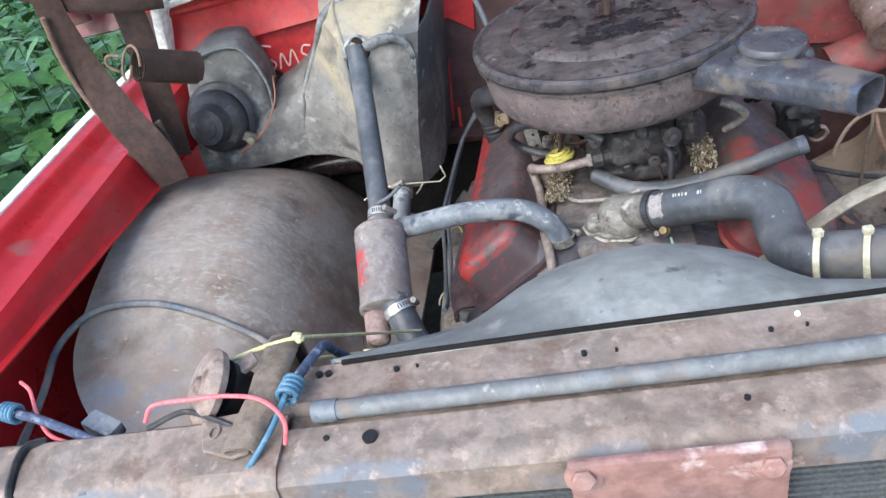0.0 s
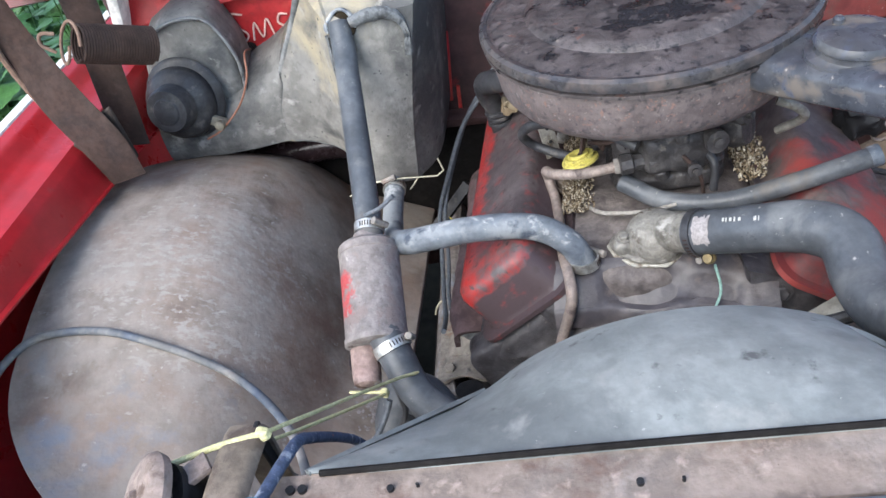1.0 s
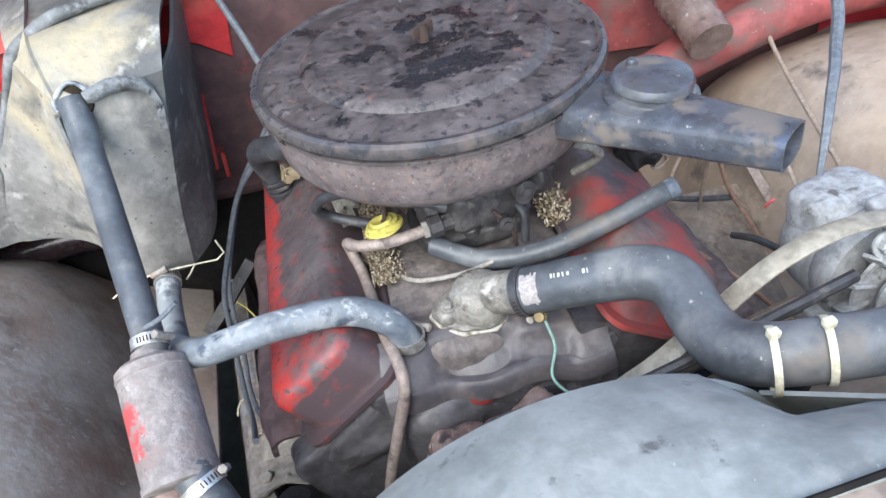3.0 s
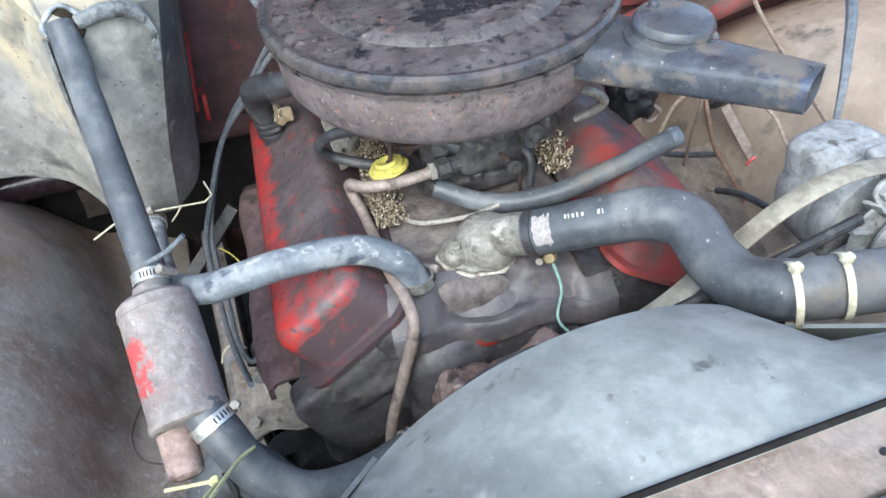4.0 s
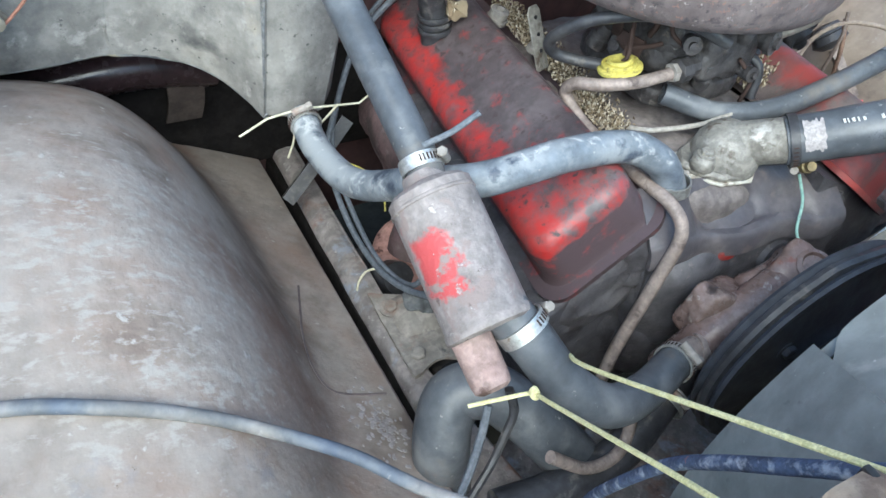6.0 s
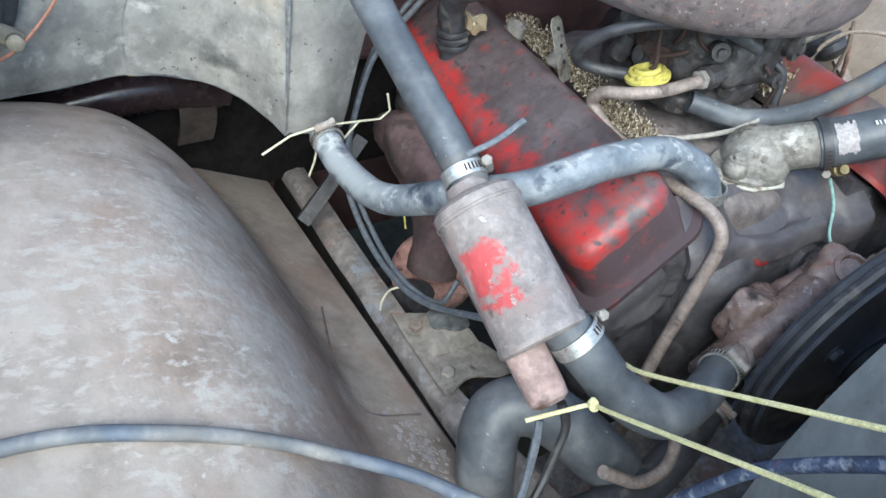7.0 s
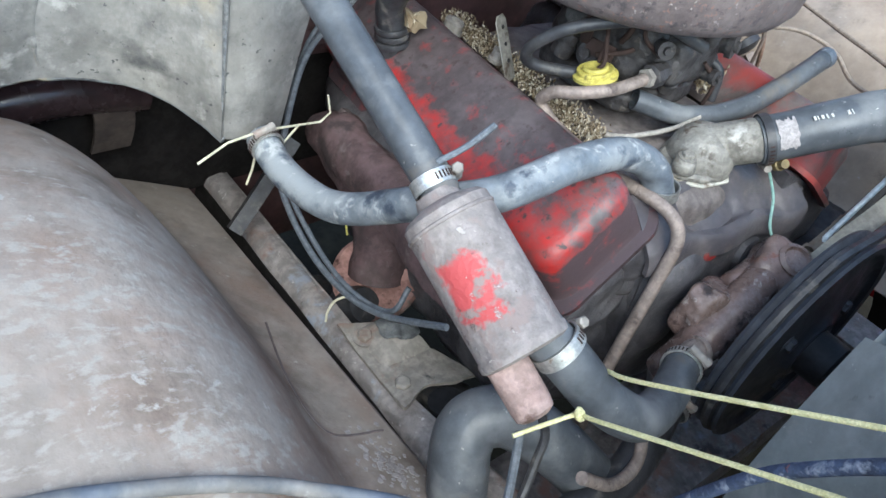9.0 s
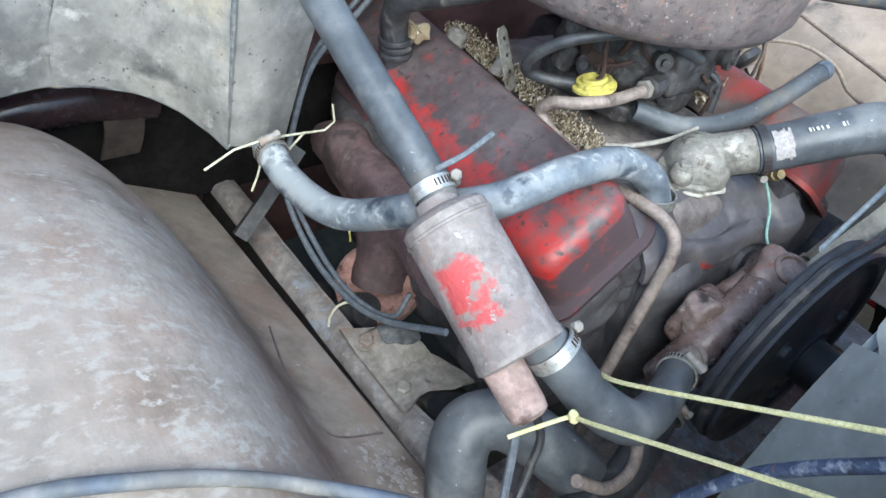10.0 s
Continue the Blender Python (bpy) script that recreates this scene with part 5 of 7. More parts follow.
part("head_end", lump((-0.170, 0.374, 0.640), (0.130, 0.040, 0.130), 11.0, 0.0025, 5, (0, -24, 4), 24, 7.0), "cast", ENG, "smooth greasy end of the cylinder head")
part("side_casting", lump((-0.190, 0.410, 0.590), (0.075, 0.10, 0.10), 9.0, 0.004, freq=22, power=6.0), "cast", ENG)
part("front_flange", lump((-0.105, 0.372, 0.715), (0.10, 0.05, 0.07), 12.0, 0.008), "cast", ENG)
def manifold_front(u, v):
    # sloping front of the intake manifold with a shallow dished recess and a rounded ledge
    x = -0.130 + 0.225 * u
    back = V3(x, 0.376 - 0.10 * x, 0.774 - 0.14 * max(0.0, x))
    edge = V3(x - 0.005, 0.338 - 0.12 * (x + 0.05) + 0.003 * math.sin(x * 70), 0.743 + 0.003 * math.sin(x * 55 + 1))
    p = back.lerp(edge, min(1.0, v / 0.72))
    dish = max(0.0, 1 - ((x + 0.035) / 0.050) ** 2) * max(0.0, 1 - ((v - 0.42) / 0.30) ** 2)
    dish2 = max(0.0, 1 - ((x - 0.035) / 0.030) ** 2) * max(0.0, 1 - ((v - 0.50) / 0.24) ** 2)
    p.z += 0.004 * math.sin(math.pi * min(1.0, v / 0.72)) - 0.013 * min(1.0, 1.8 * dish) - 0.008 * min(1.0, 1.8 * dish2)
    if v > 0.72:
        f = (v - 0.72) / 0.28
        p += V3(0, -0.005 * math.sin(f * math.pi / 2), -0.018 * (1 - math.cos(f * math.pi / 2)))
    return p + V3(0, 0, 0.0012) * noise.noise(V3(x * 60, p.y * 60, 0))


part("manifold_front", sheet(manifold_front, 60, 36, 0.006), "cast_front", ENG, "greasy mauve-grey front ledge of the intake manifold")
part("front_face", sheet(lambda u, v: V3(-0.130 + 0.225 * u, 0.339 - 0.12 * (-0.080 + 0.225 * u) + 0.004 * noise.noise(V3(u * 5, v * 4, 3)) - 0.014 * v * v, 0.735 - 0.13 * v), 40, 30, 0.006), "cast", ENG, "black greasy face below the manifold ledge")
HEAD = [(0.060, 0.780), (0.150, 0.738), (0.215, 0.700), (0.232, 0.668), (0.222, 0.600), (0.130, 0.600), (0.070, 0.690)]
bm = bmesh.new()
rims = [[bm.verts.new((x + (0.145 - x) * q, y, z + (0.69 - z) * q)) for x, z in HEAD] for y, q in ((0.375, 0.0), (0.343, 0.0), (0.338, 0.03), (0.337, 0.06))]
for r0, r1 in zip(rims, rims[1:]):
    for k in range(len(HEAD)):
        j = (k + 1) % len(HEAD)
        bm.faces.new((r0[k], r0[j], r1[j], r1[k]))
bm.faces.new(rims[-1])
bm.faces.new(rims[0])
bmesh.ops.recalc_face_normals(bm, faces=bm.faces)
part("head_end", bm, "cast", ENG, "flat black greasy end of the far cylinder head")
part("bolt", hexbolt((0.093, 0.336, 0.745), (0, -1, 0.3), 0.009, 0.009), "cast", ENG)
# added lump that keeps the bright far arch from showing past the cover
part("far_arch_blocker", lump((0.262, 0.50, 0.640), (0.070, 0.30, 0.085), 17.0, 0.006, freq=24), "exhaust", ENG, "dark rust-coloured lump added on the far side to hide the bright arch")
# added black backing: the darkness seen through the bracket's square openings
part("bracket_dark_backing", lump((0.262, 0.352, 0.575), (0.17, 0.10, 0.13), 18.0, 0.006, freq=24), "black", ENG, "black lump added behind the bracket openings to stand for shade")
part("front_plug", lathe([(0.022, 0), (0.020, 0.006), (0.010, 0.008), (0, 0.008)], (0.02, 0.322, 0.700), (0, -1, 0.2), 20), "cast", ENG)
for x, y, z in ((-0.09, 0.338, 0.715), (-0.055, 0.330, 0.69), (0.045, 0.320, 0.705)):
    part("bolt", hexbolt((x, y, z), (0, -1, 0.5), 0.007, 0.008), "cast", ENG)
part("red_spot", lump((-0.046, 0.331, 0.722), (0.022, 0.010, 0.014), 2.2, 0.003), "valve_red", ENG, "patch of bright red paint")
part("red_spot", lump((-0.085, 0.331, 0.695), (0.014, 0.012, 0.018), 3.2, 0.003), "valve_red", ENG, "patch of bright red paint")
pump = part("water_pump", sweep([(-0.012, 0.283, 0.718), (-0.040, 0.279, 0.716), (-0.068, 0.274, 0.704), (-0.092, 0.273, 0.692), (-0.115, 0.278, 0.668), (-0.13, 0.285, 0.64)], [0.019, 0.018, 0.0195, 0.021, 0.020, 0.016], 20, 8, wobble=0.18), "pump", ENG, "oily brown water pump casting")
part("pump_boss", join(lump((-0.003, 0.281, 0.722), (0.052, 0.050, 0.040), 81.0, 0.002, 4, (18, -22, 20), 60, 7.0), lathe([(0.017, 0.0), (0.017, 0.004), (0.013, 0.006), (0.011, 0.003), (0.0, 0.003)], (0.000, 0.272, 0.740), (-0.25, -0.35, 0.9), 28)), "pump", ENG, "square boss with a threaded plug")
part("pump_neck", sweep([(-0.085, 0.277, 0.672), (-0.112, 0.270, 0.680), (-0.150, 0.263, 0.687)], [0.016, 0.0145, 0.0135], 20, 6), "pipe_tan", ENG, "brown hose neck of the pump")
part("neck_ring", lathe([(0.0145, -0.003), (0.0165, -0.003), (0.0172, 0.0), (0.0165, 0.003), (0.0145, 0.003)], (-0.121, 0.268, 0.682), (0.9, -0.2, -0.15), 24, closed=True), "pipe_tan", ENG)
part("pump_web", lump((-0.055, 0.296, 0.682), (0.12, 0.035, 0.06), 82.0, 0.004, 5, (0, 22, 0), 40), "pump", ENG)
part("pump_body", lump((0.0, 0.285, 0.675), (0.12, 0.05, 0.10), 15.0, 0.006, freq=35), "pump", ENG)
part("lower_neck", sweep([(-0.115, 0.285, 0.64), (-0.125, 0.272, 0.62), (-0.150, 0.262, 0.612)], 0.019, 18, 6), "cast_brown", ENG, "brown lower hose neck")
part("distributor_lead", skewed(sweep([(0.205, 0.46, 0.735), (0.215, 0.55, 0.74), (0.20, 0.62, 0.76)], 0.012, 10, 8, wobble=0.1)), "black", ENG)

# fan and pulley
FAN = thing("fan_pulley", (-0.032, 0.20, 0.52), "dark dusty pulley and hub in front of the engine", "pulley")
part("pulley", lathe([(0.0, -0.012), (0.030, -0.012), (0.034, -0.008), (0.050, -0.006), (0.094, 0.000), (0.100, -0.001), (0.104, -0.005), (0.113, -0.006), (0.115, -0.003), (0.106, 0.006), (0.115, 0.016), (0.113, 0.019), (0.030, 0.022), (0.0, 0.022)], (-0.032, 0.222, 0.695), (0, 1, 0), 72), "pulley", FAN)
part("hub", lathe([(0.0, -0.030), (0.020, -0.030), (0.023, -0.027), (0.024, 0.0), (0.0, 0.0)], (-0.032, 0.212, 0.695), (0, 1, 0), 32), "black", FAN)
for a in (30, 150, 270):
    part("bolt", hexbolt((-0.032 + 0.055 * math.cos(radians(a)), 0.219, 0.695 + 0.055 * math.sin(radians(a))), (0, -1, 0), 0.007, 0.007), "pulley", FAN)
solo("dipstick", sweep([(0.087, 0.288, 0.694), (0.090, 0.288, 0.698), (0.154, 0.281, 0.777), (0.182, 0.279, 0.811)], [0.0016, 0.0030, 0.0030, 0.0030], 12, 4), "rod_white", "bright pale straight rod beside the pulleys", "rod")
BELT = solo("fan_belt", sweep([(-0.032 + 0.1115 * math.cos(radians(a)), 0.228, 0.695 + 0.1115 * math.sin(radians(a))) for a in range(250, 85, -15)] + [(0.05, 0.228, 0.803), (0.16, 0.226, 0.830), (0.26, 0.225, 0.858)], 0.0056, 8, 4), "rubber_dark", "black fan belt over the pulleys", "belt")

# ---- carburettor ----
CARB = thing("carburettor", (0.0, 0.52, 0.78), "grimy carburettor with pipes and linkages under the air cleaner", "carburettor")
part("carb_base", lump((0.01, 0.54, 0.80), (0.13, 0.14, 0.03), 21.0, 0.003), "carb", CARB)
part("carb_body", lump((0.01, 0.54, 0.85), (0.12, 0.13, 0.08), 22.0, 0.007, freq=45), "carb", CARB)
part("float_bowl", lump((0.015, 0.475, 0.848), (0.075, 0.045, 0.05), 23.0, 0.004, freq=50), "carb", CARB)
part("fuel_inlet", lathe([(0.009, 0), (0.012, 0.002), (0.012, 0.014), (0.009, 0.016), (0.009, 0.030), (0.013, 0.031), (0.013, 0.040), (0, 0.040)], (-0.047, 0.462, 0.841), (1, 0.1, 0.02), 8), "carb", CARB)
part("choke_rod", sweep([(-0.055, 0.50, 0.86), (-0.06, 0.49, 0.88), (-0.055, 0.50, 0.905)], 0.003, 8), "hinge", CARB)
part("choke_housing", lathe([(0.0, 0), (0.022, 0.0), (0.024, 0.006), (0.020, 0.022), (0.0, 0.024)], (0.078, 0.50, 0.845), (0.8, -0.5, 0.2), 24), "carb", CARB)
part("linkage", join(block((-0.062, 0.515, 0.845), (0.004, 0.03, 0.016), 0.0015, (0, 20, 15)), block((-0.07, 0.53, 0.865), (0.004, 0.012, 0.045), 0.0015, (10, -15, 5)), sweep([(-0.075, 0.51, 0.845), (-0.05, 0.49, 0.855), (0.0, 0.49, 0.87)], 0.0025, 8)), "hinge", CARB, "rusty throttle linkage")
part("vacuum_break", lathe([(0.0, 0.0045), (0.007, 0.0045), (0.009, 0.006), (0.011, 0.006), (0.0125, 0.0045), (0.0125, 0.0025), (0.0145, 0.0025), (0.016, 0.0035), (0.0175, 0.003), (0.018, 0.001), (0.0175, -0.0005), (0.0195, -0.001), (0.0215, -0.002), (0.0215, -0.005), (0.019, -0.0065), (0.0, -0.007)], (-0.088, 0.494, 0.838), (-0.18, 0.22, 1), 36), "yellow", CARB, "yellow ringed plastic diaphragm cap")
part("vacuum_hose", sweep([(-0.03, 0.43, 0.885), (-0.08, 0.455, 0.905), (-0.13, 0.495, 0.890), (-0.150, 0.525, 0.860), (-0.135, 0.535, 0.835), (-0.10, 0.512, 0.830), (-0.085, 0.503, 0.832)], 0.0058, 12), "rubber_dark", CARB, "black rubber vacuum hose in a loop")
part("vacuum_hose", sweep([(0.045, 0.465, 0.845), (0.052, 0.448, 0.835), (0.050, 0.442, 0.805)], 0.0045, 10), "rubber_dark", CARB)
part("side_pipe", sweep([(0.13, 0.50, 0.83), (0.15, 0.48, 0.855), (0.14, 0.47, 0.875), (0.12, 0.475, 0.885)], 0.005, 10), "alu", CARB)
for k, (x, y, z, q) in enumerate([(-0.035, 0.50, 0.82, 0.010), (0.0, 0.468, 0.815, 0.009), (0.055, 0.475, 0.82, 0.011), (0.085, 0.53, 0.825, 0.014), (-0.065, 0.56, 0.82, 0.012), (0.02, 0.455, 0.868, 0.008)]):
    part("carb_fitting", lathe([(q, 0), (q, 0.012), (q * 0.7, 0.015), (q * 0.7, 0.026), (0, 0.027)], (x, y, z), (0.2 * (-1) ** k, -0.3, 1), 10), "carb", CARB)

for x, y, z, ax, q, l in ((-0.045, 0.53, 0.83, (-1, -0.2, 0.3), 0.009, 0.03), (-0.03, 0.475, 0.865, (-0.5, -0.8, 0.2), 0.007, 0.025), (0.05, 0.462, 0.862, (0.3, -1, 0.1), 0.010, 0.022), (0.03, 0.452, 0.835, (0, -1, 0.2), 0.006, 0.02), (0.07, 0.475, 0.875, (0.7, -0.6, 0.3), 0.008, 0.03), (-0.06, 0.55, 0.87, (-0.8, -0.5, 0.1), 0.012, 0.02)):
    part("carb_plug", lathe([(q, 0), (q, l * 0.5), (q * 1.3, l * 0.52), (q * 1.3, l * 0.8), (q * 0.6, l * 0.82), (q * 0.6, l), (0, l)], (x, y, z), ax, 10), "carb", CARB)
for pts in ([(-0.08, 0.50, 0.87), (-0.085, 0.49, 0.85), (-0.088, 0.492, 0.842)], [(-0.072, 0.51, 0.885), (-0.078, 0.50, 0.865), (-0.083, 0.497, 0.845)], [(0.02, 0.45, 0.85), (0.035, 0.44, 0.83), (0.04, 0.445, 0.80)], [(-0.04, 0.49, 0.90), (-0.05, 0.48, 0.875), (-0.03, 0.47, 0.855)]):
    part("carb_rod", sweep(pts, 0.0022, 8), "hinge", CARB)
FUEL = thing("fuel_pipe", (-0.12, 0.40, 0.78), "brown metal fuel pipe bending down past the rocker cover", "pipe")
part("pipe", sweep([(-0.045, 0.463, 0.840), (-0.085, 0.468, 0.833), (-0.118, 0.482, 0.828), (-0.128, 0.505, 0.818), (-0.127, 0.515, 0.800), (-0.122, 0.49, 0.785), (-0.120, 0.44, 0.780), (-0.120, 0.398, 0.782), (-0.116, 0.355, 0.782), (-0.117, 0.333, 0.765), (-0.132, 0.327, 0.72), (-0.152, 0.322, 0.66), (-0.160, 0.32, 0.625), (-0.166, 0.316, 0.57), (-0.17, 0.315, 0.50)], 0.0062, 12, 8), "pipe_tan", FUEL)
part("nut", lathe([(0.0095, 0), (0.0095, 0.012), (0, 0.012)], (-0.052, 0.463, 0.840), (1, 0, 0.05), 6), "bracket_grey", FUEL, "hexagon pipe nut")
solo("thin_pipe", sweep([(-0.110, 0.515, 0.775), (-0.093, 0.492, 0.776), (-0.075, 0.455, 0.786), (-0.055, 0.440, 0.792), (-0.02, 0.430, 0.797), (0.008, 0.425, 0.806)], 0.0026, 8), "wire_grey", "thin dusty metal pipe across the manifold", "pipe")
STRIP = solo("metal_strip", plate([(-0.010, 0.0), (0.010, 0.0), (0.010, 0.060), (0.006, 0.066), (-0.006, 0.066), (-0.010, 0.060)], 0, 0.0015, Matrix.Translation((-0.118, 0.570, 0.793)) @ pose(0, 0, 0, 65, 0, 20), 0.0005), "alu", "perforated grey metal strip standing on the manifold", "metal strip")
for k in range(3):
    part("hole", lathe([(0.0022, 0), (0.0022, 0.0022), (0, 0.0022)], Vector((-0.118, 0.570, 0.793)) + Euler((radians(65), 0, radians(20))).to_matrix() @ Vector((0.001, 0.020 + 0.017 * k, 0.0)), Euler((radians(65), 0, radians(20))).to_matrix() @ Vector((0, 0, 1)), 10), "black", STRIP)
for x, y, z, q in ((-0.111, 0.679, 0.80, 0.011), (-0.105, 0.609, 0.80, 0.007), (-0.107, 0.526, 0.785, 0.013)):
    solo("head_plug", lathe([(q * 1.2, 0), (q * 1.2, 0.004), (q, 0.005), (q, 0.014), (q * 0.5, 0.016), (q * 0.4, 0.010), (0, 0.010)], (x, y, z - 0.008), (0.15, -0.2, 1), 12), "bracket_rust" if q > 0.012 else "bracket_grey", "small dirty plug in the manifold", "plug", "manifold plugs")


# debris of husks along the manifold
def husks(n, fn, size, seed):
    rnd = random.Random(seed)
    verts, faces = [], []
    for _ in range(n):
        c = Vector(fn(rnd))
        q = Euler((rnd.uniform(0, 6), rnd.uniform(0, 6), rnd.uniform(0, 6))).to_matrix()
        l, w = size * rnd.uniform(0.6, 1.4), size * rnd.uniform(0.3, 0.6)
        k = len(verts)
        for v in ((-l, 0, 0), (0, -w, 0), (l, 0, 0), (0, w, 0), (0, 0, w), (0, 0, -w * 0.6)):
            verts.append(c + q @ Vector(v))
        for f in ((0, 1, 4), (1, 2, 4), (2, 3, 4), (3, 0, 4), (1, 0, 5), (2, 1, 5), (3, 2, 5), (0, 3, 5)):
            faces.append(tuple(k + i for i in f))
    me = bpy.data.meshes.new("husks")
    me.from_pydata(verts, [], faces)
    me.materials.append(M["debris"])
    return me


def strew_a(r):
    y = 0.46 + 0.26 * r.random()
    t = min(1, max(0, r.gauss(0.4, 0.25)))
    return (-0.122 + 0.035 * t + 0.08 * (y - 0.36), y, 0.785 + 0.012 * r.random() ** 2)


def strew_b(r):
    return (0.085 + 0.03 * r.random(), 0.47 + 0.10 * r.random(), 0.788 + 0.03 * r.random() ** 1.5)


def strew_c(r):
    return (0.04 + 0.05 * r.random(), 0.385 + 0.025 * r.random(), 0.781 + 0.01 * r.random())


for nm, n, f, sz in (("husk_debris", 4200, strew_a, 0.0023), ("husk_debris", 900, strew_b, 0.0034), ("husk_debris", 500, strew_c, 0.0026)):
    ob = new(nm, husks(n, f, sz, n))
    tagged(ob, "straw-coloured husks and nest debris on the manifold", "debris", kind="stuff")
solo("debris_clump", lump((-0.171, 0.668, 0.818), (0.020, 0.016, 0.018), 4.4, 0.009, 6, freq=90), "debris", "clump of pale nest debris by the breather elbow", "debris")

# ---- cable ties, strings, wires ----
def wire(name, pts, r, material, label, category="wire", group="", n=8):
    return solo(name, sweep(pts, r, n, 8), material, label, category, group)


for x0 in ((0.138, 0.163, 0.873), (0.178, 0.157, 0.873)):
    c = Vector(x0)
    ax = Vector((1, -0.45, 0.15)).normalized()
    ti = solo("cable_tie", lathe([(0.0248, -0.0028), (0.0262, -0.0028), (0.0262, 0.0028), (0.0248, 0.0028)], c, ax, 36, closed=True), "ziptie", "yellowed white cable tie round the radiator hose", "cable tie", "cable ties")
    part("tie_head", block(c + V3(-0.003, 0.002, 0.029), (0.009, 0.007, 0.007), 0.0015), "ziptie", ti)
wire("tie_tail", [(-0.333, 0.425, 0.851), (-0.312, 0.42, 0.862), (-0.292, 0.416, 0.878)], 0.0025, "wire_slate", "slate-blue tail of a cable tie on the hose clamp", "cable tie")
solo("cable_tie", sweep([(-0.42, 0.64, 0.731), (-0.391, 0.64, 0.746), (-0.358, 0.638, 0.752), (-0.324, 0.645, 0.744), (-0.288, 0.650, 0.737), (-0.277, 0.650, 0.745), (-0.281, 0.650, 0.766)], 0.0012, 6, 1), "ziptie", "pale cable tie round the heater outlet", "cable tie", "cable ties")
solo("cable_tie", sweep([(-0.314, 0.645, 0.744), (-0.324, 0.648, 0.730), (-0.332, 0.648, 0.722)], 0.0012, 6, 1), "ziptie", "pale cable tie round the heater outlet", "cable tie", "cable ties")
solo("cable_tie", sweep([(-0.361, 0.645, 0.720), (-0.364, 0.645, 0.705), (-0.370, 0.645, 0.688)], 0.0012, 6, 1), "ziptie", "pale cable tie round the heater outlet", "cable tie", "cable ties")
wire("string", [(-0.322, 0.055, 0.957), (-0.2955, 0.225, 0.7975), (-0.280, 0.268, 0.757)], 0.0017, "string", "taut yellow string tied to the hose", "string", "strings")
wire("string", [(-0.354, 0.088, 0.901), (-0.350, 0.104, 0.886), (-0.344, 0.128, 0.863), (-0.3201, 0.2365, 0.7613), (-0.318, 0.252, 0.749), (-0.340, 0.262, 0.740), (-0.362, 0.268, 0.736)], 0.0017, "string", "taut yellow string tied to the hose", "string", "strings")
wire("string", [(-0.385, 0.040, 0.953), (-0.352, 0.048, 0.957), (-0.322, 0.055, 0.957)], 0.0022, "string", "yellow string end on the brace", "string", "strings")
for c in ((-0.322, 0.055, 0.957), (-0.318, 0.252, 0.749)):
    solo("string_knot", lump(c, (0.008, 0.007, 0.008), c[1] * 10, 0.0015, 2, freq=160), "string", "small tight knot in the yellow string", "knot", "string knots")
wire("battery_cable", [(-0.70, 0.06, 0.82), (-0.755, 0.20, 0.792), (-0.767, 0.275, 0.803), (-0.743, 0.318, 0.814), (-0.703, 0.330, 0.818), (-0.640, 0.329, 0.812), (-0.584, 0.317, 0.797), (-0.539, 0.310, 0.771), (-0.503, 0.300, 0.748), (-0.455, 0.262, 0.742), (-0.415, 0.215, 0.74), (-0.36, 0.12, 0.80), (-0.345, 0.07, 0.90)], 0.0048, "cable", "grey and blue battery cable over the wheel arch", "cable", n=12)
wire("loom_wire", [(-0.125, 0.70, 0.905), (-0.165, 0.72, 0.87), (-0.207, 0.735, 0.812), (-0.250, 0.745, 0.755), (-0.287, 0.72, 0.685), (-0.308, 0.69, 0.64), (-0.31, 0.627, 0.60), (-0.306, 0.556, 0.59), (-0.297, 0.496, 0.605), (-0.285, 0.42, 0.655)], 0.0036, "wire_slate", "dusty grey wire along the chassis rail", "wire", "loom wires")
wire("loom_wire", [(-0.12, 0.71, 0.92), (-0.158, 0.73, 0.885), (-0.199, 0.745, 0.825), (-0.243, 0.755, 0.762), (-0.280, 0.73, 0.690), (-0.30, 0.695, 0.64), (-0.30, 0.62, 0.598), (-0.298, 0.55, 0.590), (-0.285, 0.50, 0.60), (-0.265, 0.50, 0.625)], 0.0032, "wire_slate", "dusty grey wire along the chassis rail", "wire", "loom wires")
wire("loom_wire", [(-0.205, 0.84, 1.02), (-0.179, 0.79, 0.955), (-0.162, 0.74, 0.92), (-0.135, 0.68, 0.905), (-0.11, 0.64, 0.90)], 0.0045, "wire_slate", "dusty grey wire behind the air cleaner", "wire", "loom wires")
wire("yellow_wire", [(-0.292, 0.675, 0.640), (-0.280, 0.655, 0.642), (-0.270, 0.636, 0.637), (-0.266, 0.622, 0.624), (-0.267, 0.612, 0.608)], 0.0011, "yellow", "thin yellow wire end", "wire")
wire("wire_tie", [(-0.326, 0.552, 0.556), (-0.322, 0.556, 0.566), (-0.313, 0.557, 0.577), (-0.300, 0.552, 0.582), (-0.290, 0.543, 0.580)], 0.0014, "ziptie", "pale wire tie on the rail", "wire")
wire("orange_wire", [(-0.567, 0.850, 0.893), (-0.54, 0.76, 0.925), (-0.540, 0.735, 0.90), (-0.565, 0.730, 0.862), (-0.600, 0.715, 0.835), (-0.630, 0.715, 0.822)], 0.0015, "wire_orange", "thin orange-brown wire from the blower motor", "wire")
wire("green_wire", [(0.031, 0.345, 0.785), (0.034, 0.33, 0.762), (0.024, 0.314, 0.738), (0.040, 0.30, 0.715)], 0.0015, "wire_green", "thin green wire hanging by the thermostat hose", "wire")
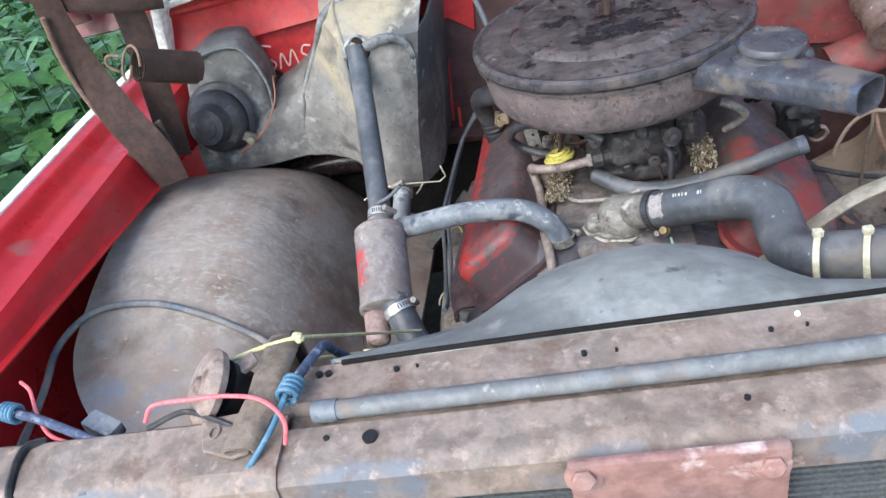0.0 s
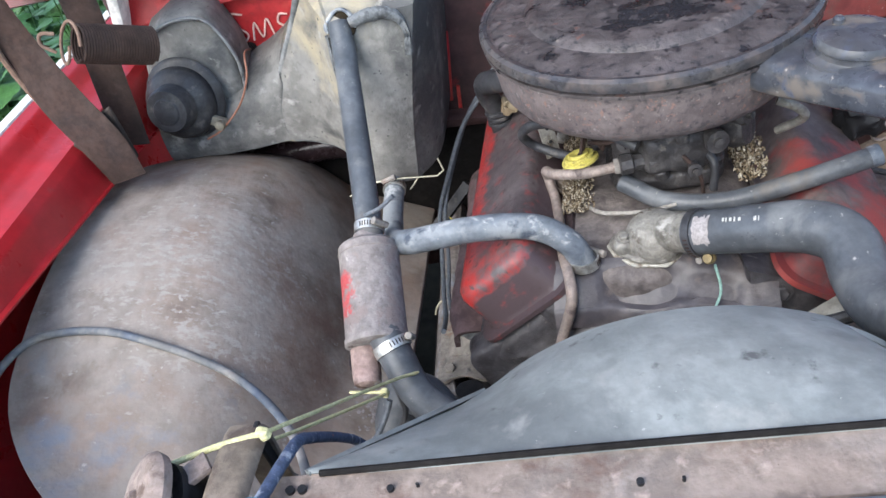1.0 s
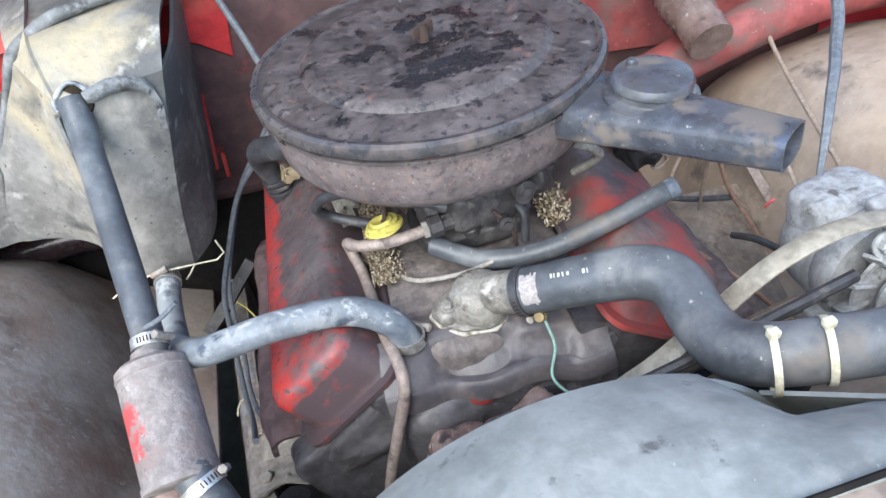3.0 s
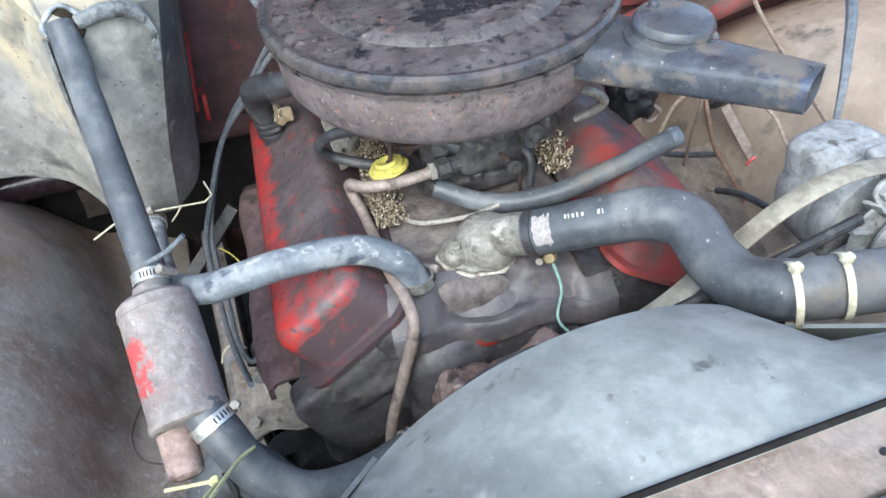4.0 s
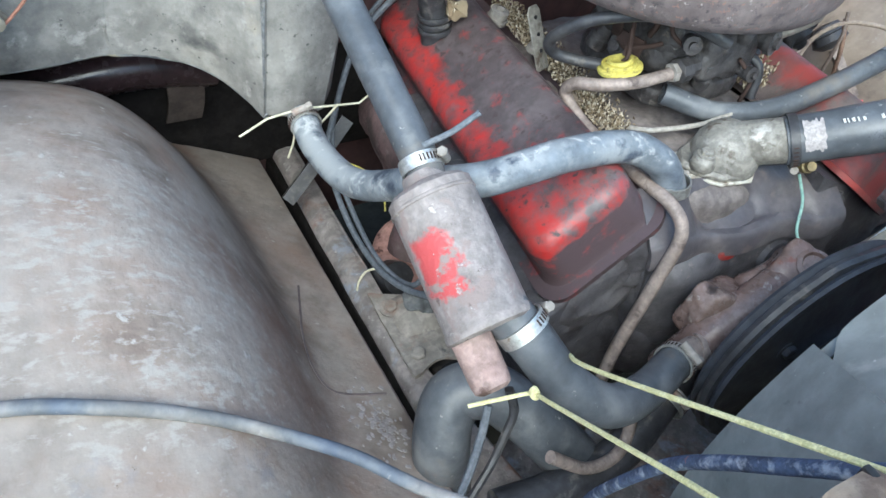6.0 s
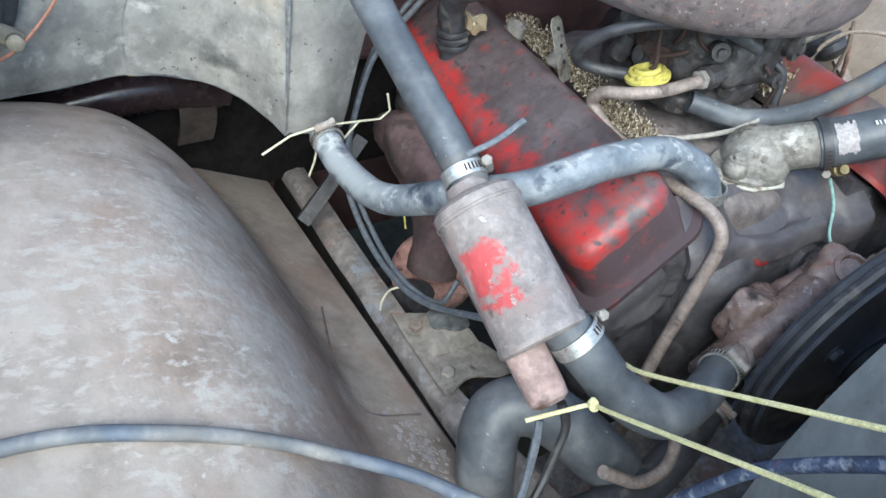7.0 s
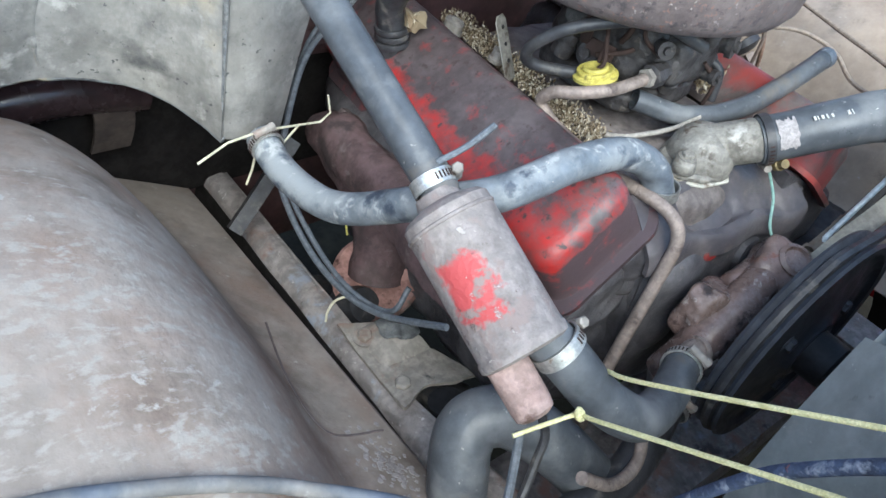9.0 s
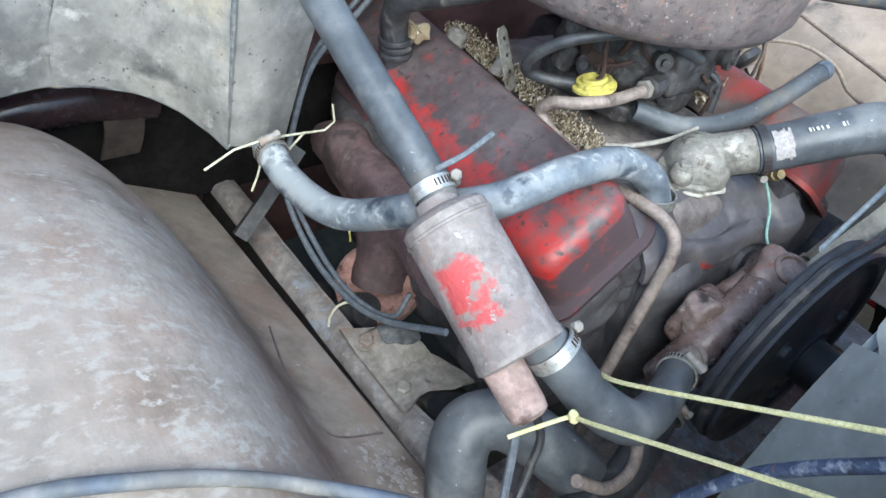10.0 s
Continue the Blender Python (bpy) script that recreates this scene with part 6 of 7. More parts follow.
wire("stub_wire", [(-0.315, 0.281, 0.714), (-0.312, 0.272, 0.694), (-0.32, 0.266, 0.673), (-0.335, 0.257, 0.649), (-0.362, 0.243, 0.629)], 0.0038, "rubber_dark", "dark wire leaving the canister stub", "wire", "sensor wires")
wire("stub_wire", [(-0.33, 0.283, 0.698), (-0.337, 0.274, 0.684), (-0.353, 0.258, 0.663), (-0.374, 0.241, 0.646)], 0.0036, "wire_slate", "grey cable beside the canister", "wire", "sensor wires")
hose([(-0.34, 0.298, 0.518), (-0.345, 0.305, 0.571), (-0.348, 0.31, 0.61), (-0.339, 0.324, 0.636), (-0.325, 0.329, 0.65), (-0.303, 0.319, 0.655), (-0.285, 0.3, 0.647), (-0.264, 0.278, 0.627), (-0.235, 0.252, 0.589)], 0.0258, "rubber", "dull grey-black rubber duct bending under the canister", "duct_hose", n=24)
hose([(-0.29, 0.24, 0.66), (-0.25, 0.23, 0.63), (-0.21, 0.235, 0.625), (-0.18, 0.26, 0.64)], 0.0055, "pipe_tan", "brown rubber pipe below the hoses", "small_pipe")

# strut, strap and pipe behind the arch
solo("black_strut", sweep([(-0.352, 0.714, 0.566), (-0.31, 0.728, 0.603), (-0.262, 0.745, 0.648)], 0.0115, 4, 4), "rubber_dark", "dusty black bar leaning against the rail", "bar")
solo("brown_strap", sheet(lambda u, v: (-0.470 + 0.042 * v + 0.012 * math.sin(2.6 * u), 0.822 - 0.012 * math.sin(3.1 * u), 0.755 - 0.12 * u), 16, 4, 0.004), "hinge_foot", "brown flat strap hanging behind the arch", "strap")
solo("dark_pipe", sweep([(-0.66, 0.825, 0.70), (-0.5, 0.825, 0.715), (-0.40, 0.83, 0.70)], 0.026, 20), "black_gloss", "shiny black pipe across the bulkhead", "pipe")

# ---- chalk marks on the scuttle ----
CH = 0.8515
for pts in ([(-0.560, CH, 0.948), (-0.578, CH, 0.952), (-0.585, CH, 0.938), (-0.570, CH, 0.926), (-0.562, CH, 0.915), (-0.572, CH, 0.903)],
            [(-0.556, CH, 0.905), (-0.546, CH, 0.932), (-0.539, CH, 0.908), (-0.525, CH, 0.935), (-0.520, CH, 0.905)],
            [(-0.490, CH, 0.936), (-0.502, CH, 0.938), (-0.508, CH, 0.926), (-0.496, CH, 0.915), (-0.490, CH, 0.902), (-0.504, CH, 0.895)]):
    solo("chalk_mark", sweep(pts, 0.0017, 6, 8, (1, 1)), "chalk", "scrawled chalk letter stroke on the red scuttle", "chalk mark", "chalk marks")
for x, z in ((-0.567, 0.893), (-0.520, 0.888)):
    solo("scuttle_bolt", hexbolt((x, 0.853, z), (0, -1, 0), 0.007), "hinge", "rusty bolt in the scuttle panel", "bolt", "scuttle bolts")

# ---- radiator support fittings ----
for x, y, r in ((-0.247, -0.049, 0.0080), (-0.282, -0.046, 0.003), (-0.232, 0.012, 0.003), (-0.215, 0.013, 0.0015), (-0.084, 0.004, 0.003), (-0.06, 0.004, 0.0015), (0.05, 0.005, 0.0025), (0.075, 0.006, 0.0015), (-0.298, 0.016, 0.004), (-0.290, 0.016, 0.004), (0.02, -0.05, 0.003)):
    solo("rail_hole", lathe([(r * 0.75, -0.003), (r * 0.75, 0.0006), (0, 0.0006)], (x, y, 0.9482 if y > -0.02 else 0.9420), (0, 0, 1), 18), "black", "dark round hole in the support rail", "hole", "rail holes")
# no seal here: a near-black strip draws the shaded gap along the shroud
solo("gap_shade_strip", sweep([(-0.28, 0.0265, 0.948), (-0.1, 0.0275, 0.9500), (0.1, 0.0275, 0.9500), (0.35, 0.0275, 0.9500)], 0.0023, 8, 8), "dark_hole", "thin black strip standing for the dark gap between shroud and support", "seal")
solo("white_clip", lathe([(0.0022, 0), (0.0022, 0.002), (0.0014, 0.0032), (0, 0.0032)], (0.072, 0.018, 0.946), (0, 0, 1), 14), "white", "small white clip on the support rail", "clip")
part("bolt", hexbolt((-0.095, -0.092, 0.930), (0, -1, 0.3), 0.0085, 0.008), "support_dark", RAD)
part("bolt", hexbolt((0.024, -0.092, 0.926), (0, -1, 0.3), 0.0085, 0.008), "support_dark", RAD)
for k in range(26):
    z = 0.906 - 0.0065 * k
    part("core_fin", block((0.0, -0.0705, z), (0.60, 0.004, 0.003), 0.0), "fins_pale", RAD)

BRACE = thing("support_brace", (-0.35, 0.0, 0.93), "rusty bent steel brace bolted to the support rail", "bracket")
def brace_fn(u, v):
    y = -0.058 + 0.122 * min(u / 0.75, 1.0)
    z = 0.950 + 0.008 * math.sin(math.pi * min(u / 0.75, 1.0)) - 0.10 * max(0.0, u - 0.75) / 0.25
    edge = 0.005 * (2 * v - 1) ** 8
    return (-0.3475 - 0.012 * max(0.0, 0.3 - u) / 0.3 + (0.024 + 0.005 * u) * v - 0.010 * u * u, y + 0.004 * max(0, u - 0.75), z + 0.002 - edge)


part("arm", sheet(brace_fn, 36, 14, 0.003), "bracket_rust", BRACE)
part("foot", plate([(-0.390, -0.020), (-0.346, -0.016), (-0.337, -0.030), (-0.339, -0.058), (-0.352, -0.062), (-0.379, -0.052)], 0.9455, 0.004, bevel=0.001), "support", BRACE, "rusty foot plate bolted to the rail")
part("slot_ring", sweep([(-0.373 + 0.004 * math.cos(a), -0.036 + 0.006 * math.sin(a), 0.9500) for a in [k * 0.5236 for k in range(13)]], 0.0010, 8, 3), "bracket_rust", BRACE, "raised edge of a slot")
part("foot_bolt", hexbolt((-0.352, -0.028, 0.9495), (0, 0, 1), 0.005, 0.005), "hinge_edge", BRACE)
part("stay", block((-0.331, 0.062, 0.93), (0.004, 0.012, 0.05), 0.0015), "black", BRACE)
HORN = thing("horn", (-0.392, 0.01, 0.93), "rusty round horn disc beside the brace", "horn")
part("disc", lathe([(0.0, 0.012), (0.006, 0.012), (0.008, 0.008), (0.012, 0.009), (0.026, 0.007), (0.031, 0.004), (0.033, 0.0), (0.031, -0.006), (0.0, -0.010)], (-0.393, 0.010, 0.955), (-0.62, -0.25, 0.68), 36), "horn", HORN)
part("disc_bracket", block((-0.368, 0.028, 0.955), (0.030, 0.016, 0.005), 0.001, (0, -10, 35)), "horn", HORN)
part("horn_body", lathe([(0.026, 0), (0.022, 0.03), (0.015, 0.045), (0, 0.045)], (-0.388, 0.014, 0.948), (0.45, 0.35, -0.85), 24), "black", HORN)
wire("red_wire", [(-0.437, -0.022, 0.955), (-0.431, -0.011, 0.962), (-0.397, -0.013, 0.966), (-0.362, -0.014, 0.966), (-0.331, -0.023, 0.966), (-0.311, -0.040, 0.960), (-0.309, -0.056, 0.950)], 0.0018, "wire_red", "bright pink-red wire end lying on the brace", "wire")
wire("black_wire", [(-0.44, -0.02, 0.946), (-0.41, -0.012, 0.952), (-0.385, -0.02, 0.952), (-0.36, -0.03, 0.948)], 0.0025, "rubber_dark", "short black wire on the support", "wire")
BUN = thing("bungee_cord", (-0.315, 0.0, 0.94), "worn bungee cord with a blue coiled end on the support", "bungee cord", "bungee cords")
part("cord", sweep([(-0.285, 0.200, 0.62), (-0.300, 0.186, 0.69), (-0.307, 0.170, 0.745), (-0.310, 0.144, 0.816), (-0.310, 0.121, 0.856), (-0.310, 0.097, 0.891), (-0.308, 0.080, 0.914), (-0.3035, 0.057, 0.942), (-0.305, 0.035, 0.952), (-0.311, 0.0, 0.960), (-0.314, -0.016, 0.962)], 0.0042, 10), "bungee", BUN)
part("hook", sweep([(-0.314, -0.016, 0.962), (-0.321, -0.042, 0.956), (-0.333, -0.062, 0.947), (-0.342, -0.068, 0.940)], 0.0024, 10), "wire_blue", BUN, "pale blue coated wire hook")
def coil(c, ax, r, turns, pitch, wr):
    ax = Vector(ax).normalized()
    q = Vector((0, 0, 1)).rotation_difference(ax)
    return sweep([Vector(c) + q @ Vector((r * math.cos(t), r * math.sin(t), pitch * (t / 6.283 - turns / 2))) for t in [k * 6.283 / 8 for k in range(int(turns * 8) + 1)]], wr, 8, 2)
part("coil", coil((-0.3125, -0.010, 0.961), (0.2, 1, 0), 0.0072, 4, 0.0046, 0.0023), "wire_blue", BUN, "blue coiled wire end")
BUN2 = thing("bungee_cord", (-0.56, 0.01, 0.93), "worn bungee cord with a blue coiled end by the wing", "bungee cord", "bungee cords")
part("cord", sweep([(-0.583, 0.016, 0.945), (-0.55, 0.004, 0.944), (-0.49, -0.022, 0.940)], 0.0042, 10), "bungee", BUN2)
part("coil", coil((-0.592, 0.019, 0.945), (1, -0.35, 0), 0.0072, 4, 0.0046, 0.0023), "wire_blue", BUN2, "blue coiled wire end")
wire("red_wire", [(-0.625, 0.075, 0.93), (-0.60, 0.055, 0.935), (-0.576, 0.025, 0.935), (-0.544, -0.006, 0.938), (-0.512, -0.022, 0.940)], 0.0018, "wire_red", "red wire hanging by the front of the wing", "wire")
wire("rubber_band", [(-0.535, -0.02, 0.945), (-0.548, -0.028, 0.948), (-0.548, -0.05, 0.945), (-0.540, -0.075, 0.938), (-0.530, -0.088, 0.90)], 0.004, "black", "black rubber strap over the support rail", "strap")
solo("connector", block((-0.505, 0.008, 0.925), (0.035, 0.018, 0.014), 0.003, (0, 10, -25)), "rubber_pale", "grey plastic connector by the support", "connector")
solo("rail_rib", block((-0.476, -0.048, 0.939), (0.008, 0.055, 0.006), 0.002), "support", "raised rusty rib on the support rail", "rib")

# ---- bonnet hinge ----
HIN = thing("bonnet_hinge", (-0.74, 0.60, 0.86), "dark rusty bonnet hinge with its worn coil spring", "hinge")
part("arm", sweep([(-0.735, 0.585, 1.20), (-0.747, 0.595, 1.133), (-0.745, 0.60, 1.06), (-0.722, 0.585, 0.985), (-0.688, 0.568, 0.92), (-0.678, 0.565, 0.865)], [0.020, 0.022, 0.026, 0.032, 0.032, 0.026], 12, 8, (1.0, 0.10), up=(0, 1, 0.3)), "hinge", HIN)
part("arm_edge", sweep([(-0.757, 0.585, 1.14), (-0.768, 0.592, 1.06), (-0.757, 0.592, 0.985), (-0.728, 0.592, 0.915)], 0.004, 8), "hinge_edge", HIN, "worn lighter edge")
part("back_arm", sweep([(-0.66, 0.64, 1.20), (-0.665, 0.64, 1.08), (-0.680, 0.635, 0.96), (-0.690, 0.63, 0.88)], 0.024, 12, 8, (1.0, 0.12), up=(0, 1, 0.3)), "hinge", HIN)
part("top_link", sweep([(-0.80, 0.60, 1.19), (-0.72, 0.60, 1.15), (-0.64, 0.61, 1.13), (-0.60, 0.63, 1.12)], 0.022, 12, 8, (0.15, 0.7)), "hinge", HIN)
part("foot", plate([(-0.766, 0.872), (-0.700, 0.862), (-0.663, 0.884), (-0.664, 0.962), (-0.708, 0.946), (-0.754, 0.907)], 0, 0.006, Matrix.Translation((0, 0.590, 0)) @ pose(0, 0, 0, 90, 0, 0), 0.002), "hinge_foot", HIN, "grey bolted hinge foot")
part("bolt", hexbolt((-0.752, 0.582, 0.884), (-0.1, -0.8, 0.5), 0.008, 0.008), "hinge_foot", HIN)
TUB = thing("hinge_spring", (-0.63, 0.58, 1.04), "dark rusty coil spring of the bonnet hinge", "spring")
part("coil_body", coil((-0.622, 0.600, 1.033), (0.60, 0.62, -0.45), 0.0225, 27, 0.0033, 0.00185), "hinge", TUB)
part("end_loop", sweep([Vector((-0.652, 0.570, 1.056)) + Vector((-0.60, -0.62, 0.45)).to_track_quat("Z", "Y") @ Vector((0.0245 * math.cos(a), 0.0245 * math.sin(a), 0.002 * a)) for a in [k * 0.5236 for k in range(13)]], 0.0020, 8, 3), "hinge_edge", TUB)
part("wire_hook", sweep([(-0.672, 0.560, 1.052), (-0.682, 0.556, 1.066), (-0.676, 0.556, 1.078), (-0.662, 0.560, 1.074)], 0.0022, 8), "hinge_edge", TUB)

# ---- far side of the engine bay ----
ALT = thing("alternator", (0.33, 0.25, 0.70), "dusty grey alternator with a vaned front fan", "alternator")
ax = V3(0.10, 1, -0.10)
part("case", lathe([(0.0, -0.028), (0.060, -0.028), (0.064, -0.022), (0.064, -0.004), (0.062, 0.0), (0.064, 0.004), (0.064, 0.040), (0.058, 0.058), (0.040, 0.068), (0.0, 0.072)], (0.337, 0.285, 0.800), ax, 44), "grey_metal", ALT)
part("rear_cover", lump((0.325, 0.330, 0.838), (0.085, 0.060, 0.045), 32.0, 0.002, 4, (-10, 0, 10), 20, 4.0), "grey_metal", ALT, "smooth domed rear cover")
part("front_pulley", lathe([(0.0, -0.024), (0.034, -0.024), (0.036, -0.018), (0.026, -0.010), (0.036, -0.002), (0.034, 0.003), (0.0, 0.003)], (0.331, 0.226, 0.806), ax, 36), "grey_metal", ALT)
part("fan_disc", lathe([(0.0, 0.0), (0.050, 0.0), (0.052, 0.002), (0.050, 0.004), (0.0, 0.004)], (0.332, 0.236, 0.805), ax, 36), "grey_metal", ALT)
for k in range(12):
    a = k * math.pi / 6 + 0.2
    part("cooling_blade", block((0.333 + 0.049 * math.cos(a), 0.244, 0.804 + 0.049 * math.sin(a)), (0.026, 0.017, 0.004), 0.001, (24, math.degrees(-a), 0)), "grey_metal", ALT)
for a in (100, 220, 340):
    part("lug", lump((0.336 + 0.066 * math.cos(radians(a)), 0.272, 0.801 + 0.066 * math.sin(radians(a))), (0.024, 0.034, 0.022), a, 0.002, 3, (0, -a, 0), 60), "grey_metal", ALT)
part("bolt", hexbolt((0.300, 0.244, 0.862), (0, -1, 0.3), 0.008, 0.009), "grey_metal", ALT)
solo("adjusting_arm", sweep([(0.0, 0.262, 0.722), (0.05, 0.258, 0.756), (0.091, 0.252, 0.787), (0.117, 0.25, 0.809), (0.155, 0.25, 0.841), (0.205, 0.25, 0.876), (0.265, 0.25, 0.890), (0.339, 0.25, 0.876), (0.40, 0.25, 0.84)], 0.0105, 10, 8, (0.25, 1.0), up=(0, 1, 0)), "arm_tan", "curved tan steel adjusting arm of the alternator", "bracket")
LAD = thing("mount_bracket", (0.18, 0.288, 0.70), "brown cast bracket with square openings below the alternator", "bracket")
part("upper_rail", sweep([(0.090, 0.288, 0.700), (0.150, 0.288, 0.724), (0.215, 0.288, 0.750), (0.270, 0.288, 0.762)], 0.008, 8, 5, (1.0, 1.4)), "bracket_rust", LAD)
part("lower_rail", sweep([(0.118, 0.288, 0.655), (0.185, 0.288, 0.678), (0.250, 0.288, 0.700), (0.310, 0.288, 0.712)], 0.008, 8, 5, (1.0, 1.4)), "bracket_rust", LAD)
for x, z in ((0.100, 0.680), (0.156, 0.698), (0.208, 0.718), (0.262, 0.732)):
    part("rib", block((x, 0.288, z), (0.018, 0.020, 0.052), 0.003, (0, -28, 0)), "bracket_rust", LAD)
ROD = solo("steering_rod", sweep([(0.416, 0.600, 0.712), (0.425, 0.555, 0.674), (0.434, 0.515, 0.640)], 0.0085, 4, 4), "pipe_tan", "brown square rod beside the engine", "rod")
part("rod_cap", lathe([(0.0, -0.022), (0.020, -0.020), (0.025, -0.008), (0.022, -0.006), (0.025, 0.004), (0.014, 0.012), (0.0, 0.014)], (0.413, 0.612, 0.722), (0.2, -0.75, -0.62), 24), "rubber_dark", ROD, "black ringed rubber cap on the rod")
part("wire_ring", sweep([Vector((0.429, 0.537, 0.659)) + Vector((0.2, -0.75, -0.62)).to_track_quat("Z", "Y") @ Vector((0.0115 * math.cos(a), 0.0115 * math.sin(a), 0.002 * math.sin(2 * a))) for a in [k * 0.5236 for k in range(13)]], 0.0018, 8, 3), "wire_red", ROD, "red wire twisted round the rod")
TRAY = solo("far_bracket", sheet(lambda u, v: (0.265 + 0.15 * u + 0.02 * v, 0.60 - 0.24 * v, 0.665 - 0.10 * u * v - 0.015 * u - 0.02 * v + 0.012 * max(0.0, 1 - 8 * u)), 24, 20, 0.004), "bracket_rust", "brown riveted steel bracket beside the engine", "bracket")
for x, y in ((0.295, 0.52), (0.315, 0.47), (0.340, 0.43), (0.36, 0.53)):
    part("rivet", lathe([(0.008, 0), (0.007, 0.003), (0, 0.004)], (x, y, 0.655 - 0.10 * ((x - 0.265) / 0.16) * ((0.6 - y) / 0.24)), (0, -0.2, 1), 12), "bracket_rust", TRAY)
for x, y, z, q in ((0.235, 0.565, 0.790, 0.013), (0.252, 0.580, 0.78, 0.010)):
    solo("lead_plug", join(lathe([(q, 0), (q * 1.1, 0.012), (q * 0.8, 0.016), (q * 0.8, 0.034), (0, 0.036)], (x, y, z), (-0.5, 0.45, 0.75), 14), sweep([(x - 0.012, y + 0.012, z + 0.02), (x - 0.03, y + 0.03, z + 0.028), (x - 0.05, y + 0.05, z + 0.015)], 0.0045, 8, 6)), "black", "black plug lead boot by the rocker cover", "plug lead", "plug leads")
solo("spring_clip", sweep([Vector((0.268, 0.555, 0.765)) + Vector((0.011 * math.cos(a), 0.004 * a / 6, 0.011 * math.sin(a))) for a in [k * 0.5236 for k in range(16)]], 0.0022, 8, 3), "pipe_tan", "small brown coiled spring clip", "clip")
for pts, r, m in (([(0.53, 0.75, 0.815), (0.50, 0.665, 0.797), (0.45, 0.523, 0.791), (0.42, 0.438, 0.790), (0.402, 0.396, 0.788), (0.385, 0.385, 0.782), (0.372, 0.389, 0.770)], 0.0032, "wire_tan"),
                  ([(0.296, 0.574, 0.715), (0.300, 0.573, 0.732), (0.312, 0.574, 0.756), (0.325, 0.566, 0.776), (0.340, 0.550, 0.790), (0.362, 0.514, 0.796), (0.375, 0.471, 0.787), (0.375, 0.439, 0.767), (0.372, 0.411, 0.763), (0.371, 0.390, 0.769)], 0.0028, "wire_tan"),
                  ([(0.42, 0.60, 1.05), (0.345, 0.415, 1.02), (0.285, 0.328, 1.005), (0.255, 0.290, 0.99), (0.238, 0.268, 0.972), (0.228, 0.255, 0.950)], [0.0055, 0.0055, 0.005, 0.0042, 0.0035, 0.0025], "wire_slate"),
                  ([(0.338, 0.56, 0.80), (0.334, 0.55, 0.770), (0.329, 0.55, 0.72), (0.327, 0.55, 0.672)], 0.0024, "wire_brown"),
                  ([(0.340, 0.56, 0.79), (0.345, 0.55, 0.755), (0.368, 0.55, 0.693), (0.385, 0.525, 0.655), (0.397, 0.50, 0.625)], 0.0030, "hinge_edge"),
                  ([(0.34, 0.72, 0.93), (0.36, 0.69, 0.90), (0.40, 0.68, 0.93), (0.43, 0.72, 0.97)], 0.0022, "wire_brown"),
                  ([(0.26, 0.58, 0.70), (0.32, 0.56, 0.685), (0.38, 0.55, 0.675)], 0.0040, "rubber_dark"),
                  ([(0.27, 0.46, 0.69), (0.31, 0.42, 0.66), (0.34, 0.39, 0.63)], 0.0040, "hinge_edge"),
                  ([(0.345, 0.50, 0.66), (0.36, 0.47, 0.67), (0.385, 0.44, 0.66)], 0.0045, "rubber_dark")):
    wire("far_wire", pts, r, m, "dusty wire hanging on the far side of the engine", "wire", "far wires")
solo("ignition_part", lump((0.245, 0.57, 0.79), (0.05, 0.05, 0.05), 33.0, 0.008, freq=60), "black", "black ignition lead cluster by the rocker cover", "ignition part")
solo("brake_cylinder", sweep([(0.40, 0.84, 0.90), (0.40, 0.75, 0.87), (0.40, 0.67, 0.84)], [0.026, 0.034, 0.030], 24, 8, wobble=0.06), "pump", "rusty dusty brake master cylinder on the bulkhead", "brake cylinder")
solo("relay", lathe([(0.020, 0), (0.020, 0.03), (0.014, 0.034), (0, 0.034)], (0.47, 0.84, 0.93), (0, -1, 0.2), 20), "shroud", "small grey round relay on the bulkhead", "relay")
solo("brass_valve", lump((0.53, 0.82, 0.93), (0.04, 0.05, 0.05), 35.0, 0.008, freq=60), "brass", "dull brass valve block on the bulkhead", "valve")

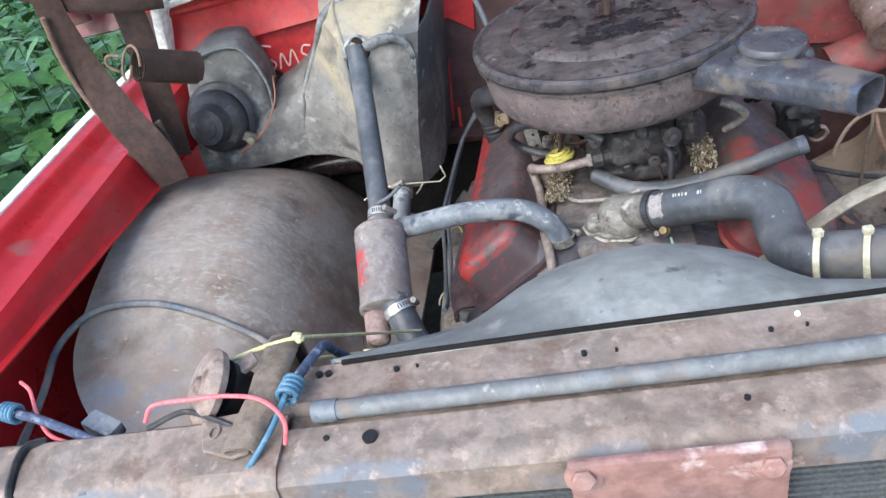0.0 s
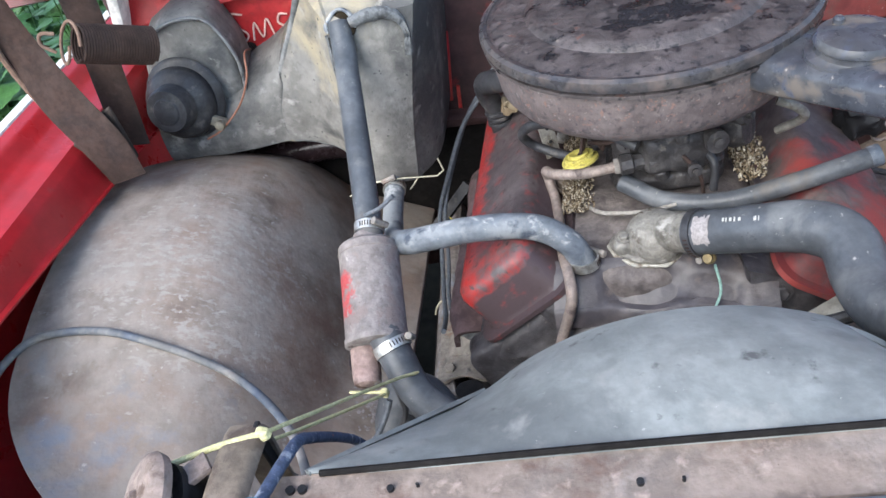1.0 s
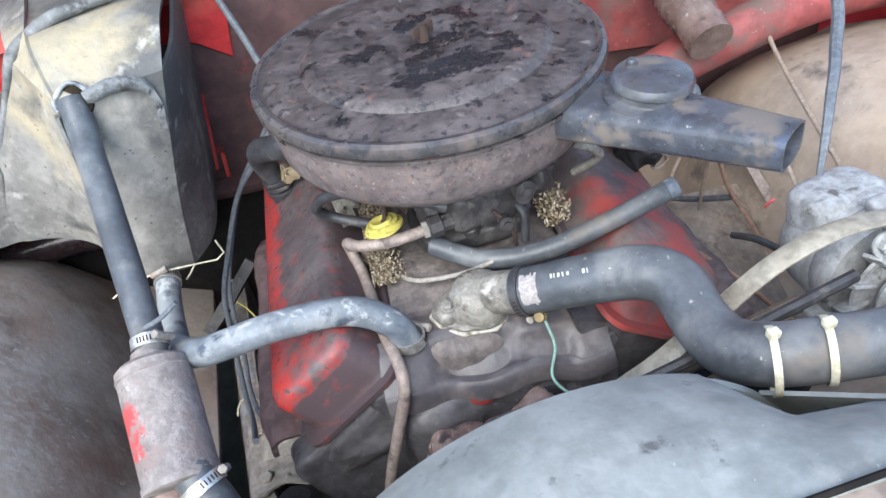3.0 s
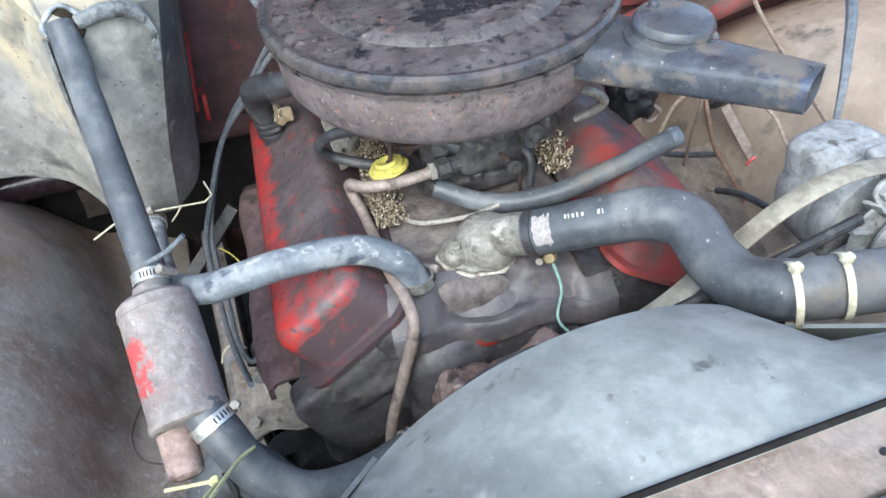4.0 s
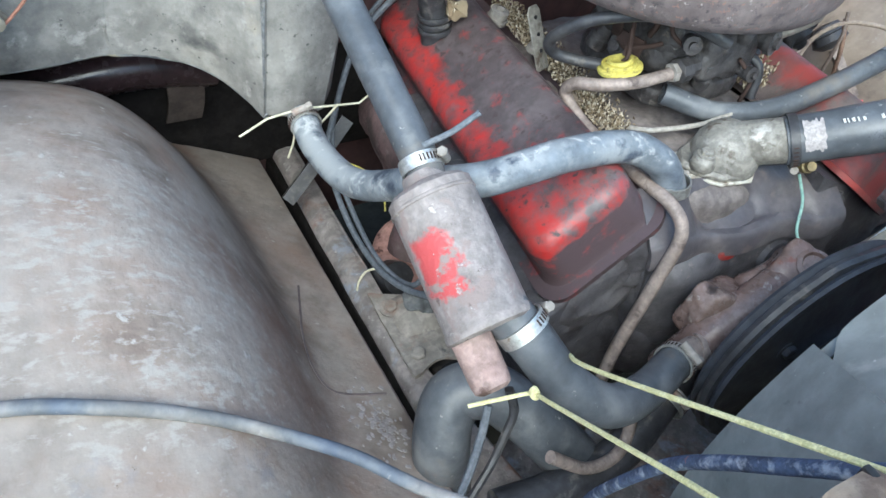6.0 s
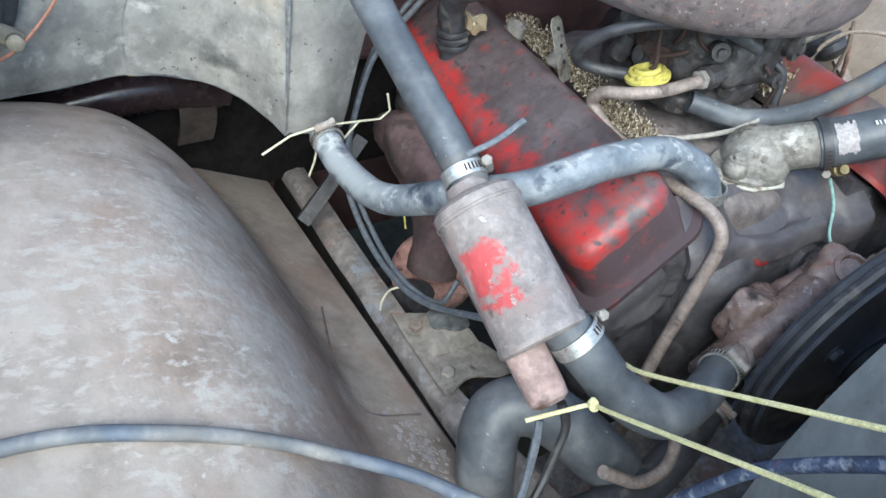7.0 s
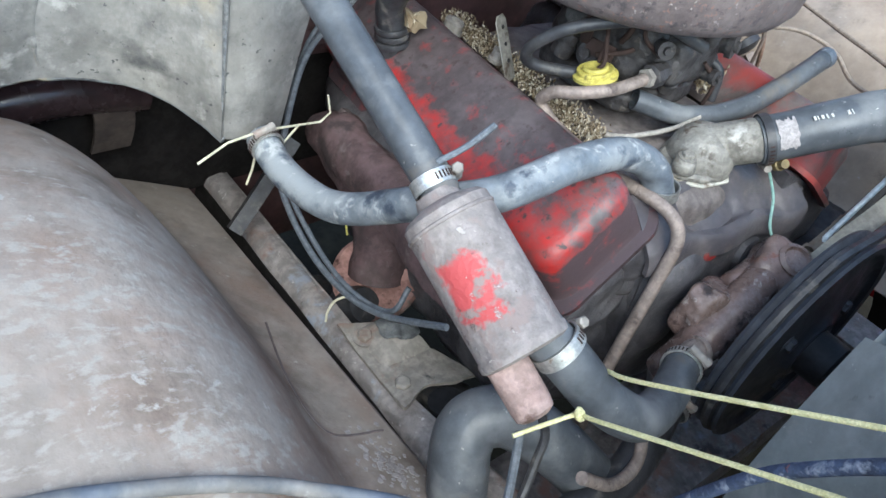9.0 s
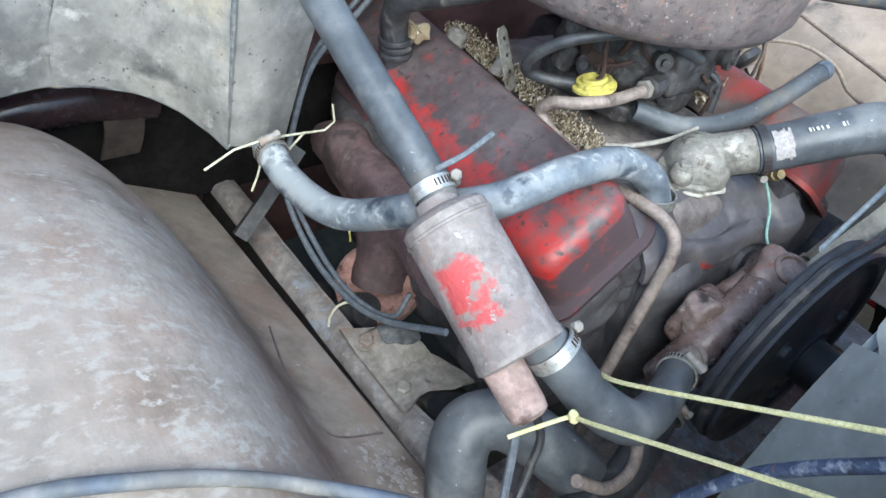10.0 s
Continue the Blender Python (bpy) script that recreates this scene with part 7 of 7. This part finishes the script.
# ---- undergrowth ----
def nettles(n, region, seed, height, leaf=0.12):
    """Stems with opposite pairs of toothed, folded leaves."""
    rnd = random.Random(seed)
    verts, faces = [], []
    half = [(0.0, 0.0), (0.12, 0.20), (0.24, 0.27), (0.30, 0.22), (0.42, 0.27), (0.50, 0.20), (0.62, 0.22), (0.70, 0.13), (0.82, 0.12), (1.0, 0.0)]
    for _ in range(n):
        bx, by = region(rnd)
        h = height * rnd.uniform(0.65, 1.15)
        lean = Vector((rnd.uniform(-0.12, 0.12), rnd.uniform(-0.12, 0.12), 0))
        top = Vector((bx, by, 0)) + lean + Vector((0, 0, h))
        k = len(verts)
        for p, r in ((Vector((bx, by, 0)), 0.004), (top, 0.0015)):
            for a in range(4):
                verts.append(p + Vector((r * math.cos(a * 1.571), r * math.sin(a * 1.571), 0)))
        for a in range(4):
            faces.append((k + a, k + (a + 1) % 4, k + 4 + (a + 1) % 4, k + 4 + a))
        nodes = int(h / 0.055)
        turn = rnd.uniform(0, 3.14)
        for i in range(2, nodes + 1):
            f = i / nodes
            c = Vector((bx, by, 0)).lerp(top, f)
            size = leaf * (1.0 - 0.55 * max(0, f - 0.55) / 0.45) * rnd.uniform(0.75, 1.15)
            turn += 1.571
            for s in (0, math.pi):
                a = turn + s + rnd.uniform(-0.3, 0.3)
                out = Vector((math.cos(a), math.sin(a), rnd.uniform(-0.7, 0.35) + 0.4 * max(0, f - 0.8))).normalized()
                sidev = out.cross(Vector((0, 0, 1))).normalized()
                upv = sidev.cross(out)
                base = c + out * size * 0.15
                k = len(verts)
                m = len(half)
                for t, w in half:
                    droop = -0.18 * t * t
                    verts.append(base + (out * t + upv * droop) * size)
                for sg in (1, -1):
                    for t, w in half[1:-1]:
                        verts.append(base + (out * (t - 0.05) + sidev * sg * w * 1.45 + upv * (0.16 * w - 0.18 * t * t)) * size)
                for g in range(2):
                    off = k + m + g * (m - 2)
                    for j in range(m - 1):
                        o1 = off + j - 1 if 0 < j < m - 1 else None
                        o2 = off + j if j + 1 < m - 1 else None
                        f4 = [k + j, k + j + 1] + ([o2] if o2 is not None else []) + ([o1] if o1 is not None else [])
                        if len(f4) > 2:
                            faces.append(tuple(f4 if g == 0 else f4[::-1]))
    me = bpy.data.meshes.new("nettles")
    me.from_pydata(verts, [], faces)
    me.materials.append(M["leaf"])
    for p in me.polygons:
        p.use_smooth = True
    return me


tagged(new("nettles", nettles(270, lambda r: (r.uniform(-1.75, -0.93), r.uniform(0.1, 1.9)), 5, 0.92)), "dense green stinging nettles beside the car", "undergrowth", kind="stuff")
tagged(new("nettles", nettles(210, lambda r: (r.uniform(-3.4, -1.7), r.uniform(0.2, 3.8)), 6, 1.0)), "dense green stinging nettles beside the car", "undergrowth", kind="stuff")
tagged(new("weeds", nettles(5, lambda r: (r.uniform(0.235, 0.285), r.uniform(0.40, 0.48)), 8, 0.70, 0.030)), "weeds growing up through the engine bay", "undergrowth", kind="stuff")
